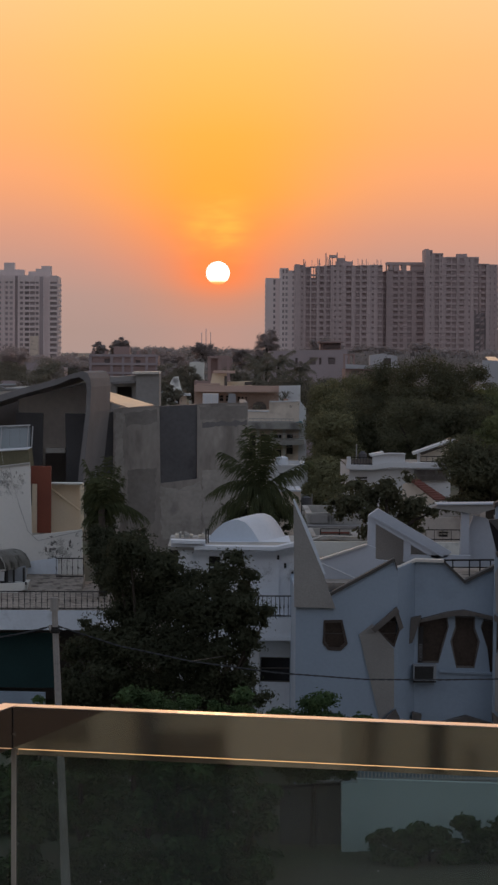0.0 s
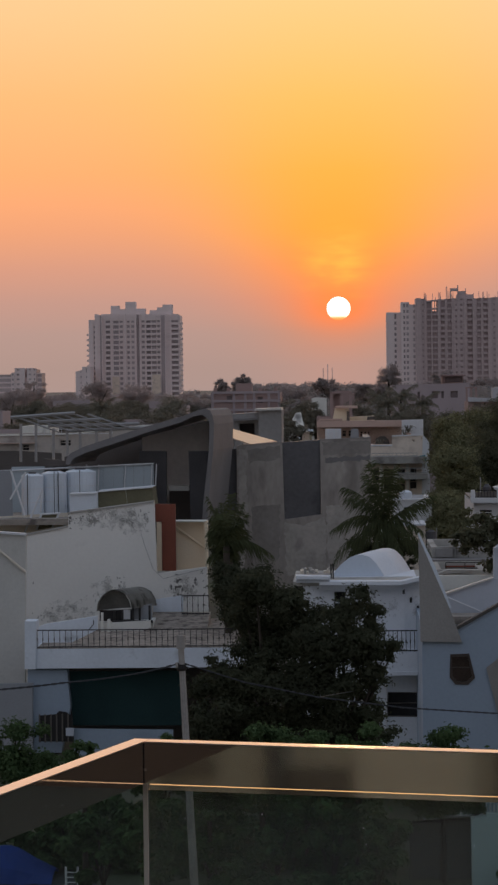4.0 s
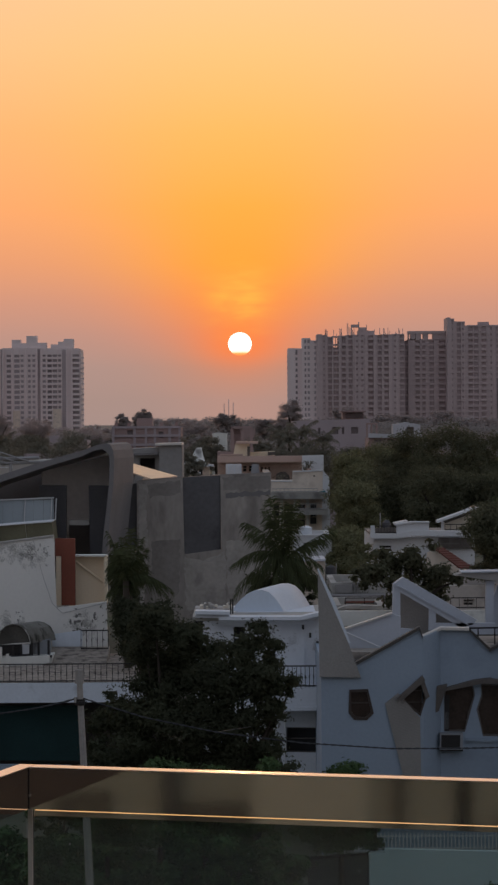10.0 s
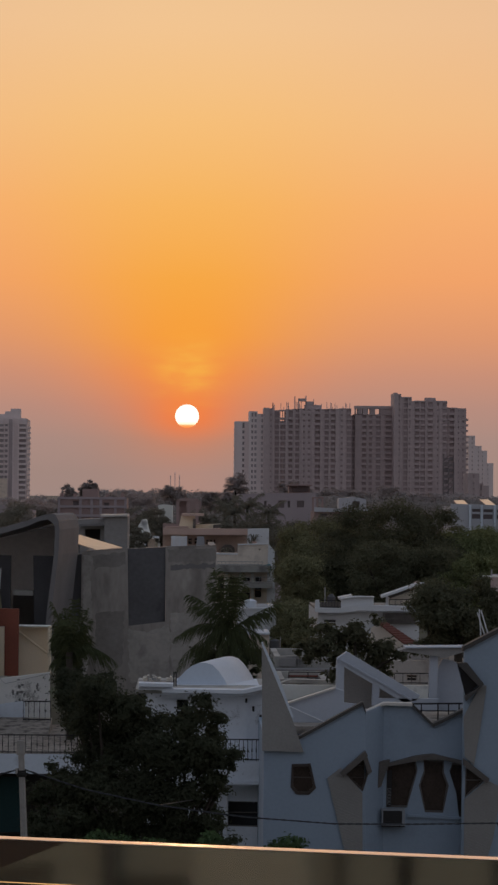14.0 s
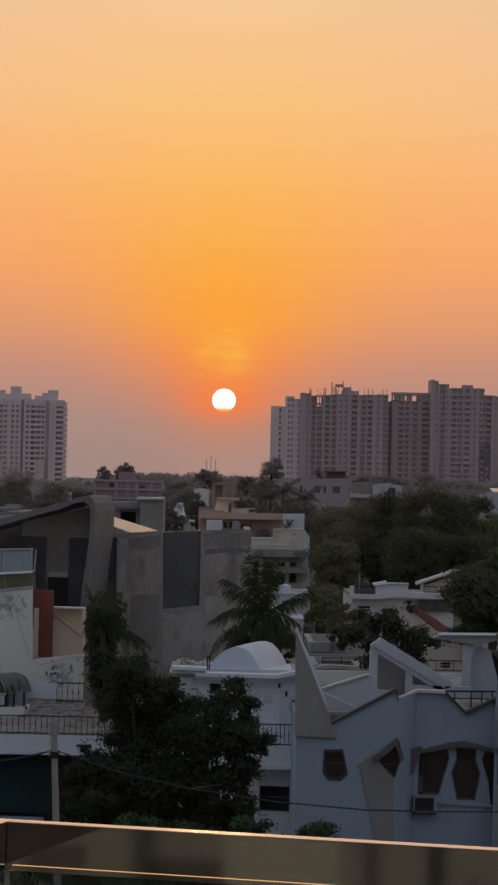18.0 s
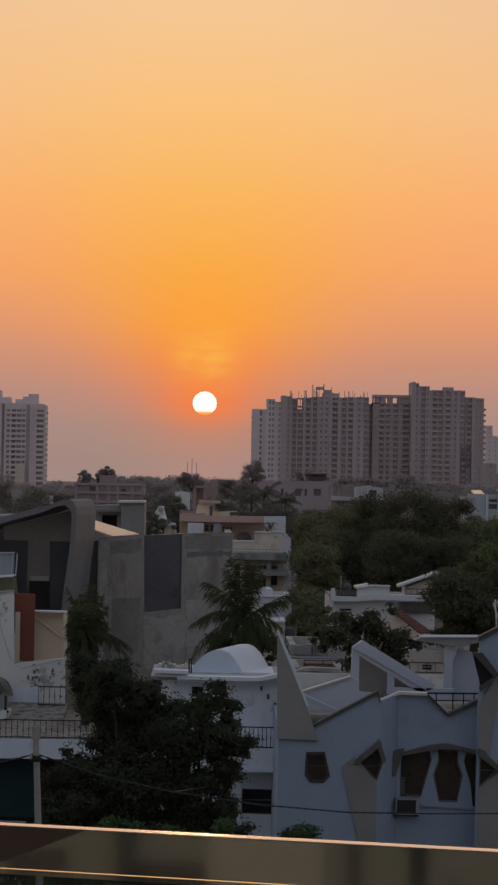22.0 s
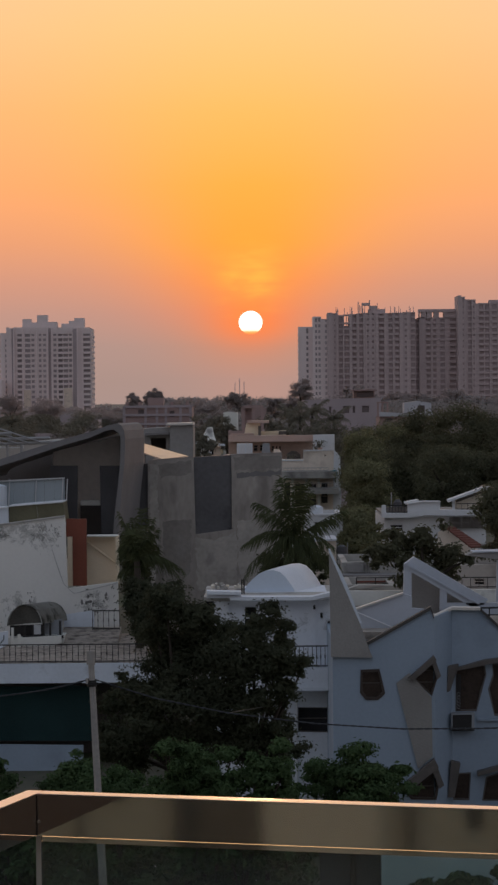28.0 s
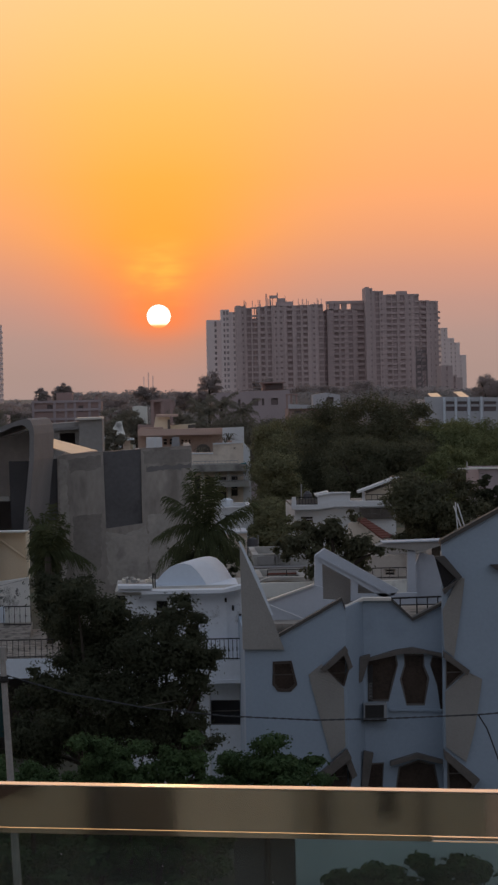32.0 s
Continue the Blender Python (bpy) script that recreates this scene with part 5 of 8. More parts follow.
# ---- the vaulted concrete building and its block ----
def arch_building():
    h = thing("vaulted_building", (-8, 124, 0), "unfinished grey concrete house with a sweeping curved shell roof", "house")
    y0 = 120.0
    rim = [(-12.53, 10.74), (-12.47, 11.04), (-12.29, 11.24), (-11.66, 11.54), (-10.39, 11.94), (-8.86, 12.41), (-7.34, 12.82), (-6.58, 13.09), (-6.2, 13.17), (-6.02, 13.09), (-5.9, 12.84), (-5.85, 12.46), (-5.89, 11.32), (-6, 10.31), (-6.13, 9.05), (-6.22, 7.91)]
    lip = [(-6.45, 7.91), (-6.36, 9.05), (-6.2, 10.31), (-6.09, 11.32), (-6.05, 12.38), (-6.09, 12.64), (-6.18, 12.76), (-6.38, 12.9), (-6.78, 12.82), (-7.34, 12.57), (-8.86, 12.13), (-10.39, 11.63), (-11.66, 11.24), (-12.12, 11.04), (-12.27, 10.89), (-12.32, 10.74)]
    shell = bmesh.new()
    loops = []
    for pts in (rim, lip[::-1]):
        # the house stands askew, so that its flank swings to the side as it runs back
        loops.append([[shell.verts.new((x + 0.62 * f, y0 + 6 * f, z)) for x, z in pts] for f in (0, 0.35, 0.7, 1)])
    (a, *_, a2), (b, *_, b2) = loops
    for loop in loops:
        for p, q in zip(loop, loop[1:]):
            for i in range(len(p) - 1):
                shell.faces.new((p[i], p[i + 1], q[i + 1], q[i]))
    for p, q in ((a, b), (a2, b2)):
        for i in range(len(p) - 1):
            shell.faces.new((p[i], p[i + 1], q[i + 1], q[i]))
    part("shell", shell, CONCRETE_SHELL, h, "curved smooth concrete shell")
    # dark colour stands for the unlit inside of the shell
    part("back_wall", prism([(-13.31, 10.91), (-11.97, 11.14), (-9.36, 11.89), (-7.26, 12.72), (-6.56, 12.55), (-6.31, 11.27), (-6.71, 6.72), (-13.37, 6.79)], 127, 127.3), DARK_BROWN, h)
    part("bay_wall", prism([(-9.38, 11.86), (-6.2, 12.6), (-6.06, 11.35), (-6.42, 6.95), (-9.44, 6.98)], 124, 124.2), BAY_PLASTER, h)
    part("dark_panel", prism([(-9.36, 11.26), (-8.12, 11.24), (-8.17, 7.03), (-8.84, 7.03), (-9.38, 9.87)], 122, 122.3), SLATE, h)
    part("dark_panel", prism([(-7.12, 11.23), (-6.12, 11.22), (-6.37, 7.01), (-7.04, 7.01)], 122, 122.3), SLATE, h)
    part("ledge", prism([(-7.99, 9.67), (-7.11, 9.66), (-7.12, 9.43), (-7.99, 9.44)], 121.9, 122.4), PLASTER_LIGHT, h)
    # solid dark sheet for the shade in the doorway
    part("doorway", prism([(-8.11, 9.41), (-7.12, 9.4), (-7.15, 6.96), (-8.14, 6.97)], 123.5, 123.6), DARK_BROWN, h)
    part("base_wall", prism([(-13.58, 10.99), (-12.51, 10.85), (-12.57, 6.1), (-13.65, 6.11)], 121, 121.3), DARK_BROWN, h)
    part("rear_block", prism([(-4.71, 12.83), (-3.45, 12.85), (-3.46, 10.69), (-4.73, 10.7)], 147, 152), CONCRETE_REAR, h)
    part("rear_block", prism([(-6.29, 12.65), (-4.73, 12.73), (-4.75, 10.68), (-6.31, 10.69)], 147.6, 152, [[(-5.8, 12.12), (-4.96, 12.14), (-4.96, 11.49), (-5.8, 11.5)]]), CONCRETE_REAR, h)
    # dark sheet that paints the shade inside the opening
    part("void_shade", prism([(-5.97, 12.23), (-4.88, 12.22), (-4.88, 11.34), (-5.98, 11.35)], 149, 149.1), DARK_BROWN, h)
    part("lintel", prism([(-6.08, 12.41), (-4.75, 12.46), (-4.75, 12.33), (-6.08, 12.28)], 147, 147.59), CONCRETE_SHELL, h)
    part("parapet_cap", strip_over([(-4.92, 12.88), (-3.46, 12.9)], 0.05, 0.06, 146.8, 152), PALECOPING, h, "pale parapet edge")
    part("side_fin", prism([(-5.78, 11.12), (-5.11, 11.22), (-5.14, 8.24), (-6.02, 8.24)], 126.5, 126.8), SLATE, h)


# the block and its tin sheet stand behind the shell's front, a little larger and farther off
SET_BACK = Matrix.Translation((0, 0, EYE)) @ Matrix.Diagonal((1.07, 1.07, 1.07, 1)) @ Matrix.Translation((0, 0, -EYE))


def concrete_block():
    h = thing("concrete_block", (-2, 124, 0), "bare grey plastered block house with a deep dark recess", "house")
    y = 118.0
    rec = [(-2.76, 11.65), (-1.1, 11.74), (-1.07, 8.48), (-2.69, 8.27)]
    left_out = [(-4.77, 11.51), (-2.76, 11.65), (-1.1, 11.74), (1.13, 11.82), (1.09, 5.32), (-4.81, 5.35)]
    bot = 0.0
    out = [left_out[0], left_out[3], (left_out[3][0], bot), (left_out[0][0], bot)]
    # the wall leaves a shallow bay that runs up to the roofline
    part("wall", prism([out[0], rec[0], rec[3], rec[2], rec[1], out[1], out[2], out[3]], y, y + 1.2), CONCRETE, h, "patchy grey cement-plastered wall")
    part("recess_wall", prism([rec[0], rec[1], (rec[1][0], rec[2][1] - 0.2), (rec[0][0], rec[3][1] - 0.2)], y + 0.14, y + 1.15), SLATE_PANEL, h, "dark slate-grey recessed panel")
    for a, b in ((left_out[0], rec[0]), (rec[1], left_out[3])):
        part("parapet_cap", strip_over([a, b], -0.003, 0.03, y - 0.02, y + 0.3), CONCRETE_REAR, h)
    part("roof_slab", box(left_out[0][0] + 0.1, left_out[3][0] - 0.1, y + 1.21, 130, left_out[0][1] - 0.9, left_out[0][1] - 0.7), ROOFGREY, h)
    part("side_wall", box(left_out[0][0], left_out[0][0] + 0.3, y + 1.21, 130, 0, left_out[0][1] - 0.05), CONCRETE, h)
    part("side_wall", box(left_out[3][0] - 0.3, left_out[3][0], y + 1.21, 130, 0, left_out[3][1] - 0.05), CONCRETE, h)
    for k, (o, mt) in enumerate((([(-2.71, 8.17), (-1.87, 7.99), (-0.92, 8.36), (-0.83, 7.57), (-0.94, 5.88), (-2.63, 5.79)], PATCH_PALE), ([(-1, 11.64), (1.08, 11.72), (1.08, 11.13), (-0.96, 11.09)], PATCH_MID), ([(-0.91, 10.96), (1.08, 11.05), (1.08, 10.83), (-0.91, 10.74)], CONCRETE_SHELL),
                                 ([(-4.68, 11.36), (-4.28, 11.41), (-4.38, 10.32), (-4.29, 8.83), (-4.46, 6.34), (-4.71, 5.6)], PATCH_PALE), ([(-4.28, 11.36), (-2.89, 11.5), (-2.84, 11), (-3.34, 10.81), (-3.83, 10.91), (-4.23, 10.71)], PATCH_MID), ([(-0.87, 8.81), (1.02, 9.04), (1, 6.31), (-0.79, 6.08)], PATCH_PALE), ([(-4.15, 8.83), (-2.9, 8.94), (-2.92, 6.58), (-4.11, 6.09)], PATCH_MID))):
        part("plaster_patch", prism(ragged(o, 0.05, k), y - 0.004, y - 0.001), mt, h)
    crack = [(-2.44, 7.83), (-2.24, 7.9), (-2.02, 7.85), (-1.82, 8), (-1.57, 7.95), (-1.34, 8.14), (-1.1, 8.19)]
    part("crack_line", rod([(x, y - 0.01, z) for x, z in crack], 0.022, sides=4), PLASTER_LIGHT, h)
    h.matrix_basis = SET_BACK @ h.matrix_basis


arch_building()
concrete_block()


def tin_sheet():
    t = thing("tin_sheet", (-4.22, 122, 11.47), "tilted galvanised tin roof sheet catching the sky", "roof sheet")
    o = bmesh.new()
    a, b, c, d = (-5.28, 12.14), (-3.09, 11.64), (-4.18, 11.57), (-5.1, 11.85)
    p = [(a[0], 127, a[1]), (b[0], 122, b[1]), (c[0], 119.6, c[1]), (d[0], 120.5, d[1])]
    f = [o.verts.new(q) for q in p]
    g = [o.verts.new((x, y, z - 0.05)) for x, y, z in p]
    o.faces.new(f)
    o.faces.new(g[::-1])
    for i in range(4):
        o.faces.new((f[i], g[i], g[(i + 1) % 4], f[(i + 1) % 4]))
    part("sheet", o, TIN, t)
    part("strut", rod([(d[0] + 0.1, 120.6, d[1] - 0.05), (d[0] + 0.1, 120.6, d[1] - 1.4)], 0.04), PIPE, t)
    part("strut", rod([(c[0], 119.7, c[1] - 0.05), (c[0], 119.7, c[1] - 1.2)], 0.04), PIPE, t)
    t.matrix_basis = SET_BACK @ t.matrix_basis


tin_sheet()


# ---- tanks and sheets on the roof of the terrace house ----
def roof_clutter():
    floor_z = 8.67
    spans = [(-14.28, -13.3, 10.43), (-13.45, -12.34, 10.51), (-12.48, -11.09, 10.56)]
    for i, (a, b, z1) in enumerate(spans):
        y = 118 + 0.6 * i
        r = (b - a) / 2
        z0 = floor_z - 0.1
        cx = (a + b) / 2
        t = thing("water_tank", (cx, y, z0), "pale blue-white plastic roof tank held with dark straps", "water tank", "roof tanks")
        part("body", rod([(cx, y, z0), (cx, y, z0 + 0.1), (cx, y, z1 - 0.25), (cx, y, z1 - 0.12)], r, sides=24), TANKBLUE, t, smooth=False)
        part("shoulder", rod([(cx, y, z1 - 0.12), (cx, y, z1 - 0.03)], r * 0.98, r1=r * 0.55, sides=24), TANKBLUE, t)
        part("lid", rod([(cx, y, z1 - 0.03), (cx, y, z1 + 0.04)], r * 0.35, sides=16), SLATE, t)
        for k in ((-0.35,), (0.1, 0.42), (0.05,))[i]:
            part("strap", box(cx + k * r - 0.012, cx + k * r + 0.012, y - r * 1.01, y - r * 0.75, z0, z1 - 0.05), IRON, t)
        for k in (0.3, 0.62):
            part("hoop", rod([(cx, y, z0 + k * (z1 - z0)), (cx, y, z0 + k * (z1 - z0) + 0.025)], r * 1.012, sides=24), WHITEPIPE, t)
    b = thing("storage_box", (-11.38, 116, 8.82), "small pale blue metal box on the roof", "box")
    o = [(-11.94, 9.54), (-10.73, 9.58), (-10.72, 8.79), (-11.92, 8.8)]
    part("body", prism(o, 115.8, 117), TANKBLUE, b)
    part("lid", strip_over([o[0], o[1]], 0.01, 0.05, 115.7, 117.1), WHITEPIPE, b)
    c = thing("tarpaulin_bundle", (-9.53, 116.5, 8.96), "olive green tarpaulin over stacked goods", "tarpaulin")
    o = [(-10.76, 9.63), (-9.6, 9.72), (-8.37, 9.8), (-8.28, 8.94), (-10.74, 8.92)]
    part("cover", prism(o, 116.2, 118.5), OLIVE, c)
    part("edge", strip_over(o[:3], 0.01, 0.03, 116.1, 118.5), WHITEPIPE, c)
    part("fold", strip_over([(-9.52, 9.68), (-9.45, 9.02)], 0.0, 0.03, 116.12, 116.19), WHITE_OLD, c)
    s = thing("sheet_screen", (-10.53, 121, 8.89), "pale blue corrugated sheet screen on a pipe frame", "screen")
    x0, x1 = -15.08, -8.63
    z0, z1 = 8.51, 10.63
    n = 14
    me = None
    for i in range(n):
        if me is None:
            me = part("panel", prism([(0, z0), ((x1 - x0) / n - 0.01, z0), ((x1 - x0) / n - 0.01, z1), (0, z1)], 121, 121.03), SHEETBLUE, s)
            me.location.x = x0
        else:
            ob = me.copy()
            scene.collection.objects.link(ob)
            ob.location.x = x0 + (x1 - x0) * i / n
    part("rail", rod([(-15.88, 120.9, 10.43), (x1, 120.9, 10.71)], 0.04), WHITEPIPE, s)
    for a in (-11.79, -11.23, -10.03, -8.83, x1):
        part("post", rod([(a, 120.92, z0), (a + 0.12, 120.92, z1 + 0.05)], 0.028), WHITEPIPE, s)
    w = thing("grey_screen", (-15.02, 117, 8.57), "grey sheet screen at the roof edge", "screen")
    part("panel", prism([(-17.11, 10.56), (-14.58, 10.59), (-14.56, 8.56), (-17.14, 8.54)], 117, 117.05), GREYBLUE, w)
    f = thing("pipe_frame", (-12.76, 115.5, 8.05), "white pipe frame and cream sheets on the roof edge", "frame")
    part("backing", prism([(-16.5, 8.55), (-12.02, 8.76), (-12.03, 8.1), (-14.05, 7.82), (-16.51, 7.84)], 116, 116.05), CREAM, f)
    for a, b in (((-13.87, 7.94), (-13.08, 9.79)), ((-13.08, 9.79), (-13.17, 8.79)), ((-13.35, 8.04), (-13.14, 8.72)), ((-13.14, 8.72), (-12.31, 8.76)),
                 ((-12.66, 8.13), (-12.36, 8.76)), ((-14.42, 10.6), (-13.85, 8.68)), ((-13.78, 10.55), (-14.48, 9.37))):
        part("bar", rod([(a[0], 115.5, a[1]), (b[0], 115.5, b[1])], 0.045, sides=6), WHITEPIPE, f)
    part("sheet_fold", prism([(-13.1, 8.69), (-12.46, 8.71), (-12.72, 8.15), (-13.36, 8.03)], 115.6, 115.65), OLIVE, f)


roof_clutter()


# ---- houses in the middle distance ----
def slab_house(name, label, pts, y, depth, wall, openings=(), roof=None, cap=None, zbase=0.0, glass=None):
    """A plain house: a facade outline (x, z along its top), openings in it, parapet cap, sides and roof."""
    h = thing(name, ((pts[0][0] + pts[-1][0]) / 2, y, zbase), label, "house")
    out = [(pts[0][0], zbase), *pts, (pts[-1][0], zbase)]
    part("wall", prism(out, y, y + 0.3, openings), wall, h)
    for o in openings:
        window(h, o, y + 0.08, 0.2, 0.06, wall, glass, bars=glass is None)
    zl = min(p[1] for p in pts)
    part("roof_slab", box(pts[0][0] + 0.02, pts[-1][0] - 0.02, y + 0.31, y + depth, zl - 0.5, zl - 0.3), roof or ROOFGREY, h)
    part("side_wall", box(pts[0][0], pts[0][0] + 0.25, y + 0.31, y + depth, zbase, zl), wall, h)
    part("side_wall", box(pts[-1][0] - 0.25, pts[-1][0], y + 0.31, y + depth, zbase, zl), wall, h)
    part("back_wall", box(pts[0][0], pts[-1][0], y + depth, y + depth + 0.25, zbase, zl), wall, h)
    if cap:
        part("parapet_cap", strip_over(list(pts), 0.02, 0.07, y - 0.08, y + 0.4), cap, h)
    return h


def mid_houses():
    # white house with the red roof, behind the trees
    h = thing("white_house", (9, 135, 0), "two-storey white house with roof terrace and small gabled room", "house")
    win = [(6.67, 7.85), (7.38, 7.84), (7.38, 7.5), (6.67, 7.51)]
    part("wall", prism([(6.42, 0), (6.42, 8.2), (8.44, 8.27), (11.52, 8.28), (11.51, 0)], 135, 135.3, [win]), WHITE, h)
    window(h, win, 135.06, 0.2, 0.05, WHITE)
    part("side_wall", box(6.42, 6.42 + 0.3, 135.31, 145, 0, 8.17), WHITE, h)
    part("back_wall", box(6.42, 11.51, 145, 145.3, 0, 8.17), WHITE, h)
    part("roof_slab", box(6.42, 11.51, 135.31, 145, 8.23, 8.32), ROOFGREY, h)
    part("fascia", prism([(6.25, 8.45), (7.56, 8.43), (8.41, 8.61), (11.61, 8.54), (11.61, 8.3), (8.4, 8.33), (7.55, 8.2), (6.25, 8.22)], 134.4, 134.99), WHITE, h)
    part("string_course", prism([(6.42, 8.11), (7.52, 8.1), (8.43, 8.22), (11.65, 8.21), (11.65, 8.17), (8.43, 8.18), (7.52, 8.04), (6.41, 8.06)], 134.9, 134.995), WHITE, h)
    part("parapet", prism([(7.57, 8.86), (8.31, 8.98), (9.19, 8.98), (9.18, 8.58), (8.42, 8.61), (7.56, 8.44)], 134.5, 135.1), WHITE, h)
    part("parapet_post", prism([(6.27, 8.84), (6.46, 8.85), (6.49, 8.44), (6.26, 8.45)], 134.5, 134.8), WHITE, h)
    part("parapet_cap", strip_over([(7.54, 8.88), (8.3, 9), (9.21, 8.99)], 0.01, 0.04, 134.4, 135.15), WHITE, h)
    railing(h, 6.5, 7.55, 134.7, 8.43, 8.82, 0.16, knob=False)
    part("screen", prism([(6.6, 8.66), (7.61, 8.7), (7.6, 8.33), (6.6, 8.34)], 136.2, 136.25), BROWN, h, "dark net behind the roof railing")
    part("gable_wall", prism([(10.21, 8.88), (11.85, 9.49), (12.81, 9.21), (12.79, 8.37), (10.2, 8.41)], 138, 138.3), CREAM, h, "cream gable wall of the roof room")
    part("barge_board", strip_over([(9.81, 8.91), (11.64, 9.56), (11.96, 9.58)], 0.05, 0.07, 137.2, 138.5), WHITE, h, "white barge board")
    part("gable_roof", prism([(11.7, 9.56), (11.99, 9.63), (12.77, 9.37), (12.77, 9.25), (11.99, 9.51)], 137.6, 141), ROOFTAN, h, "sloping tan tile roof")
    part("soffit", prism([(10.2, 8.91), (11.78, 9.46), (11.78, 9.38), (10.26, 8.82)], 137.9, 137.99), BROWN, h)
    part("post", box(10.08 - 0.07, 10.08 + 0.07, 137.45, 137.55, 8.4, 8.93), WHITE, h)
    railing(h, 10.15, 11.33, 136.8, 8.48, 8.8, 0.3, knob=False)
    # flat dark sheet before the white wall paints the porch's shade
    part("porch_shade", prism([(9.68, 8.21), (11.36, 8.19), (11.35, 7.64), (9.67, 7.67)], 134.8, 134.89), BROWN, h, "dark sheet for the shade in the porch under the terrace")
    for px_ in (9.72, 10.26, 10.74):
        part("porch_post", box(px_ - 0.05, px_ + 0.05, 134.3, 134.39, 7.68, 8.23), BROWN, h)
    part("porch_rail", box(9.66, 11.16, 134.2, 134.26, 7.91, 7.95), BROWN, h)
    # the tiled lean-to: a row of tile courses down the slope
    ridge, eave = ((9.32, 7.8), (9.77, 7.8)), ((10.51, 6.84), (11.18, 6.85))
    for k in range(9):
        f0, f1 = k / 9, (k + 1.15) / 9
        o = bmesh.new()
        q = []
        for f, lift in ((f0, 0.0), (f1, 0.05)):
            y = 133.8 - 1.8 * f
            for e0, e1 in zip(ridge, eave):
                q.append((e0[0] + (e1[0] - e0[0]) * f, y, e0[1] + (e1[1] - e0[1]) * f + lift))
        up, dn = [o.verts.new(p) for p in q], [o.verts.new((x, y, z - 0.08)) for x, y, z in q]
        for f in ((0, 1, 3, 2),):
            o.faces.new([up[i] for i in f])
            o.faces.new([dn[i] for i in f[::-1]])
        for i, j in ((0, 1), (1, 3), (3, 2), (2, 0)):
            o.faces.new((up[i], up[j], dn[j], dn[i]))
        part("tile_course", o, ROOFRED, h, "red clay tile course")
    part("cream_wall", prism([(9.04, 7.49), (9.38, 7.68), (10, 7.31), (10.66, 6.67), (11.4, 6.61), (11.39, 5.93), (8.9, 5.97)], 133.9, 134.1), CREAM_SOFT, h, "cream lower wall under the tiled roof")
    t = thing("roof_tank", (7.16, 137, 8.36), "black roof water tank with a vent pipe", "water tank")
    tx = 7.19
    part("body", rod([(tx, 137, 8.18), (tx, 137, 8.91)], 0.22, sides=16), SLATE, t)
    part("lid", rod([(tx, 137, 8.91), (tx, 137, 9.05)], 0.2, r1=0.09, sides=12), SLATE, t)
    part("pipe", rod([(6.87, 137, 8.19), (6.87, 137, 9.4)], 0.03), PIPE, t)
    s = thing("roof_sheet", (8, 138, 8.51), "pale tilted solar heater panel on the roof", "panel")
    part("panel", prism([(7.6, 8.85), (8.3, 8.99), (8.33, 8.89), (7.66, 8.73)], 137.6, 139), WHITEPIPE, s)
    part("leg", box(8.06 - 0.03, 8.06 + 0.03, 137.9, 138, 8.13, 8.82), PIPE, s)

    # the cream house in the centre
    d = 205
    wins = [[(-0.21, 10.84), (0.14, 10.84), (0.13, 10.28), (-0.21, 10.28)], [(0.27, 10.84), (0.53, 10.84), (0.52, 10.28), (0.26, 10.28)], [(0.61, 10.84), (0.91, 10.83), (0.91, 10.27), (0.61, 10.28)], [(1.17, 10.75), (1.39, 10.74), (1.38, 10.27), (1.17, 10.27)], [(1.47, 10.74), (1.64, 10.74), (1.64, 10.27), (1.47, 10.27)], [(1.73, 10.74), (1.9, 10.74), (1.9, 10.27), (1.73, 10.27)]]
    h = slab_house("cream_house", "cream and pink flat-roofed house with an arched window", [(-2.12, 11.36), (-1.91, 11.62), (-0.18, 11.61), (-0.18, 11.39), (5.98, 11.49)], d, 12, PINK_SHADED, wins, cap=PINK)
    part("eave", box(-2.11, 4.32, 203.5, 204.95, 11.06, 11.53), PINK, h, "deep pinkish concrete eave")
    part("white_wall", prism([(4.3, 11.56), (5.92, 11.6), (5.91, 9.72), (4.29, 9.73)], 203, 203.3), WHITE, h)
    part("arch", prism([(2.29, 9.63), (2.38, 10.15), (2.68, 10.32), (3.07, 10.31), (3.33, 10.06), (3.41, 9.63)], 204.3, 204.9), BROWN, h, "dark arched opening")
    cab = part("stair_room", prism([(-0.96, 11.39), (-0.74, 12.47), (0.34, 12.46), (0.33, 11.38)], 205.5, 208), CREAM_WARM, h, "cream stair room on the roof")
    part("stair_roof", box(-0.69, 0.99, 204.8, 208.5, 12.47, 12.64), PINK, cab)
    part("doorway", prism([(0.17, 12.25), (0.38, 12.25), (0.38, 11.38), (0.16, 11.39)], 205.4, 205.49), BROWN, cab)
    part("roof_parapet", prism([(0.38, 11.81), (2.29, 11.88), (2.29, 11.36), (0.38, 11.37)], 206.5, 206.8), CREAM_WARM, h)
    part("hatch", prism([(1.73, 11.8), (2.29, 11.84), (2.29, 11.58), (1.72, 11.54)], 206.2, 206.45), BROWN, h)
    part("vent_box", prism([(0.5, 10.94), (1.01, 10.94), (1.09, 10.17), (0.41, 10.17)], 203.3, 203.8), GREYBLUE, h)
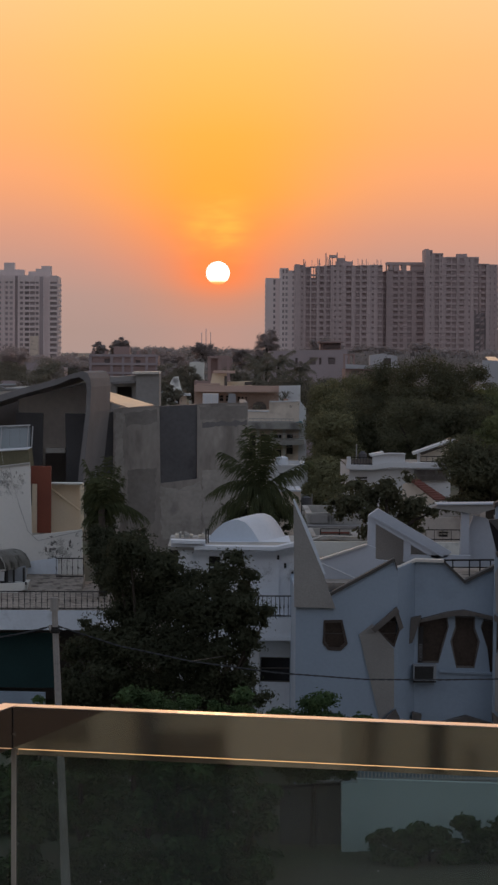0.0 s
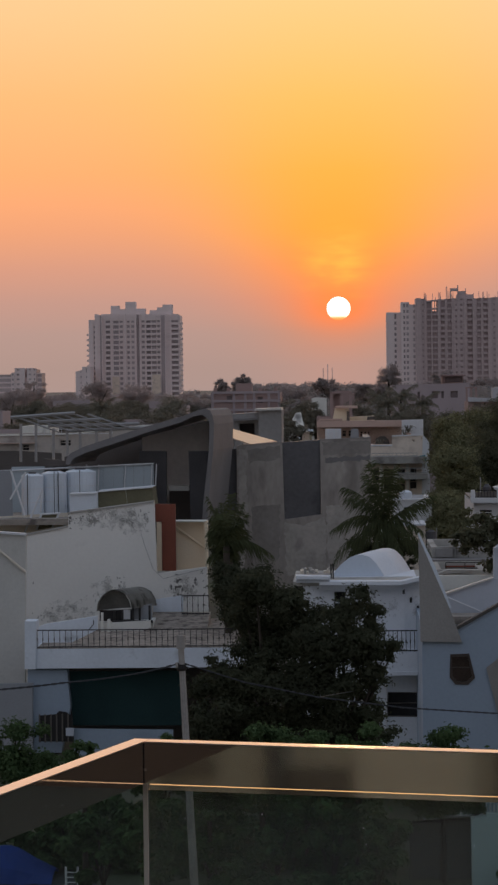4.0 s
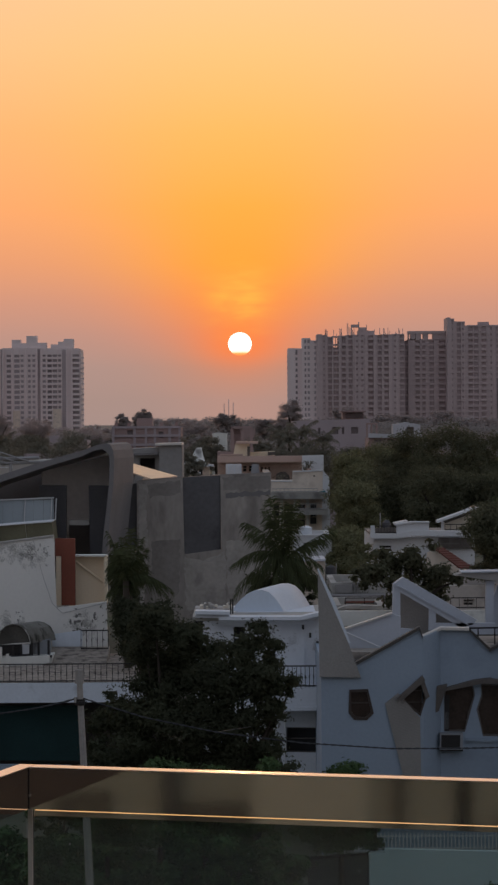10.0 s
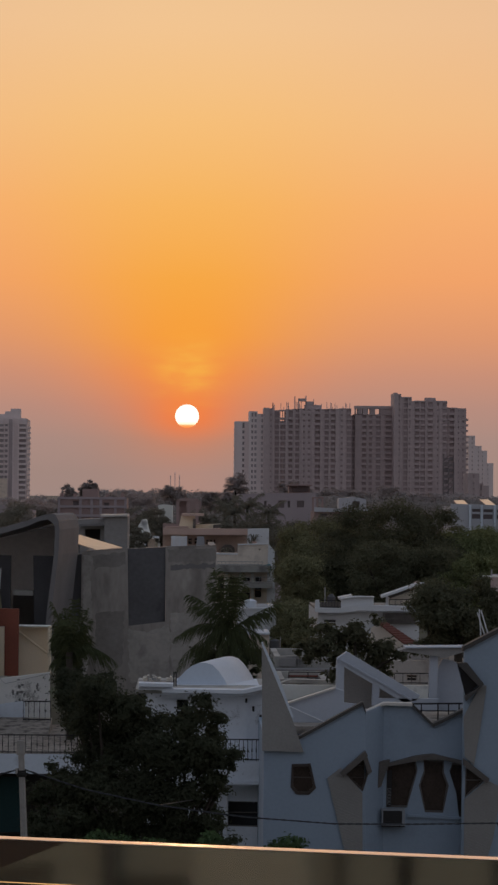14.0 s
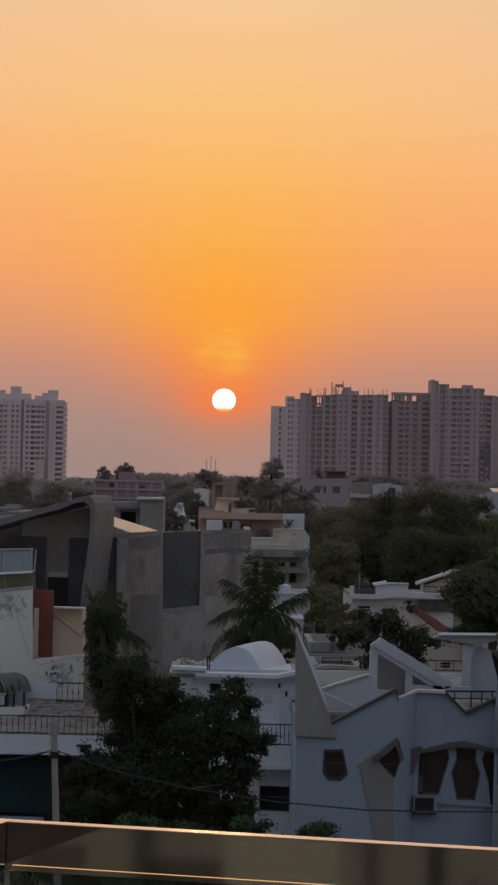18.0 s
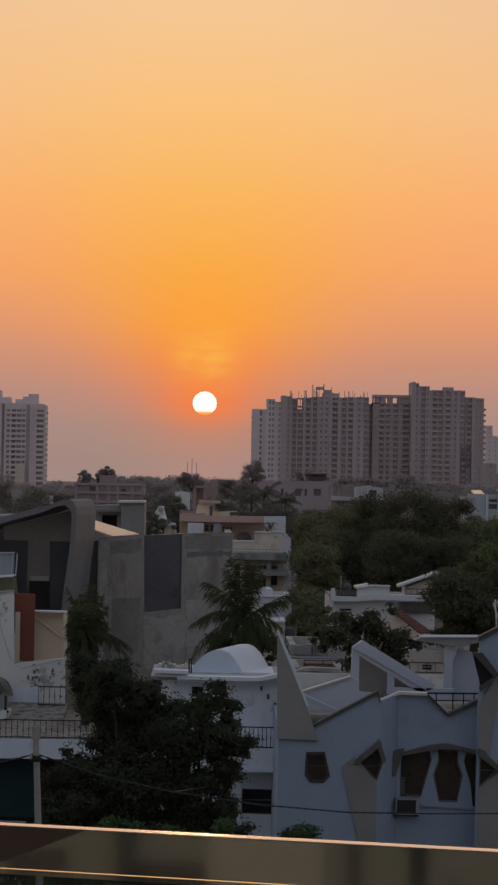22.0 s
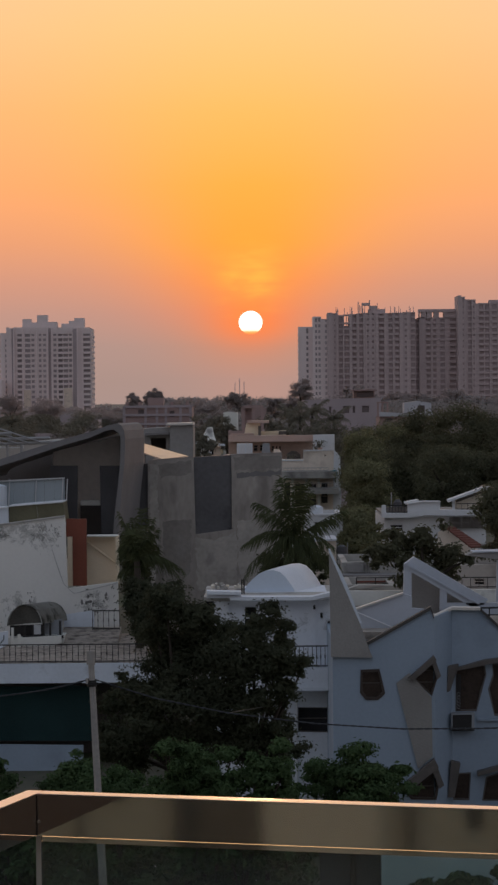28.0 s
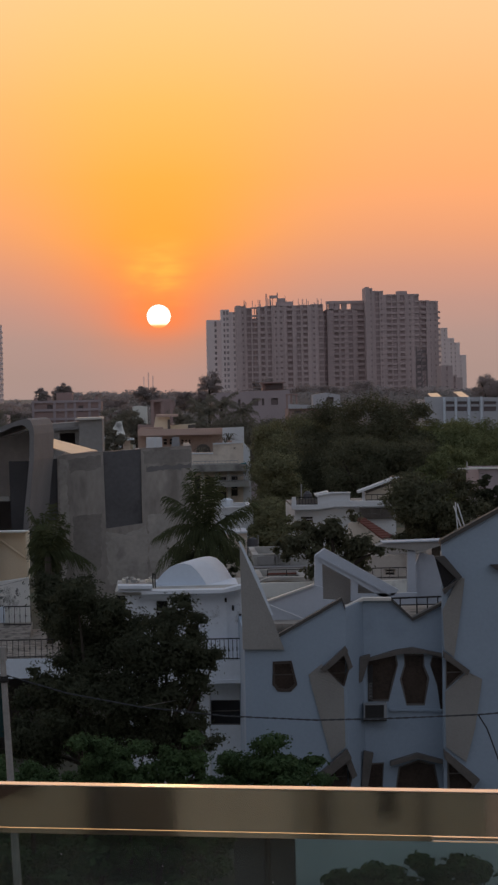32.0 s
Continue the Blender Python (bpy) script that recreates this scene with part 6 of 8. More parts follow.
    b2 = slab_house("cream_house", "cream house with a balcony and a dish aerial on its roof", [(1.86, 9.79), (3.42, 9.78), (3.43, 10.47), (5.68, 10.54)], 195, 6, CREAM_SOFT,
                    [[(2.02, 8.27), (2.47, 8.27), (2.46, 6.42), (2.01, 6.42)], [(2.8, 8.18), (3.5, 8.18), (3.48, 6.41), (2.79, 6.42)], [(3.78, 8.18), (4.36, 8.17), (4.35, 6.41), (3.77, 6.41)], [(4.68, 8.25), (5.18, 8.25), (5.17, 6.61), (4.67, 6.61)], [(4.86, 10.26), (5.11, 10.26), (5.11, 10.05), (4.86, 10.06)]], cap=WHITE)
    part("corner_column", prism([(5.63, 10.59), (6.08, 10.05), (6.14, 6), (5.53, 6)], 194.6, 194.95), WHITE, b2)
    part("window_awning", prism([(5.32, 9.05), (5.77, 9.13), (5.85, 8.68), (5.4, 8.6)], 193.8, 194.2), TEAL, b2, "teal window awning")
    for px_ in (2.62, 3.61, 4.51):
        part("pilaster", box(px_ - 0.1, px_ + 0.1, 194.6, 194.95, 2, 8.44), WHITE_OLD, b2)
    railing(b2, 1.93, 5.18, 193.55, 9.04 + 0.003, 9.29, 0.3, knob=False, material=PIPE)
    railing(b2, 3.46, 5.91, 193.55, 7.82 + 0.003, 8.19, 0.3, knob=False, material=PIPE)
    for k, px_ in enumerate((3.86, 4.51, 4.84)):
        part("arch_hood", prism([(px_ + 0.45 * math.cos(math.pi * q / 6), 8.52 + 0.38 * math.sin(math.pi * q / 6)) for q in range(7)], 194.5, 194.9), BROWN, b2)
    tb = thing("roof_tank", (3.37, 151, 7.71), "round pale blue roof tank with a ribbed lid", "water tank")
    tx, tz = 3.37, 7.71
    part("body", rod([(tx, 151, tz - 0.2), (tx, 151, tz + 0.42)], 0.36, sides=18), TANKBLUE, tb)
    part("lid", rod([(tx, 151, tz + 0.423), (tx, 151, tz + 0.52)], 0.36, r1=0.16, sides=18), TANKBLUE, tb)
    part("balcony", box(1.84, 5.76, 193.6, 194.95, 8.54, 9.03), PLASTER_LIGHT, b2)
    part("balcony", box(3.47, 5.92, 193.6, 194.95, 7.4, 7.8), PLASTER_LIGHT, b2)
    dsh = thing("dish_aerial", (3.23, 195.6, 8.98), "dark dish aerial on a pole", "dish aerial")
    o = bmesh.new()
    bmesh.ops.create_uvsphere(o, u_segments=14, v_segments=8, radius=0.22, matrix=Matrix.Translation((3.23, 195.6, 9.6)) @ Matrix.Diagonal((1, 0.4, 1, 1)))
    part("dish", o, SLATE, dsh)
    part("mast", rod([(3.23, 195.65, 8.98), (3.23, 195.65, 9.6)], 0.03), SLATE, dsh)
    part("arm", rod([(2.36, 195.6, 9.61), (4.54, 195.6, 9.59)], 0.02), SLATE, dsh)
    tk = thing("roof_tank", (-0.9, 200, 10.03), "square pale water tank on a roof", "water tank")
    part("body", prism([(-1.44, 11), (-0.27, 10.99), (-0.27, 9.99), (-1.45, 9.99)], 199, 200.4), WHITEPIPE, tk)
    for k in range(3):
        x = -1.27 + 0.45 * k
        part("rib", box(x, x + 0.05, 198.95, 198.99, 10.05, 10.97), TANKBLUE, tk)
    slab_house("tank_house", "low cream house roof carrying a pale water tank", [(-2.27, 10.16), (0.23, 10.15)], 198, 5, CREAM_PINK, [])
    pl = thing("roof_plants", (4.69, 202, 9.75), "small potted palms on a roof terrace", "plants")
    for k, (px_, pz) in enumerate(((4.54, 10.5), (4.79, 10.8), (2.66, 9.75), (2.96, 9.41))):
        b = bmesh.new()
        for q in range(9):
            aa = 2 * math.pi * q / 9 + k
            rod([(px_, 202.5, pz - 0.2), (px_ + 0.3 * math.cos(aa), 202.5 + 0.25 * math.sin(aa), pz + 0.35), (px_ + 0.65 * math.cos(aa), 202.5 + 0.5 * math.sin(aa), pz + 0.15)], 0.05, b, 4, 0.01)
        part("fronds", b, LEAF_FAR, pl)
        part("pot", rod([(px_, 202.5, pz - 0.6), (px_, 202.5, pz - 0.2)], 0.14, r1=0.2, sides=10), PINK, pl)
    # white stepped house
    h = slab_house("stepped_house", "small stained white house with a stepped roofline", [(-4.5, 11.75), (-4.26, 11.83), (-4.02, 11.59), (-3.74, 11.78), (-3.58, 12.06), (-3.45, 12.3), (-3.09, 12.34), (-2.98, 11.78), (-2.82, 11.26), (-2.71, 11.02)], 190, 8, WHITE_OLD, [])
    part("ledge", prism([(-4.51, 11.33), (-2.21, 11.13), (-2.21, 10.99), (-4.51, 11.13)], 188.8, 189.9), LIMEWASH, h)
    part("ledge", prism([(-4.52, 10.61), (-3.13, 10.6), (-3.13, 10.48), (-4.52, 10.49)], 188.8, 189.9), LIMEWASH, h)
    part("porch_wall", prism([(-3.33, 10.99), (-2.5, 10.94), (-2.5, 10.31), (-3.34, 10.31)], 189.4, 189.8), CREAM_PINK, h)
    part("pane", prism([(-3.26, 10.79), (-3.02, 10.79), (-3.02, 10.39), (-3.26, 10.39)], 189.3, 189.38), DARKGLASS, h)
    part("parapet_stain", prism(ragged([(-4.42, 11.55), (-3.82, 11.55), (-3.41, 12.18), (-3.17, 12.18), (-3.14, 11.62), (-3.82, 11.43), (-4.34, 11.39)], 0.08, 3), 189.95, 189.96), MOULD_FILM, h, "grey mould on the paint")
    # white gable behind the palm
    slab_house("white_gable_house", "white house end wall beside the palm", [(2.68, 7.69), (4.82, 7.74)], 150, 8, WHITE, [[(3.18, 7.37), (3.56, 7.37), (3.56, 7.05), (3.18, 7.06)]], cap=WHITE)
    h = slab_house("low_house", "low weathered house with a panelled grey parapet", [(3.6, 7.22), (4.41, 7.24), (6.19, 7.22)], 114, 6, PLASTER_LIGHT, [])
    part("parapet_panel", prism([(3.78, 7.15), (4.5, 7.15), (4.5, 6.8), (3.78, 6.81)], 113.9, 113.99), CONCRETE_REAR, h, "grey inset parapet panel")
    for px_ in (4.62, 4.72, 4.81, 4.91, 5, 5.1):
        part("baluster", box(px_ - 0.03, px_ + 0.03, 113.85, 113.99, 6.77, 7.15), PLASTER_LIGHT, h)
    part("eave", prism([(3.54, 6.76), (6.1, 6.76), (6.1, 6.66), (3.54, 6.66)], 112.6, 113.9), CONCRETE_SHELL, h)
    l = slab_house("low_house", "low white terrace house with an iron railing", [(3.51, 6.8), (4.31, 6.83), (5.47, 6.79)], 106, 5, PLASTER_LIGHT, [])
    part("terrace_wall", prism([(4.02, 6.85), (5.57, 6.85), (5.56, 6.53), (4.02, 6.55)], 109.5, 109.7), PLASTER_LIGHT, l)
    part("red_band", prism([(4.01, 6.74), (5.55, 6.74), (5.55, 6.68), (4.01, 6.68)], 109.3, 109.45), RUST, l, "dull red painted band")
    railing(l, 3.99, 5.53, 108, 6.65, 6.96, 0.62, r=0.02, knob=False)
    part("front_wall", prism([(3.54, 6.81), (4.19, 6.86), (5.58, 6.77), (5.56, 5.8), (3.52, 5.83)], 103, 103.3), PLASTER_LIGHT, l, "stained grey terrace wall")
    part("coping", strip_over([(3.36, 6.78), (3.88, 6.97), (5.48, 6.94)], 0.06, 0.05, 102.8, 103.4), PLASTER_LIGHT, l)
    part("stain", prism(ragged([(3.79, 6.68), (4.62, 6.75), (5.05, 6.57), (4.57, 6.36), (3.85, 6.4)], 0.08, 8), 102.94, 102.95), SOOT_FILM, l, "dark damp stain")
    part("brown_floor", prism([(3.46, 6.52), (4.31, 6.59), (4.42, 6.29), (3.46, 6.2)], 101, 101.2), DARK_BROWN, l)
    dry = thing("dry_shrub", (3.74, 101.5, 6.44), "dry bare shrub in a pot on a roof", "plant")
    rnd = random.Random(14)
    for k in range(14):
        a, ll = rnd.uniform(-1.2, 1.2), rnd.uniform(0.25, 0.5)
        x, z = 3.74, 6.48
        part("twig", rod([(x, 101.5, z), (x + 0.5 * ll * math.sin(a), 101.5, z + 0.6 * ll), (x + ll * math.sin(a), 101.45, z + ll * (0.7 - 0.3 * abs(a)))], 0.012, sides=4, r1=0.004), BARK, dry)
    part("pot", rod([(x, 101.5, z - 0.2), (x, 101.5, z)], 0.08, r1=0.12, sides=10), CONCRETE_REAR, dry)
    c = thing("roof_cabin", (3.26, 128, 0), "small cream roof cabin beside the palm", "cabin")
    part("wall", prism([(2.75, 0), (2.76, 7.4), (3.78, 7.43), (3.77, 0)], 128, 131), CREAM_SOFT, c)
    part("roof_edge", strip_over([(2.7, 7.43), (3.8, 7.47)], 0.03, 0.06, 127.8, 131.2), LIMEWASH, c)
    t = thing("roof_tank", (4.01, 127, 6), "dark blue-black roof tank by a thin pole", "water tank")
    part("body", rod([(4.01, 127, 0), (4.01, 127, 7.19)], 0.25, sides=16), SLATE, t)
    part("lid", rod([(4.01, 127, 7.19), (4.01, 127, 7.27)], 0.22, r1=0.1, sides=12), SLATE, t)
    part("pole", rod([(4.28, 127, 0), (4.28, 127, 7.37)], 0.02), PIPE, t)
    r = slab_house("low_house", "low brown-shaded terrace house behind the canopy", [(8.32, 7.19), (11.63, 7.23)], 112, 6, CREAM_DULL, [[(9.02, 6.63), (9.54, 6.62), (9.53, 6.33), (9.01, 6.35)]])
    railing(r, 8.08, 9.43, 106, 6.64, 7.07, 0.3, knob=False)
    # pink house among trees at the edge
    ph = slab_house("pink_house", "pale pinkish lavender house wall among trees", [(16.92, 9.76), (18.02, 9.75), (20.35, 9.73)], 145, 6, LAVENDER, [])
    part("parapet_cap", strip_over([(15.79, 9.75), (16.86, 9.77), (20.33, 9.74)], 0.02, 0.06, 144.8, 145.4), WHITE_OLD, ph)
    part("vent_pipe", rod([(16.3, 145.2, 9.63), (16.3, 145.2, 10.15)], 0.04), PIPE, ph)
    # steel pergola on a roof
    st = slab_house("low_roof_house", "flat-roofed pinkish white house under a steel roof frame", [(-23.39, 11.31), (-19.2, 11.33), (-16.75, 11.37), (-12.56, 11.81), (-10.82, 11.87)], 165, 10, CREAM_DULL, [[(-19.9, 10.78), (-19.41, 10.77), (-19.41, 10.36), (-19.91, 10.37)], [(-17.59, 11.02), (-16.83, 11.03), (-16.83, 10.64), (-17.6, 10.65)]], cap=WHITE_OLD)
    railing(st, -19.14, -14.27, 164.6, 11.35, 11.69, 0.35, knob=False, material=WHITEPIPE)
    part("storey_band", box(-23.33, -18.94, 164.6, 164.95, 10.83, 10.88), PINK, st)
    part("dark_wall", prism([(-22.41, 10.52), (-19.4, 10.55), (-16.73, 10.36), (-16.74, 9.36), (-22.43, 9.42)], 158, 158.3), DARK_BROWN, st)
    fr = thing("steel_roof_frame", (-15.56, 150, 10.7), "grey steel pipe frame on posts over a roof", "frame")
    for a, b, r in (((-18.46, 12.6), (-14.9, 12.81), 0.1), ((-16.97, 12.34), (-13.49, 12.45), 0.1), ((-16.38, 12.11), (-11.35, 12.18), 0.09), ((-15.43, 11.83), (-10.89, 11.96), 0.09)):
        part("beam", rod([(a[0], 148, a[1]), (b[0], 148, b[1])], r, sides=6), PIPE, fr)
    for k in range(7):
        xa = -18.15 + k * 0.66
        part("rafter", rod([(xa, 148, 12.62 + 0.02 * k), (xa + 2.4, 147.9, 11.75 + 0.03 * k)], 0.045, sides=6), PIPE, fr)
    for a, b in (((-17.9, 12.24), (-17.92, 10.74)), ((-17.06, 12.23), (-17.08, 10.73)), ((-16.09, 11.97), (-16.11, 10.72)), ((-15.34, 11.74), (-15.35, 10.71)), ((-14.62, 11.77), (-14.63, 10.89)), ((-13.71, 11.82), (-13.72, 11.01)), ((-12.93, 11.87), (-12.94, 11.19))):
        part("post", rod([(a[0], 148, a[1]), (b[0], 148, b[1] - 0.6)], 0.085, sides=6), PIPE, fr)


mid_houses()


# ---- the far towers ----
def tower(name, label, d, bays, paint, dark, floor=3.1, edge=(), first=7.0, plain=0):
    """A high-rise front built bay by bay. bays: (x0, x1, top, kind, set-back); edge: (x0, x1, top) stacks of small side balconies.
    plain: how many of the top storeys have no openings."""
    t = thing(name, ((bays[0][0] + bays[-1][1]) / 2, d, 0), label, "tower block")
    shared = {}

    def piece(kind, x0, x1, y0, y1, z0, z1):
        if kind not in shared:
            ob = shared[kind] = part(kind, box(-0.5, 0.5, 0, 1, 0, 1), paint, t)
        else:
            ob = shared[kind].copy()
            scene.collection.objects.link(ob)
        ob.location, ob.scale = ((x0 + x1) / 2, y0, z0), (x1 - x0, y1 - y0, z1 - z0)

    for x0, x1, top, kind, back in bays:
        y = d + back
        if kind == "wall":
            part("wall", box(x0, x1, y, d + 25, 0, top), paint, t)
            continue
        if kind == "shaft":
            part("shaft", box(x0, x1, y, d + 25, 0, top), dark, t, "dark recessed shaft")
            continue
        if kind != "open":
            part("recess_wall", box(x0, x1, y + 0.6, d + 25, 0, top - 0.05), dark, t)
        sill, pier, out = {"window": (1.45, 0.2, 0.0), "niche": (1.95, 0.30, 0.0), "balcony": (1.25, 0.14, 0.6), "loggia": (1.05, 0.2, 0.0), "open": (1.0, 0.16, 0.0)}[kind]
        w = (x1 - x0) * pier
        if kind == "niche" or kind == "window":
            for a, b in ((x0, x0 + w), (x1 - w, x1)):
                part("pier", box(a, b, y, y + 0.59, 0, top - 0.02), paint, t)
        elif kind == "open":
            # the two top storeys are bare frame; below them a slit is left open in the back wall
            for a, b in ((0.0, 0.44), (0.52, 1.0)):
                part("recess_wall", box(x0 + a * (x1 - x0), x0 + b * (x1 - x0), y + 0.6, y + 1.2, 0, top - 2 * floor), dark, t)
            part("pier", box(x0 + 0.45 * (x1 - x0) - 0.2, x0 + 0.45 * (x1 - x0) + 0.2, y + 1.3, y + 1.9, 0, top - 0.02), paint, t)
        else:
            part("pier", box(x0, x0 + w, y, y + 0.59, 0, top - 0.02), paint, t)
        solid = top - plain * floor
        z = first
        while z + floor < solid + 0.6:
            piece("balcony" if out else "spandrel", x0 + (0 if kind != "balcony" else 0.15), x1, y - out + 0.07, y + (0.58 if kind != "open" else 4.0), z, min(z + sill, top - 0.03))
            z += floor
        piece("spandrel", x0, x1, y - 0.05, y + (0.58 if kind != "open" else 4.0), max(z - 0.4, top - 0.8 - plain * floor), top)
    for x0, x1, top in edge:
        z = first
        while z + floor < top:
            piece("balcony", x0, x1, d + 3, d + 5, z + 0.1, z + 1.25)
            z += floor
    return t


def towers():
    d = 1525
    ap = tower("apartment_tower", "haze-tinted high-rise apartment block with stacked balconies and windows", d,
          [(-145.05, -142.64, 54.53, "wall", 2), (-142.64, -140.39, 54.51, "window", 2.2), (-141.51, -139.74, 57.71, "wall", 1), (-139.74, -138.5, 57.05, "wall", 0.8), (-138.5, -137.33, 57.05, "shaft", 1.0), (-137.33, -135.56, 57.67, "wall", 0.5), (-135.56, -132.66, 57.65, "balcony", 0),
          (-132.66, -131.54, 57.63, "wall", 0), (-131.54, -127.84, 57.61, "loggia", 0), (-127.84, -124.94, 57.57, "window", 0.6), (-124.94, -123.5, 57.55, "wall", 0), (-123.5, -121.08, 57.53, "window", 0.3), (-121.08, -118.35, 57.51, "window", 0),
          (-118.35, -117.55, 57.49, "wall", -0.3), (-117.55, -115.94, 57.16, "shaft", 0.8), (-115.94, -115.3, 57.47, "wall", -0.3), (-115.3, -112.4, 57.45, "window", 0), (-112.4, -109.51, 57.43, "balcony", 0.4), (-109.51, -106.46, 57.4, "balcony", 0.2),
          (-106.46, -103.72, 57.37, "window", 1.0), (-103.72, -101.31, 56.71, "shaft", 1.2), (-101.31, -98.26, 57.32, "wall", 0), (-98.26, -93.92, 57.29, "balcony", 0), (-93.92, -92.96, 56.62, "wall", 1)], TOWER_HAZE, TOWER_WIN,
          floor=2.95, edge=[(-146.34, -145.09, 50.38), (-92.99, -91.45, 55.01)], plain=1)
    for x0, x1, top in ((-132.41, -127.59, 62.42), (-127.59, -124.05, 60.46), (-124.05, -118.26, 64.58), (-118.26, -112.8, 60.68), (-110.23, -106.05, 59.65), (-106.05, -102.84, 61.21), (-102.84, -97.38, 62.77)):
        part("roof_cabin", box(x0, x1, d + 3, d + 12, 56.54, top), TOWER_HAZE, ap)
    ztop = 57.5
    for px_ in (-137.2, -131.96, -124.08, -117.97, -115.56, -101.16, -98.2,):
        part("fin", box(px_ - 0.25, px_ + 0.25, d - 1.2, d + 1, 0, ztop), TOWER_PALE, ap, "pale vertical fin")
    for x0, x1, z0, z1 in ((-132.15, -127.64, 9.18, 22.02), (-108.98, -104.15, 8.98, 23.1)):
        part("cream_band", box(x0, x1, d - 0.35, d - 0.05, z0, z1), CREAM_PINK, ap, "cream painted lower storeys")
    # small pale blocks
    tower("far_block", "apartment block paled in colour for haze", 1500, [(-150.25, -148.03, 25.21, "wall", 1), (-148.03, -146.45, 25.83, "niche", 1), (-146.45, -144.86, 27.71, "wall", 0), (-144.86, -143.28, 27.69, "niche", 0), (-143.28, -142.01, 27.68, "wall", 0)], TOWER_PALE, TOWER_WIN)
    tower("far_block", "apartment blocks paled in colour for haze", 1700, [(-232.82, -211.24, 25.03, "loggia", 0), (-211.24, -209.08, 26.35, "niche", 0), (-209.08, -204.77, 29.19, "niche", 1), (-204.77, -202.61, 29.16, "wall", 1), (-202.61, -201.17, 23.42, "wall", 3), (-201.17, -197.58, 29.12, "niche", 1),
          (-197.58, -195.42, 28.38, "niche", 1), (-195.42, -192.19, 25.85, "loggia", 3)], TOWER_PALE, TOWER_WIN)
    # the unfinished complex
    d = 1480
    tower("pale_tower", "finished end of a high-rise complex, paled for haze", d, [(23.8, 27.69, 55.47, "wall", 4), (27.69, 29.55, 55.42, "window", 4), (29.55, 31.73, 55.39, "wall", 4.3), (31.73, 32.66, 60.96, "wall", 0.5), (32.66, 34.22, 60.94, "window", 0.5), (34.22, 36.24, 60.92, "window", 0),
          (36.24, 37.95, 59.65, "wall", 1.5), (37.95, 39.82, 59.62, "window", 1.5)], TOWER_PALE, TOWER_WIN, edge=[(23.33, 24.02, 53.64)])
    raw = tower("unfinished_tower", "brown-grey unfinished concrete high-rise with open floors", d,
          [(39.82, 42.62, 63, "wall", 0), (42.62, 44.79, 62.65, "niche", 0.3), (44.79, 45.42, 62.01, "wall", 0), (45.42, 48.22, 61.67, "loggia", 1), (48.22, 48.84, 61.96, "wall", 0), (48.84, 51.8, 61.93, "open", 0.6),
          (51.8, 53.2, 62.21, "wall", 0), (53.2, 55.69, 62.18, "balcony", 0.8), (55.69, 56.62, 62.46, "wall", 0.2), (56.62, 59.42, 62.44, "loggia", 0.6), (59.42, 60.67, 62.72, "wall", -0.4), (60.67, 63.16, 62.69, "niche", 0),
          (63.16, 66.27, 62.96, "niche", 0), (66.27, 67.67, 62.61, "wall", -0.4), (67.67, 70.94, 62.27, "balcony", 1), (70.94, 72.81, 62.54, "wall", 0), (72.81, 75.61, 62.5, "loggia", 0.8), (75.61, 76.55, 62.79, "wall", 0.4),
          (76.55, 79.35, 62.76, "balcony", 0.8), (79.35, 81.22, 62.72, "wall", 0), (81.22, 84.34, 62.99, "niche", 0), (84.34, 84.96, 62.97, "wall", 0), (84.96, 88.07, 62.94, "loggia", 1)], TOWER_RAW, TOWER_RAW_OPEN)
    for x0, x1, z0, z1 in ((58.8, 59.27, 61.8, 68.33), (62.85, 63.31, 61.74, 69.82), (58.8, 63.16, 66.74, 68.3),
                           (62.22, 71.57, 62.31, 64.79), (63.16, 67.21, 64.51, 66.68)):
        part("roof_frame", box(x0, x1, d + 2 + 0.05 * (x1 - x0), d + 6 - 0.05 * (x1 - x0), z0, z1), TOWER_RAW, raw)
    rnd = random.Random(5)
    for k in range(40):
        x = 44.48 + rnd.random() * 43.59
        tall = abs(x - 61.91) < 6
        part("rebar", box(x - 0.14, x + 0.14, d + 3, d + 3.3, 61.69, 63.24 + rnd.random() * (6.5 if tall else 3.2)), TOWER_RAW, raw)
    raw2 = tower("unfinished_tower", "brown-grey unfinished concrete high-rise with open top floor", d + 6,
          [(88.43, 90.46, 59.35, "loggia", 1.5), (90.46, 94.06, 60.24, "wall", 0), (94.06, 96.88, 60.2, "balcony", 0.6), (96.88, 97.82, 60.17, "wall", 0), (97.82, 100.01, 60.14, "balcony", 0), (100.01, 101.57, 60.12, "wall", 0.3),
          (101.57, 104.7, 60.08, "loggia", 0.5), (104.7, 106.89, 60.04, "wall", 0), (106.89, 111.28, 59.99, "balcony", 0.4), (111.28, 112.53, 59.95, "wall", 0)], TOWER_RAW, TOWER_RAW_OPEN)
    z0, z1, z2 = 59.98, 63.1, 64.66
    for x0, x1 in ((90.46, 90.93), (91.72, 94.38), (94.69, 97.66), (98.76, 101.57), (104.08, 112.37)):
        part("open_floor_wall", box(x0, x1, d + 6, d + 12, z0 - 0.3, z1), TOWER_RAW, raw2)
    part("top_slab", box(90.31, 112.53, d + 5.5, d + 14, z1 + 0.01, z2), TOWER_RAW, raw2)
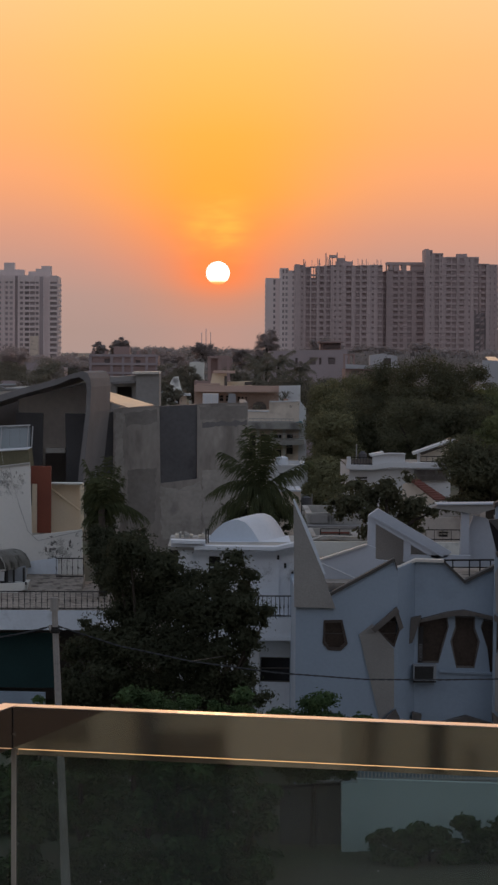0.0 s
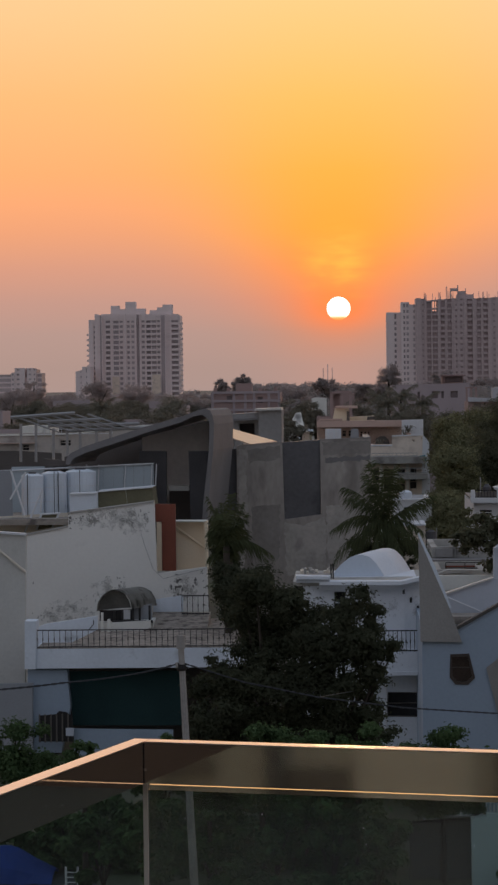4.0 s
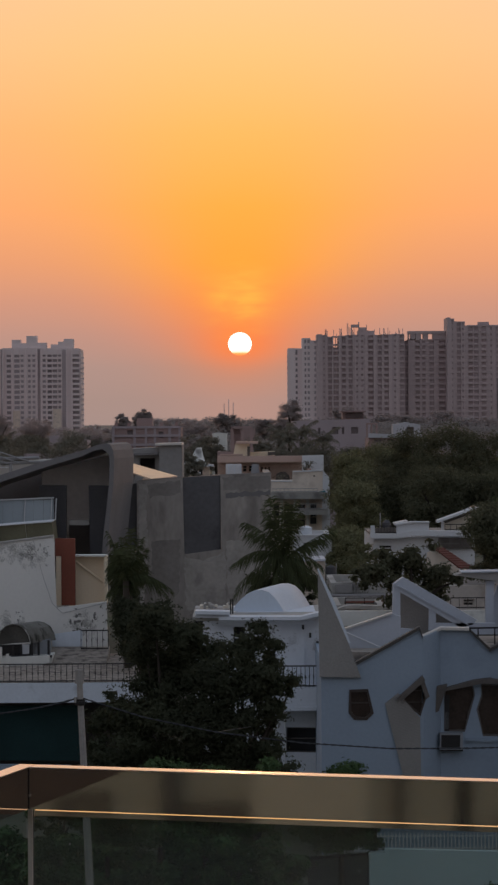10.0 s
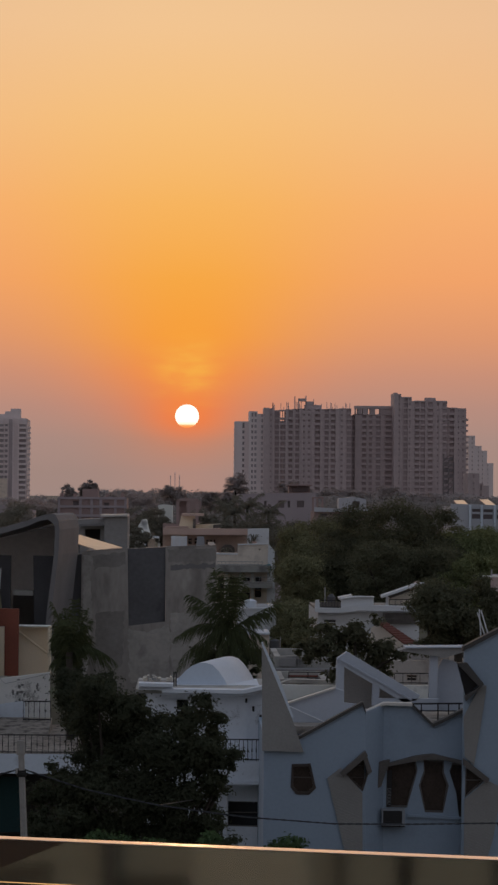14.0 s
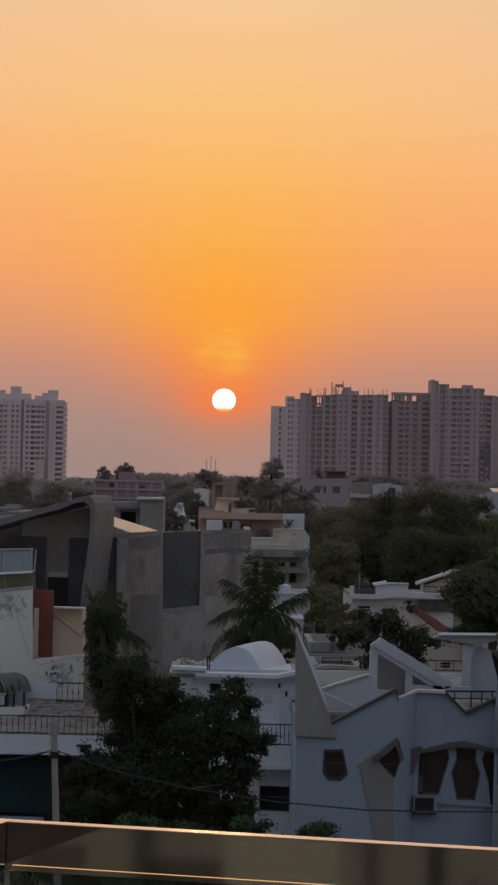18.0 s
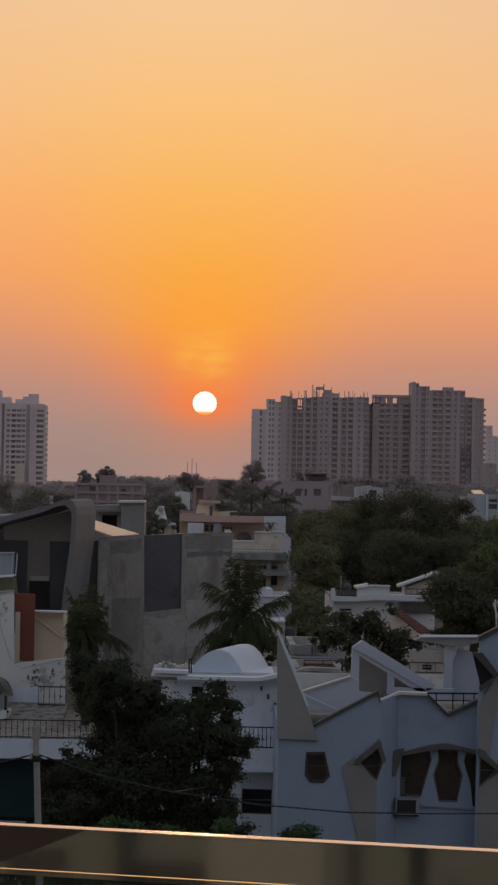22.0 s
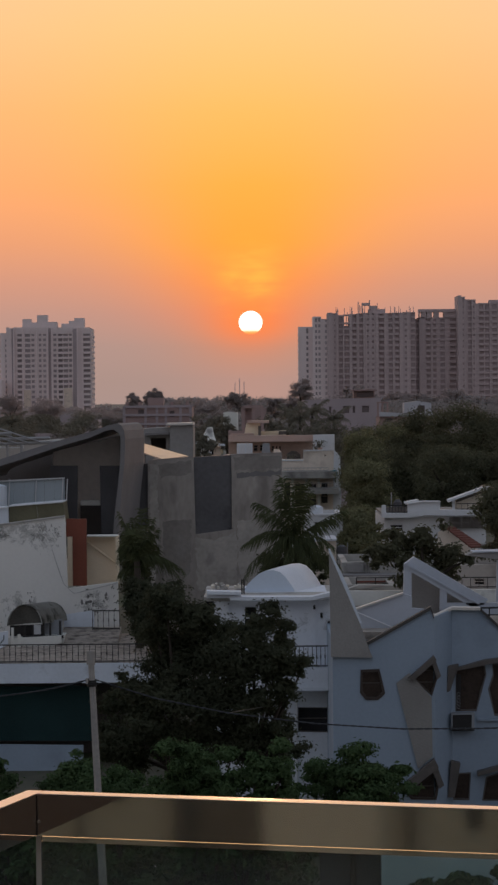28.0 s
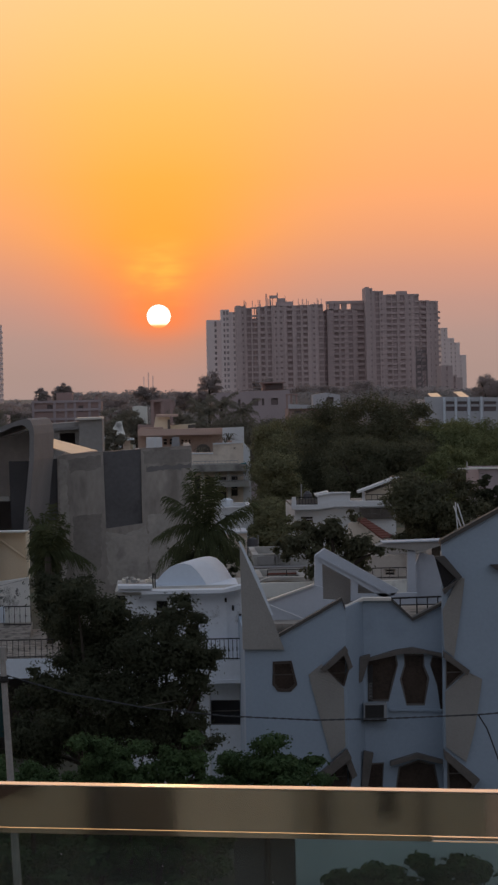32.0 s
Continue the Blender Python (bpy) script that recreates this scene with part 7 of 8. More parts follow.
    raw3 = tower("unfinished_tower", "tall brown-grey high-rise with stacked balconies and rooftop cabins", d - 6,
          [(111.15, 113.02, 71.64, "wall", 0), (113.02, 115.04, 70.99, "niche", 0), (115.04, 115.97, 69.42, "wall", 0), (115.97, 118.76, 69.4, "loggia", 0.8), (118.76, 120.94, 69.36, "niche", 0.3), (120.94, 122.49, 67.16, "wall", 0.5),
          (122.49, 125.29, 67.44, "balcony", 1), (125.29, 128.39, 67.39, "loggia", 1), (128.39, 129.64, 67.67, "wall", 0.6), (129.64, 132.59, 67.64, "balcony", 0.8), (132.59, 134.3, 67.6, "wall", 1), (134.3, 136.47, 67.27, "niche", 1),
          (136.47, 137.56, 67.24, "wall", 0.8), (137.56, 140.51, 67.21, "loggia", 1.2)], TOWER_RAW, TOWER_RAW_OPEN)
    for x0, x1, z1 in ((128.77, 134.36, 69.19), (134.36, 140.88, 67.55)):
        part("roof_cabin", box(x0, x1, d - 2, d + 6, 65.78, z1), TOWER_RAW, raw3)
    tower("unfinished_tower", "brown-grey high-rise end block with small side balconies", d - 2,
          [(140.89, 141.83, 63.91, "wall", 0.5), (141.83, 144.79, 63.88, "balcony", 0.8), (144.79, 146.51, 63.84, "wall", 0), (146.51, 147.75, 63.51, "niche", 0), (147.75, 148.84, 63.49, "wall", 0), (148.84, 150.56, 63.47, "niche", 0.2),
          (150.56, 151.34, 63.45, "wall", 0)], TOWER_RAW, TOWER_RAW_OPEN, edge=[(151.57, 152.79, 60.39)])
    tower("far_block", "stepped apartment blocks behind the complex, paled for haze", 1900,
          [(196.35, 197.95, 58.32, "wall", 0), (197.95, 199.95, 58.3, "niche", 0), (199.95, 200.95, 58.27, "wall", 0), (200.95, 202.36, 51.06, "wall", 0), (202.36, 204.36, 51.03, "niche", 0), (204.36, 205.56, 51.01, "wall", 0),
          (205.56, 207.17, 47.79, "niche", 0.5), (207.17, 209.57, 47.76, "wall", 0.5), (209.57, 210.78, 38.93, "niche", 0), (210.78, 213.98, 38.9, "wall", 0)], TOWER_HAZE, TOWER_RAW)
    tower("far_block", "brown mid-rise block in front of the towers", 1400, [(144.51, 146.28, 26.93, "wall", 0), (146.28, 148.64, 27.19, "niche", 0), (148.64, 150.41, 26.87, "wall", 0), (150.41, 152.78, 21.82, "niche", 2), (152.78, 155.73, 20.6, "wall", 2)], TOWER_RAW, TOWER_RAW_OPEN)


towers()


# ---- far low houses ----
# low-contrast colours for far things, with the air's haze mixed in
FARGREY = mat("haze_tinted_grey_plaster", (0.40, 0.335, 0.345), 0.9, var=0.12, big=0.2, bump=0)
FARRED = mat("haze_tinted_brick_red", (0.36, 0.255, 0.24), 0.9, var=0.15, big=0.2, bump=0)
FARPALE = mat("haze_tinted_pale_blue_paint", (0.48, 0.475, 0.50), 0.8, var=0.12, big=0.2, bump=0)
TANPANEL = mat("tan_lit_solar_glass", (0.70, 0.62, 0.55), 0.3, metal=0.7, var=0.05, big=0.3, bump=0)
HOIST = mat("haze_tinted_scaffold_net", (0.24, 0.195, 0.195), 0.9, var=0.2, big=0.1, fine=1, bump=0, island=0.2)
FARWIN = mat("haze_paled_dark_window", (0.17, 0.135, 0.135), 0.6, var=0.1, big=0.3, bump=0)


def far_houses():
    h = slab_house("grey_block", "haze-tinted grey unfinished block with dark square windows", [(5.83, 14.28), (9.79, 14.39), (15.34, 14.5)], 330, 12, FARGREY,
                   [[(8.95, 13.5), (9.3, 13.5), (9.29, 12.59), (8.94, 12.6)], [(10.68, 13.56), (11.52, 13.55), (11.51, 12.58), (10.68, 12.59)], [(11.86, 13.55), (12.21, 13.55), (12.21, 12.58), (11.86, 12.58)], [(12.97, 13.54), (13.95, 13.54), (13.94, 12.64), (12.97, 12.64)], [(7.35, 13.44), (7.77, 13.44), (7.76, 12.6), (7.35, 12.61)]], glass=FARWIN)
    part("roof_cabin", prism([(12.09, 15.36), (14.67, 15.55), (14.66, 14.3), (12.08, 14.31)], 332, 336), FARRED, h)
    part("cabin_eave", box(11.84, 14.9, 330.5, 336, 15.35, 15.49), FARRED, h)
    # dark sheet for the shade inside the roof cabin
    part("void_shade", prism([(12.43, 15.15), (14.52, 15.28), (14.52, 14.65), (12.42, 14.59)], 331.7, 331.9), FARWIN, h)
    h = slab_house("brick_block", "haze-tinted brick-red unfinished block with open roof columns", [(-16.87, 13.64), (-13.15, 13.76), (-8.15, 13.59)], 340, 12, FARRED, [[(-14.94, 13.27), (-14.15, 13.26), (-14.16, 12.33), (-14.94, 12.34)], [(-11.01, 13.1), (-10.29, 13.1), (-10.3, 12.24), (-11.01, 12.24)]], glass=FARWIN)
    part("roof_cabin", prism([(-13.76, 14.76), (-11.75, 14.75), (-11.76, 13.53), (-13.76, 13.54)], 341, 345), FARRED, h)
    for x in (-16.36, -14.72, -10.65, -8.72):
        part("column", box(x - 0.2, x + 0.2, 341, 341.4, 13.56 - 0.2, 14.21), FARRED, h)
    for px_ in (-16.68, -13.97, -12.54, -11.4, -9.55, -8.27):
        part("frame_column", box(px_ - 0.16, px_ + 0.16, 339.8, 339.99, 0, 13.69), FARGREY, h)
    for zz in (13.62, 12.55, 11.41):
        part("frame_beam", box(-16.82, -8.12, 339.75, 339.79, zz - 0.15, zz + 0.15), FARGREY, h)
    slab_house("pink_block", "haze-tinted pink block with a roof cabin", [(-1.5, 13.57), (-0.96, 13.56), (-0.95, 13.7), (0.62, 13.69), (0.61, 13.35), (1.23, 13.35)], 325, 9, FARRED, [[(-0.62, 13.22), (-0.14, 13.22), (-0.14, 12.53), (-0.62, 12.54)]], glass=FARWIN)
    h = slab_house("brown_frame_house", "haze-tinted brown unfinished roof frame behind the cream house", [(-2.71, 11.29), (0.87, 11.27)], 262, 8, FARRED, [])
    for px_ in (-1.27, -0.28, 0.6):
        part("column", box(px_ - 0.15, px_ + 0.15, 262.4, 262.8, 11.28 + 0.1, 13.59), FARRED, h)
    part("roof_frame", box(-1.38, 0.72, 262.3, 264.5, 13.54, 13.7), FARRED, h)
    part("infill_wall", prism([(-1.27, 13.48), (-0.28, 13.48), (-0.29, 11.27), (-1.28, 11.27)], 263, 263.2), FARRED, h)
    h = slab_house("pale_roof_house", "haze-tinted house with a pale blue roof slab and a cabin", [(13.79, 12.41), (19.73, 12.32)], 300, 9, FARRED, [[(14.36, 12.15), (15.3, 12.14), (15.3, 11.69), (14.35, 11.71)], [(16.25, 12.12), (16.88, 12.11), (16.87, 11.67), (16.24, 11.68)]], glass=FARWIN)
    part("roof_parapet", prism([(13.78, 12.86), (16.86, 12.68), (19.7, 12.82), (19.7, 12.32), (13.77, 12.35)], 299.5, 299.95), FARPALE, h, "pale blue roof parapet")
    part("roof_cabin", prism([(16.69, 13.82), (18.23, 14.05), (19.76, 13.77), (19.74, 12.37), (16.67, 12.42)], 303, 306, [[(18.22, 13.54), (19.05, 13.53), (19.04, 12.82), (18.21, 12.84)]]), FARPALE, h)
    # dark sheet behind the hole, coloured as its inner shade
    part("cabin_void", prism([(18.18, 13.67), (19.21, 13.65), (19.19, 12.69), (18.17, 12.71)], 303.4, 303.5), FARWIN, h)
    for px_ in (13.71, 14.22, 14.79):
        part("frame_column", box(px_ - 0.1, px_ + 0.1, 302, 302.3, 12.33, 13.92), FARRED, h)
    part("frame_beam", box(13.59, 14.92, 301.9, 302.4, 13.83, 13.98), FARRED, h)
    slab_house("pale_roof_house", "small white roof cabin among trees", [(-3.42, 12.99), (-2.83, 13.11), (-1.89, 12.98)], 280, 6, WHITE_OLD, [])
    h = slab_house("solar_house", "white house with long window bays and tilted solar panels", [(29.05, 13.37), (31.46, 13.32), (37.29, 13.14), (42.25, 13.04)], 300, 10, FARPALE,
                   [[(31.39, 12.82), (32.46, 12.79), (32.46, 12.42), (31.38, 12.44)], [(32.66, 12.79), (33.86, 12.77), (33.85, 12.39), (32.65, 12.41)], [(31.38, 12.25), (32.45, 12.23), (32.44, 11.66), (31.36, 11.68)], [(32.64, 12.22), (33.85, 12.2), (33.84, 11.63), (32.63, 11.65)], [(34.18, 12.76), (35.26, 12.74), (35.25, 12.36), (34.17, 12.38)], [(34.17, 12.19), (35.24, 12.17), (35.23, 11.6), (34.16, 11.62)], [(35.64, 12.73), (37.16, 12.7), (37.15, 12.32), (35.63, 12.35)], [(35.62, 12.16), (37.15, 12.13), (37.14, 11.56), (35.61, 11.59)]], glass=FARWIN)
    for i, (a, b, c) in enumerate((((30.34, 13.73), (30.2, 12.97), 1.15), ((33.35, 13.85), (33.24, 13.11), 1.0))):
        p = thing("rooftop_solar_unit", (a[0], 301.5, a[1] - 1), "tilted pale solar panel on a roof", "solar panel", "roof solar panels")
        o = bmesh.new()
        q = [(a[0], 310.0, a[1]), (a[0] + c, 310.0, a[1] + 0.03), (b[0] + c, 300.2, b[1] + 0.03), (b[0], 300.2, b[1])]
        f, g = [o.verts.new(v) for v in q], [o.verts.new((x, y, z - 0.08)) for x, y, z in q]
        o.faces.new(f)
        o.faces.new(g[::-1])
        for k in range(4):
            o.faces.new((f[k], g[k], g[(k + 1) % 4], f[(k + 1) % 4]))
        part("panel", o, TANPANEL, p)
        part("leg", box(b[0] + 0.2, b[0] + 0.3, 300.6, 300.7, b[1] - 1.4, b[1] - 0.1), PIPE, p)
        part("leg", box(a[0] + 0.2, a[0] + 0.3, 309.0, 309.1, a[1] - 1.6, a[1] - 0.15), PIPE, p)
    for px_ in (31.2, 32.5, 33.96, 35.38):
        part("column", box(px_ - 0.12, px_ + 0.12, 299.6, 299.95, 0, 13.25), TANKBLUE, h)
    for pts, y, m in (([(-37.5, 12.15), (-33.2, 12.2)], 260, FARGREY), ([(-21.12, 12.83), (-19.04, 12.81)], 290, FARGREY), ([(-22.33, 10.71), (-20.04, 11.44), (-16.23, 11.4)], 240, FARGREY), ([(-41.31, 12.7), (-36.08, 12.8)], 380, FARGREY),
                      ([(-18.7, 12.42), (-15.89, 12.58)], 270, FARGREY), ([(-24.11, 11.45), (-21.99, 11.51)], 200, WHITE_OLD), ([(-30.47, 10.94), (-24.55, 10.97)], 215, FARGREY)):
        slab_house("low_far_house", "low house among far trees", pts, y, 6, m, [])
    for x, z1 in ((-4.64, 18.51), (-3.63, 19.39), (-2.62, 18.62)):
        m = thing("antenna_mast", (x, 600, 0), "thin lattice antenna mast on the skyline", "mast")
        part("mast", box(x - 0.07, x + 0.07, 600, 600.2, 0, z1), TOWER_HAZE, m)
        for k in range(4):
            part("rung", box(x - 0.22, x + 0.22, 599.9, 599.98, z1 - 0.6 - 0.9 * k, z1 - 0.54 - 0.9 * k), TOWER_HAZE, m)
    c = thing("lattice_hoist", (132.05, 1380, 0), "dark lattice hoist clad with netting before the towers", "hoist")
    x0, x1 = 129.72, 134.96
    z1 = 36.8
    for x in (x0, (x0 + x1) / 2, x1):
        part("leg", box(x - 0.35, x + 0.35, 1380, 1380.6, 0, z1 - 0.8 * abs(x - x0)), HOIST, c)
    rnd = random.Random(9)
    z = 6.0
    while z < z1 - 2:
        for a, b in ((x0, (x0 + x1) / 2), ((x0 + x1) / 2, x1)):
            part("brace", rod([(a, 1379.9, z), (b, 1379.9, z + 2.6)], 0.22, sides=4), HOIST, c)
            if rnd.random() < 0.6:
                part("net_panel", box(a + 0.3, b - 0.3 * rnd.random(), 1380.1, 1380.4, z + 0.3, z + 1.4 + 1.4 * rnd.random()), HOIST, c)
        z += 3.0


far_houses()


# ---- trees ----
def leaf_mesh(name, centres, normals, length, width, rng):
    """Many small folded leaves as one mesh: four corners each, two triangles."""
    n = len(centres)
    nrm = normals / np.linalg.norm(normals, axis=1, keepdims=True)
    rnd = rng.normal(size=(n, 3))
    a = np.cross(nrm, rnd)
    a /= np.linalg.norm(a, axis=1, keepdims=True)
    b = np.cross(nrm, a)
    L = (length * (0.6 + 0.8 * rng.random(n)))[:, None]
    W = L * width / length
    tip = centres + a * L * 0.5 - nrm * L * 0.12
    root = centres - a * L * 0.5
    l = centres + b * W * 0.5 + nrm * L * 0.10
    r = centres - b * W * 0.5 + nrm * L * 0.10
    verts = np.stack([root, l, tip, r], axis=1).reshape(-1, 3)
    idx = np.arange(n)[:, None] * 4
    faces = np.concatenate([np.stack([idx + 0, idx + 1, idx + 2], axis=2).reshape(-1, 3), np.stack([idx + 0, idx + 2, idx + 3], axis=2).reshape(-1, 3)])
    me = bpy.data.meshes.new(name)
    me.vertices.add(len(verts))
    me.vertices.foreach_set("co", verts.astype(np.float32).ravel())
    me.loops.add(len(faces) * 3)
    me.loops.foreach_set("vertex_index", faces.astype(np.int32).ravel())
    me.polygons.add(len(faces))
    me.polygons.foreach_set("loop_start", np.arange(0, len(faces) * 3, 3, dtype=np.int32))
    me.update(calc_edges=True)
    return me


def tree(x, y, top, width, crown, leaf=0.16, count=5000, material=None, label="dark green leafy tree", clumps=26, seed=1, flat=0.75, name="tree", depth=None, base=0.0, limbs=7, airy=1.0):
    """A tree with its crown's top at z = top, crown metres high and width metres across."""
    rng = np.random.default_rng(seed)
    t = thing(name, (x, y, base), label, "tree")
    depth = depth or width * 0.8
    cz = top - crown / 2
    clumps = int(clumps * 1.8)
    c = rng.normal(size=(clumps, 3))
    c /= np.linalg.norm(c, axis=1, keepdims=True)
    c *= (0.15 + 0.78 * rng.random((clumps, 1)) ** 0.55)
    size = airy * (0.14 + 0.20 * rng.random(clumps) ** 1.5)
    half = np.array([width / 2, depth / 2, crown / 2])
    mids = np.array([x, y, cz]) + c * half
    n_each = np.maximum(20, (count * 1.5 * size ** 2 / (size ** 2).sum()).astype(int))
    mean_r = (half[0] * half[2]) ** 0.5
    cs, ns = [], []
    for m, s, k in zip(mids, size, n_each):
        d = rng.normal(size=(k, 3))
        d /= np.linalg.norm(d, axis=1, keepdims=True)
        r = s * mean_r * (0.35 + 0.75 * rng.random((k, 1)) ** 0.8)
        stray = rng.random((k, 1)) < 0.12
        r = np.where(stray, r * (1.15 + 0.5 * rng.random((k, 1))), r)
        cs.append(m + d * r * np.array([1.15, 1.1, flat]))
        ns.append(d * 0.8 + np.array([0, -0.15, 0.45]) + rng.normal(size=(k, 3)) * 0.45)
    cs, ns = np.concatenate(cs), np.concatenate(ns)
    keep = cs[:, 2] > base + 0.05
    me = leaf_mesh("crown", cs[keep], ns[keep], leaf, leaf * 0.5, rng)
    me.materials.append(material or LEAF)
    ob = new("crown", me)
    ob.parent, ob.matrix_parent_inverse = t, Matrix.Translation((x, y, base)).inverted()
    r0 = max(0.05, 0.022 * (top - base))
    fork = max(base + 0.3, top - crown * 0.85)
    part("trunk", rod([(x, y, base), (x + 0.1 * r0, y, (base + fork) / 2), (x, y, fork)], r0, r1=r0 * 0.7, sides=8), BARK, t)
    for k in range(min(limbs, clumps)):
        m = mids[k]
        mid = (np.array([x, y, fork]) * 0.5 + m * 0.5) + np.array([0, 0, 0.08 * crown])
        part("limb", rod([(x, y, fork - 0.1), tuple(mid), tuple(m)], r0 * 0.5, r1=r0 * 0.12, sides=5), BARK, t)
    return t


def lobed_tree(x, y, lobes, leaf, density, material, label, seed, name="tree", spread=0.6, base=0.0):
    """A tree whose crown is a set of lobes (x, z, half-width, half-height), each filled with sprays of leaves."""
    rng = np.random.default_rng(seed)
    t = thing(name, (x, y, base), label, "tree")
    top = max(l[1] + l[3] for l in lobes)
    fork = min(l[1] for l in lobes) - 0.4
    r0 = 0.02 * top + 0.03
    part("trunk", rod([(x, y, base), (x + 0.1, y, max(0.3, fork) / 2), (x, y, max(0.4, fork))], r0, r1=r0 * 0.7, sides=8), BARK, t)
    cs, ns = [], []
    for i, (lx, lz, a, b) in enumerate(lobes):
        ly = y + rng.uniform(-spread, spread)
        sprays = max(5, int(5.5 * (a * b) ** 0.5 / 0.6 * density))
        for _ in range(sprays):
            u = rng.normal(size=3)
            u /= np.linalg.norm(u)
            u *= rng.random() ** 0.4
            c = np.array([lx, ly, lz]) + u * np.array([a, 0.8 * (a + b) / 2, b]) * 0.92
            r = (0.20 + 0.22 * rng.random()) * (a * b) ** 0.5 + 0.05
            k = int(100 * (r / 0.22) ** 2 * (0.14 / leaf) ** 1.2)
            d = rng.normal(size=(k, 3))
            d /= np.linalg.norm(d, axis=1, keepdims=True)
            rr = r * (0.2 + 0.62 * np.abs(rng.normal(size=(k, 1))))
            cs.append(c + d * rr * np.array([1.2, 1.1, 0.8]))
            ns.append(d * 0.6 + u * 0.5 + np.array([0, -0.15, 0.45]) + rng.normal(size=(k, 3)) * 0.45)
        if i % 2 == 0:
            f = np.array([x, y, max(0.35, fork) - 0.05])
            e = np.array([lx, ly, lz])
            part("limb", rod([tuple(f), tuple(f * 0.45 + e * 0.55 + np.array([0, 0, 0.15])), tuple(e)], r0 * 0.5, r1=0.012, sides=5), BARK, t)
    cs, ns = np.concatenate(cs), np.concatenate(ns)
    keep = cs[:, 2] > base + 0.05
    me = leaf_mesh("crown", cs[keep], ns[keep], leaf, leaf * 0.5, rng)
    me.materials.append(material)
    ob = new("crown", me)
    ob.parent, ob.matrix_parent_inverse = t, Matrix.Translation((x, y, base)).inverted()
    return t


def frond_mesh(length, reach, rise, arch, leaf, rng):
    """One feathery frond from the origin to (reach, rise), bowed upwards by arch."""
    b = bmesh.new()
    n = 16
    p1 = Vector((reach * 0.42, 0, rise * 0.5 + arch))
    p2 = Vector((reach, 0, rise))
    pts = [p1 * (2 * u * (1 - u)) + p2 * (u * u) for u in (i / n for i in range(n + 1))]
    rod(pts, 0.028, b, 4, 0.006)
    m = 40
    for i in range(3, m + 1):
        f = i / m
        k = min(n - 1, int(f * n))
        p = pts[k].lerp(pts[k + 1], f * n - k)
        d = (pts[k + 1] - pts[k]).normalized()
        ll = length * 0.30 * (math.sin(math.pi * min(1, 0.14 + f * 0.74)) ** 0.6) * (0.75 + 0.5 * rng.random())
        for s in (-1, 1):
            out = (d * (0.45 + 0.35 * f) + Vector((0, s, 0)) * (0.35 + 0.4 * rng.random()) + Vector((0, 0, -0.25 - 0.65 * rng.random()))).normalized()
            q1 = p + out * ll * 0.5
            q2 = p + out * ll + Vector((0, 0, -0.32 * ll))
            wv = d * 0.018
            a0, a1, b0, b1, tip = (b.verts.new(q) for q in (p - wv, p + wv, q1 - wv * 1.2, q1 + wv * 1.2, q2))
            b.faces.new((a0, a1, b1, b0))
            b.faces.new((b0, b1, tip))
    me = bpy.data.meshes.new("frond")
    b.to_mesh(me)
    b.free()
    me.materials.append(leaf)
    return me


def palm(x, y, crown_z, length, seed, fronds, label, leaf=None):
    """A palm; fronds: (azimuth in degrees, reach, rise, arch) of each one."""
    rng = random.Random(seed)
    leaf = leaf or PALMLEAF
    t = thing("palm", (x, y, 0), label, "palm tree")
    part("trunk", rod([(x, y, 0), (x + 0.08, y, crown_z * 0.5), (x, y, crown_z - 0.1)], 0.2, r1=0.13, sides=10), BARK, t)
    part("crown_shaft", rod([(x, y, crown_z - 0.35), (x, y, crown_z - 0.1), (x, y, crown_z + 0.35)], 0.15, r1=0.05, sides=8), leaf, t)
    for az, reach, rise, arch in fronds:
        ob = new("frond", frond_mesh(length, reach, rise, arch, leaf, rng))
        ob.parent = t
        ob.matrix_basis = Matrix.Translation((0, 0, crown_z)) @ Matrix.Rotation(radians(az), 4, "Z") @ Matrix.Rotation(rng.uniform(-0.25, 0.25), 4, "X")
    return t


def far_woods(seed, rows, leaf, material, label):
    """Hazy tree tops that close the gap between the last houses and the horizon."""
    rng = np.random.default_rng(seed)
    cs, ns = [], []
    for y, count, top in rows:
        for _ in range(count):
            x = rng.uniform(-0.17, 0.17) * y
            r = rng.uniform(1.6, 3.6)
            swell = 0.9 * math.sin(x * 0.045 + y) + 0.7 * math.sin(x * 0.017 + 2 * y)
            z = top + swell - r + rng.normal() * 0.5 - 0.0038 * y * min(1, max(0, (-0.03 - x / y) / 0.02))
            k = 150
            d = rng.normal(size=(k, 3))
            d /= np.linalg.norm(d, axis=1, keepdims=True)
            c = np.array([x, y + rng.uniform(-30, 30), z])
            cs.append(c + d * r * (0.5 + 0.6 * rng.random((k, 1))) * np.array([1.3, 1.0, 0.9]))
            ns.append(d * 0.5 + np.array([0, -0.5, 0.6]) + rng.normal(size=(k, 3)) * 0.25)
            cs.append(c + np.column_stack([rng.normal(size=40) * r, rng.normal(size=40) * 2, -rng.random(40) * 9]))
            ns.append(rng.normal(size=(40, 3)))
    cs, ns = np.concatenate(cs), np.concatenate(ns)
    keep = cs[:, 2] > 0.3
    me = leaf_mesh("far_woods", cs[keep], ns[keep], leaf, leaf * 0.65, rng)
    me.materials.append(material)
    tagged(new("far_woods", me), label, "trees", kind="stuff")


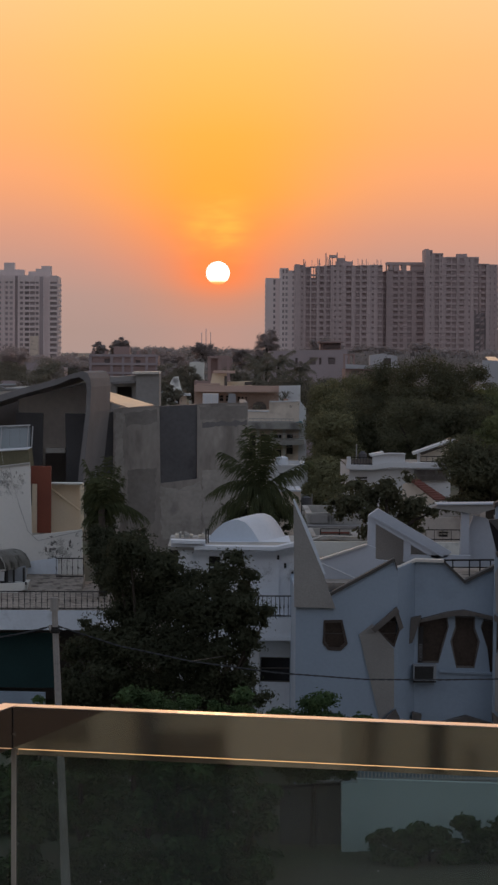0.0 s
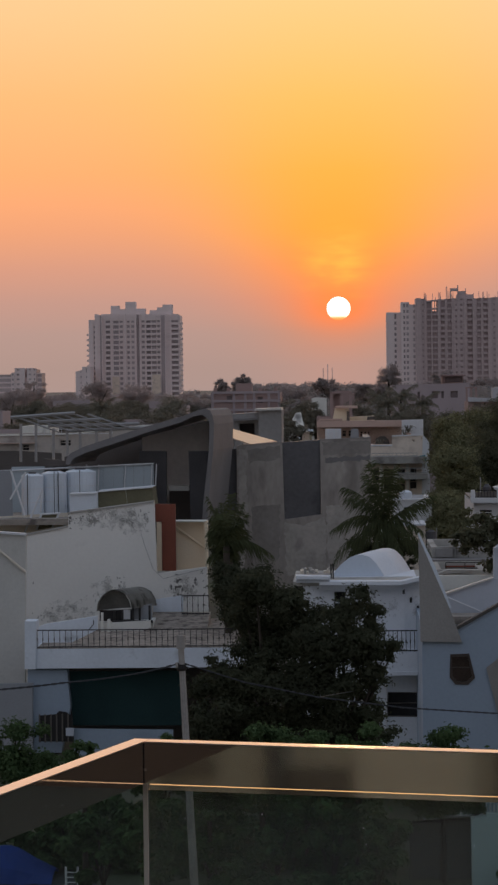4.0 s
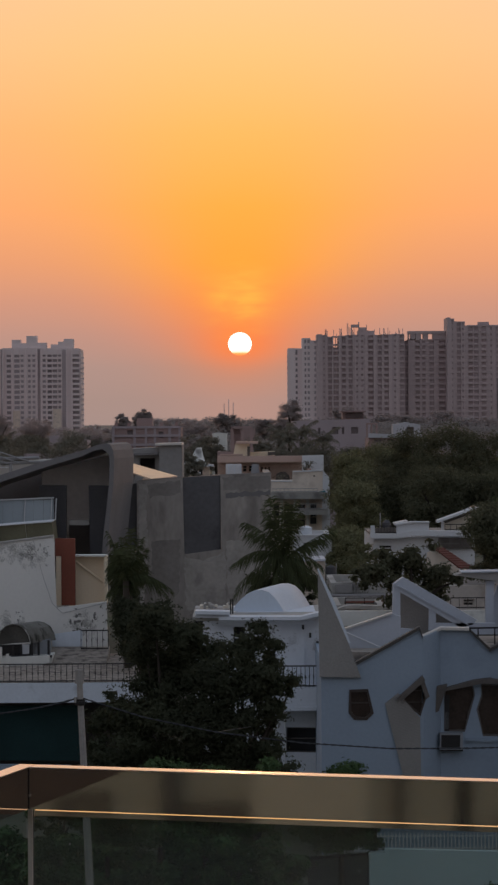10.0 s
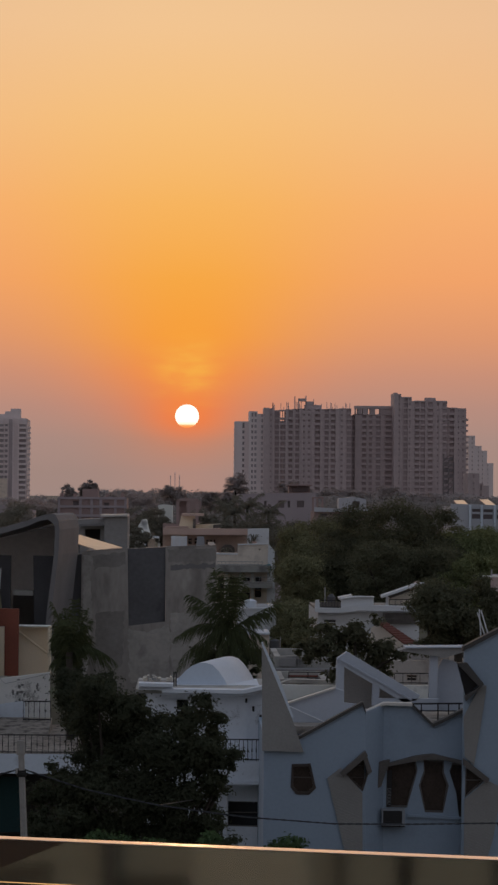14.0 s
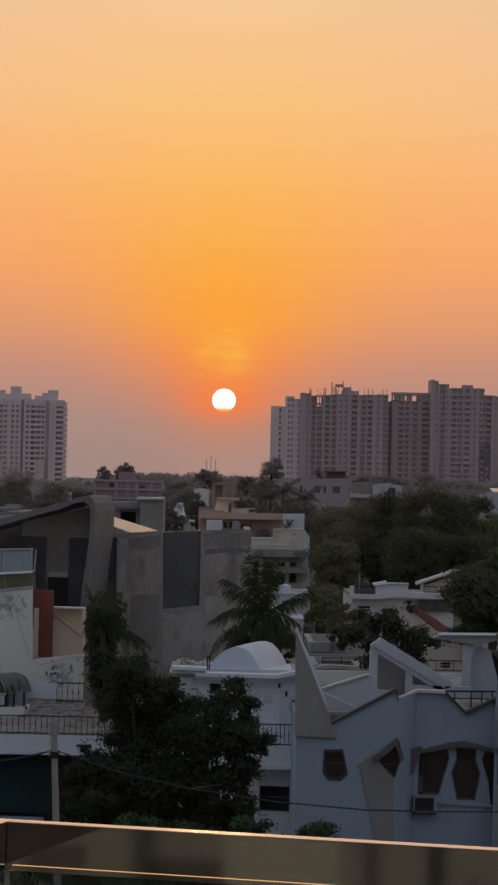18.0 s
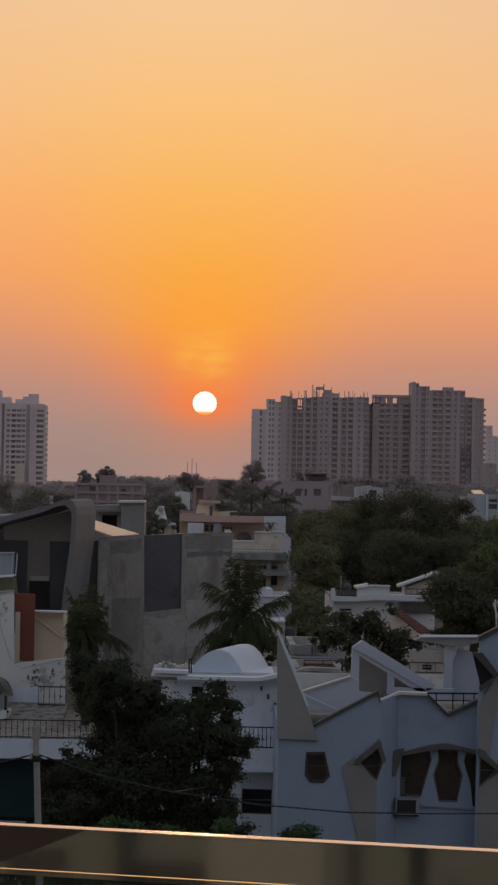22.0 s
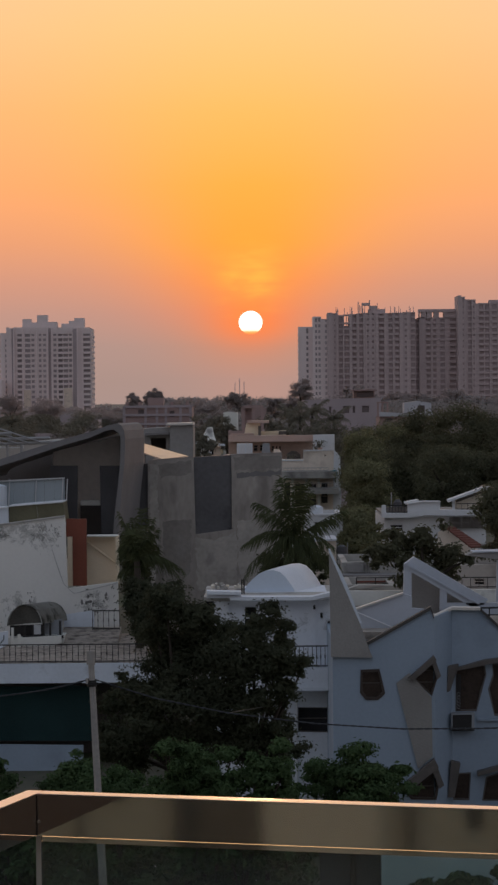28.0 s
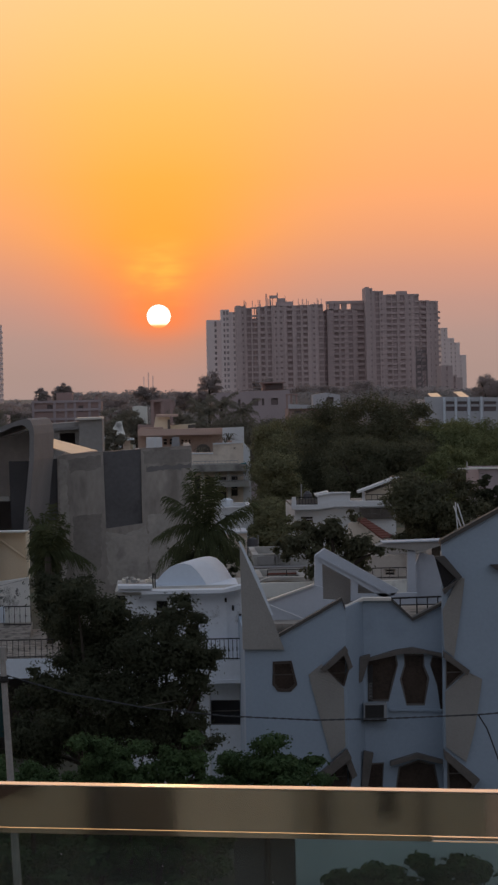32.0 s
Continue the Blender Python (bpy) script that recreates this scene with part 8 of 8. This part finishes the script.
def plant_trees():
    # the dark trees before the domed house
    T = tree
    lobed_tree(-2.33, 80, [(-2.7, 8.16, 0.71, 0.5), (-1.92, 7.69, 0.77, 0.71), (-3.05, 7.45, 0.54, 0.59), (-1.6, 6.88, 1.01, 0.81), (-2.53, 6.73, 0.84, 0.76), (-2.21, 5.96, 1.26, 0.76), (-3.24, 5.06, 1.01, 0.76), (-3.89, 5.7, 0.27, 0.22), (-2.58, 4.2, 1.01, 0.67), (-3.76, 4.06, 0.84, 0.76), (-4.25, 5.13, 0.5, 0.55), (-4.02, 5.8, 0.3, 0.25), (-4.34, 4.2, 0.5, 0.6), (-3.76, 3.44, 0.6, 0.45), (-4.52, 3.53, 0.25, 0.35)], 0.11, 3.0, LEAF, "dense dark green mango-like tree", 11)
    lobed_tree(-0.06, 79, [(-0.16, 7.23, 0.6, 0.66), (0.31, 7.69, 0.43, 0.53), (0.75, 7.08, 0.43, 0.53), (-0.68, 6.36, 1, 0.75), (0.32, 6.42, 0.83, 0.66), (0.98, 6.32, 0.6, 0.43), (1.38, 6.26, 0.28, 0.37), (-1.45, 5.3, 1.16, 0.8), (-0.46, 5.02, 0.76, 0.73), (0.55, 5.75, 0.46, 0.33), (-1.06, 4.12, 1.16, 0.66), (0.44, 4.25, 0.66, 0.43), (0.01, 3.6, 0.91, 0.5), (-0.12, 5.35, 0.6, 0.46), (-0.3, 4.52, 0.56, 0.43), (0.48, 6, 0.56, 0.43), (0.83, 5.54, 0.4, 0.4), (0.62, 5, 0.4, 0.43), (0.81, 4.54, 0.4, 0.37), (0.97, 3.99, 0.5, 0.4), (-2.85, 5.58, 0.5, 0.43), (-3.37, 4.68, 0.5, 0.43)], 0.11, 3.0, LEAF, "dense dark green mango-like tree", 12)
    lobed_tree(-4.18, 107, [(-5, 5.94, 0.34, 0.9), (-4.63, 6.5, 0.63, 0.76), (-4.59, 5.04, 0.49, 0.9), (-4.07, 6.16, 0.85, 0.76), (-3.35, 6.49, 0.67, 0.54)], 0.13, 2.2, LEAF, "dark green tree beside the white house", 16)
    lobed_tree(-5.25, 116.8, [(-5.59, 6.8, 0.29, 0.98), (-5.44, 7.9, 0.29, 0.64), (-5.5, 5.82, 0.34, 0.74), (-5, 6.43, 0.39, 0.88)], 0.13, 2.2, LEAF, "narrow dark green tree behind the white house", 17)
    # fresh green bushes by the street
    for i, (xx, zz, w, hgt) in enumerate(((-2.37, 4.91, 1.7, 2.6), (-1.14, 4.8, 1.6, 2.6), (0.24, 5, 1.6, 2.8), (-3.86, 4.08, 1.6, 2.2), (-5.22, 4.5, 1.8, 2.6))):
        T(xx, 73 + 0.3 * i, zz, w * 1.1, hgt, 0.11, 8500, LEAF_FRESH, "fresh green leafy street bush", 26, 30 + i, name="bush")
    T(2.65, 76, 4.5, 3.3, 2.8, 0.12, 15000, LEAF_FRESH, "fresh green leafy street tree", 34, 41, flat=0.5)
    T(3.6, 76, 4.1, 1.9, 1.8, 0.14, 3600, LEAF_FRESH, "fresh green leafy street tree", 9, 42, flat=0.5)
    T(-9.6, 78.8, 4.29, 2.6, 2.7, 0.12, 6500, LEAF_FRESH, "fresh green leafy street bush", 22, 43, name="bush")
    T(-7.32, 74, 4.39, 1.3, 2.0, 0.14, 1800, LEAF_FRESH, "fresh green leafy street bush", 14, 44, name="bush")
    # plants seen through the railing glass
    for i, (xx, zz) in enumerate(((-4.88, 3.51), (-3.45, 3.22), (-1.94, 3.52), (-0.46, 3.31), (0.7, 3.08), (-6.65, 3.28))):
        T(xx, 70 + 0.4 * i, zz, 2.2, 3.0, 0.25, 1700, LEAF_FRESH, "green street tree close to the pole", 11, 50 + i, name="street_tree", airy=0.85)
    for i, (xx, zz) in enumerate(((4.75, 1.0), (5.8, 1.3), (6.9, 1.2), (7.99, 1.3), (0.9, 0.33))):
        T(xx, 73.6 + 0.2 * i, zz, 1.9, 1.9, 0.24, 1500, LEAF_FRESH, "leafy garden shrub at the wall", 10, 60 + i, name="shrub", limbs=4)
    for i, (xx, zz) in enumerate(((-6.09, 1.57), (-7.24, 2.26), (-8.23, 2.05), (-9.38, 1.47), (-4.61, 1.66), (-3.13, 2.07), (-1.65, 2.16), (-0.17, 2.09), (0.7, 2.01))):
        T(xx, 78, zz, 2.4, zz * 1.15, 0.2, 3200, LEAF_FRESH, "dense green street tree behind the pole", 20, 200 + i, name="street_tree", depth=1.6)
    for i, (xx, zz) in enumerate(((-5.24, 1.25), (-3.78, 1.37), (-2.33, 1.55), (-0.87, 1.44), (0.4, 1.59))):
        T(xx, 69.6, zz, 2.0, zz * 1.3, 0.2, 1700, LEAF_FRESH, "low leafy street bush under the trees", 18, 230 + i, name="bush", limbs=4, depth=1.0)
    # right round tree and its neighbours
    T(11.2, 112, 11.0, 4.5, 3.9, 0.14, 17000, LEAF_DEEP, "round dark green tree behind the angular house", 34, 71)
    T(13.69, 113, 10.52, 1.6, 2.6, 0.14, 5000, LEAF, "round dark green tree behind the angular house", 14, 72)
    lobed_tree(6.2, 100, [(6.10, 9.16, 0.55, 0.42), (5.36, 8.90, 0.63, 0.38), (4.64, 8.61, 0.53, 0.42), (4.22, 8.30, 0.34, 0.34), (5.15, 8.29, 0.76, 0.42), (6.03, 8.55, 0.67, 0.55), (6.79, 8.17, 0.59, 0.50), (7.38, 8.33, 0.71, 0.42), (8.01, 8.20, 0.38, 0.29), (6.88, 9.43, 0.27, 0.19), (5.35, 7.55, 0.34, 0.53), (7.24, 7.58, 0.59, 0.42), (6.36, 7.71, 0.71, 0.50), (4.34, 7.92, 0.23, 0.21), (4.99, 9.17, 0.25, 0.21)], 0.19, 2.0, LEAF_DEEP, "broad-leaved dark green tree with drooping leaves", 73)
    lobed_tree(5.8, 124, [(5.43, 7.45, 0.78, 0.68), (6.33, 6.78, 0.89, 0.63), (5.02, 6.55, 0.68, 0.57), (7.11, 6.5, 0.78, 0.52), (5.31, 8.11, 0.52, 0.47)], 0.15, 1.6, LEAF_WOOD, "dark olive tree before the white house", 75)
    # the big wood
    wood = ((7.55, 185, 12.48, 4.0, 6.5), (9.43, 190, 12.88, 5.5, 7), (11.21, 180, 13.69, 5.5, 7), (13.49, 175, 14.09, 6.0, 7.5), (15.97, 178, 13.86, 5.0, 7),
            (18.94, 185, 12.6, 5.5, 6), (21.68, 185, 12.5, 5.5, 6), (24.42, 185, 12.6, 5.5, 6), (17.6, 178, 12.2, 4.5, 6), (20.3, 178, 11.9, 5.0, 6), (6.48, 160, 10.44, 3.2, 6), (5.78, 150, 8.3, 3.0, 4.5),
            (9.21, 165, 11.31, 5.0, 5.5), (11.78, 162, 11.48, 5.5, 5.5), (14.52, 162, 11.42, 5.0, 5.5), (17.04, 160, 10.72, 5.0, 5), (7.79, 172, 11.42, 4.2, 6), (19.74, 160, 10.32, 4.5, 5))
    for i, (xx, yy, zz, w, c) in enumerate(wood):
        dark = yy <= 182 and 9 < xx < 17
        T(xx, yy, zz, w, c, 0.15, 17000, LEAF_DEEP if dark else LEAF_LIME if xx > 17 else LEAF_WOOD, "tall dark green tree in a dense wood" if dark else "light green tree at the edge of a wood" if xx > 17 else "big olive green tree in a dense wood", 46, 80 + i, limbs=5)
    # skyline trees
    sky = ((-48.76, 420, 16.13, 6, 6), (-49.82, 400, 14.81, 8, 5), (-41.37, 400, 14.03, 8, 5), (-38.55, 420, 15.57, 5, 6), (-33.57, 430, 15.45, 6, 6), (-24.87, 380, 12.82, 8, 4),
           (-23.61, 520, 16.27, 3.4, 4), (-19.89, 520, 17.02, 4.2, 4.2), (-20.16, 350, 13.27, 8, 4), (-11.21, 430, 14.93, 6, 5), (-7.86, 420, 14.62, 6, 5), (-4, 560, 16.44, 6, 5),
           (3.94, 520, 15.45, 5, 5), (8.86, 520, 18.81, 4.6, 7), (5.77, 450, 14.96, 4, 4), (31.29, 800, 18.61, 14, 6), (44.75, 800, 17.53, 18, 6), (59.88, 800, 17.44, 18, 6),
           (51.65, 430, 17.13, 4.5, 6), (52.03, 420, 15.96, 4, 5), (68.7, 800, 15.79, 16, 5), (-48.04, 900, 12.6, 30, 5), (1.14, 900, 15.23, 30, 5), (-65.07, 900, 12.2, 30, 5))
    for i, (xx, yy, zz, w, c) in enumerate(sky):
        T(xx, yy, zz, w, c, 0.2 * yy / 480, 8500, LEAF_HAZE, "skyline tree with haze put into its colour", 26, 120 + i, limbs=5, airy=0.95)
    # mid belt between the houses
    belt = ((-16.62, 260, 13.03, 7, 4), (-4.96, 280, 13, 6, 4), (2.18, 290, 12.92, 6, 4.5), (4.87, 270, 12.53, 6, 4.5), (7.42, 260, 12.18, 6, 4.5), (9.76, 250, 12.13, 6, 4.5), (12.91, 240, 12.69, 6, 4),
            (7.65, 220, 11.66, 5, 6), (-18.09, 230, 12.58, 8, 4), (-32.33, 300, 12.46, 9, 5), (-27.51, 310, 12.54, 9, 5), (-31.18, 250, 11.56, 6, 4), (-25.8, 330, 11.71, 6, 3),
            (-39.74, 345, 13.19, 7, 4), (-35.48, 335, 12.7, 7, 4), (-34.26, 350, 12.92, 6, 4), (-30.55, 340, 13.22, 5, 4), (-28.09, 345, 13.04, 7, 4), (-24.67, 335, 12.63, 6, 4), (-19.5, 350, 12.97, 7, 4))
    for i, (xx, yy, zz, w, c) in enumerate(belt):
        T(xx, yy, zz, w, c, 0.17, 7000, LEAF_FAR, "olive tree between the houses, paled for haze", 24, 160 + i, limbs=4)
    T(-3.74, 184, 12.47, 1.9, 3.4, 0.13, 4500, LEAF_FAR, "olive tree between the houses, paled for haze", 16, 190, limbs=4)
    T(-2.85, 270, 12.64, 3.4, 3.4, 0.17, 3500, LEAF_FAR, "olive tree between the houses, paled for haze", 16, 191, limbs=4)
    T(1.55, 109.5, 8.1, 3.3, 1.9, 0.13, 7000, LEAF, "dark bush under the tall palm", 24, 245, name="bush")
    # palms
    palm(1.6, 108, 8.54, 2.2, 3, ((185, 0.55, 2.5, 0.3), (20, 0.35, 2.3, 0.3), (100, 0.3, 2.5, 0.2), (270, 0.4, 2.2, 0.3), (150, 0.7, 2.0, 0.4), (300, 0.6, 1.9, 0.4), (340, 0.5, 1.9, 0.3), (220, 0.5, 1.6, 0.3), (180, 1.65, 1.5, 0.45), (203, 1.5, 1.1, 0.4),
                                  (184, 2.15, -0.2, 0.75), (165, 1.9, 0.0, 0.7), (2, 1.9, 1.15, 0.15), (12, 1.5, 0.8, 0.3), (350, 1.5, -0.3, 0.6), (178, 2.1, -1.5, 0.7), (195, 1.8, -1.7, 0.6), (170, 2.0, -1.1, 0.7), (0, 1.7, -1.1, 0.6), (15, 1.5, -1.4, 0.5), (340, 1.6, -1.5, 0.5),
                                  (230, 1.2, -1.3, 0.6), (265, 1.0, -1.6, 0.5), (300, 1.2, -1.4, 0.5), (320, 1.3, -0.6, 0.6), (220, 1.3, -0.4, 0.7), (120, 1.2, -1.0, 0.6), (60, 1.2, -1.0, 0.6), (205, 0.7, -1.6, 0.3), (330, 0.7, -1.7, 0.3), (270, 0.5, -1.8, 0.2)), "tall royal palm with upright plumes and drooping feathery fronds")
    palm(-4.88, 112, 6.9, 2.1, 4, ((180, 0.85, 2.6, 0.3), (175, 0.5, 2.1, 0.3), (60, 0.2, 2.7, 0.1), (10, 0.55, 2.3, 0.2), (350, 0.45, 1.6, 0.3), (300, 0.3, 2.2, 0.2), (200, 0.6, 1.8, 0.3), (120, 0.5, 2.3, 0.2), (185, 0.3, 2.4, 0.1), (0, 0.7, 1.9, 0.3), (260, 0.4, 1.9, 0.3),
                                   (170, 0.7, 1.0, 0.4), (10, 0.6, 1.0, 0.5), (270, 0.5, 0.9, 0.4), (230, 0.7, 1.2, 0.4), (310, 0.6, 1.3, 0.4), (180, 0.8, 0.2, 0.5)), "young palm with upright feathery fronds beside the white house")
    palm(-4.87, 109, 7.73, 1.9, 6, ((2, 1.85, -0.45, 0.65), (10, 1.7, -0.7, 0.7), (350, 1.6, -0.25, 0.6), (120, 0.4, 1.2, 0.3), (265, 0.5, 1.0, 0.3), (300, 0.6, 0.8, 0.4), (190, 0.6, 0.6, 0.5)), "low palm with one long drooping frond")
    spray = [(137.5 * i, 1.75 * math.cos(0.2 * (i % 8) - 0.1), 1.5 - 0.19 * i, 0.6) for i in range(14)]
    for i, (xx, yy, zz) in enumerate(((3.82, 300, 12.68), (6.07, 290, 12.83), (8.08, 280, 12.14), (-29.97, 330, 11.76), (4.64, 285, 12.14))):
        palm(xx, yy, zz, 1.9, 20 + i, spray, "skyline palm, paled in colour for haze", LEAF_FAR)
    far_woods(77, ((860, 230, 15.0), (1060, 260, 15.6)), 0.9, WOODS_HAZE, "belt of trees along the horizon, coloured pale for haze")
    far_woods(78, ((430, 120, 12.6), (540, 150, 13.4), (680, 180, 14.3)), 0.55, WOODS_GREY, "grey-green belt of haze-tinted trees behind the houses")


plant_trees()
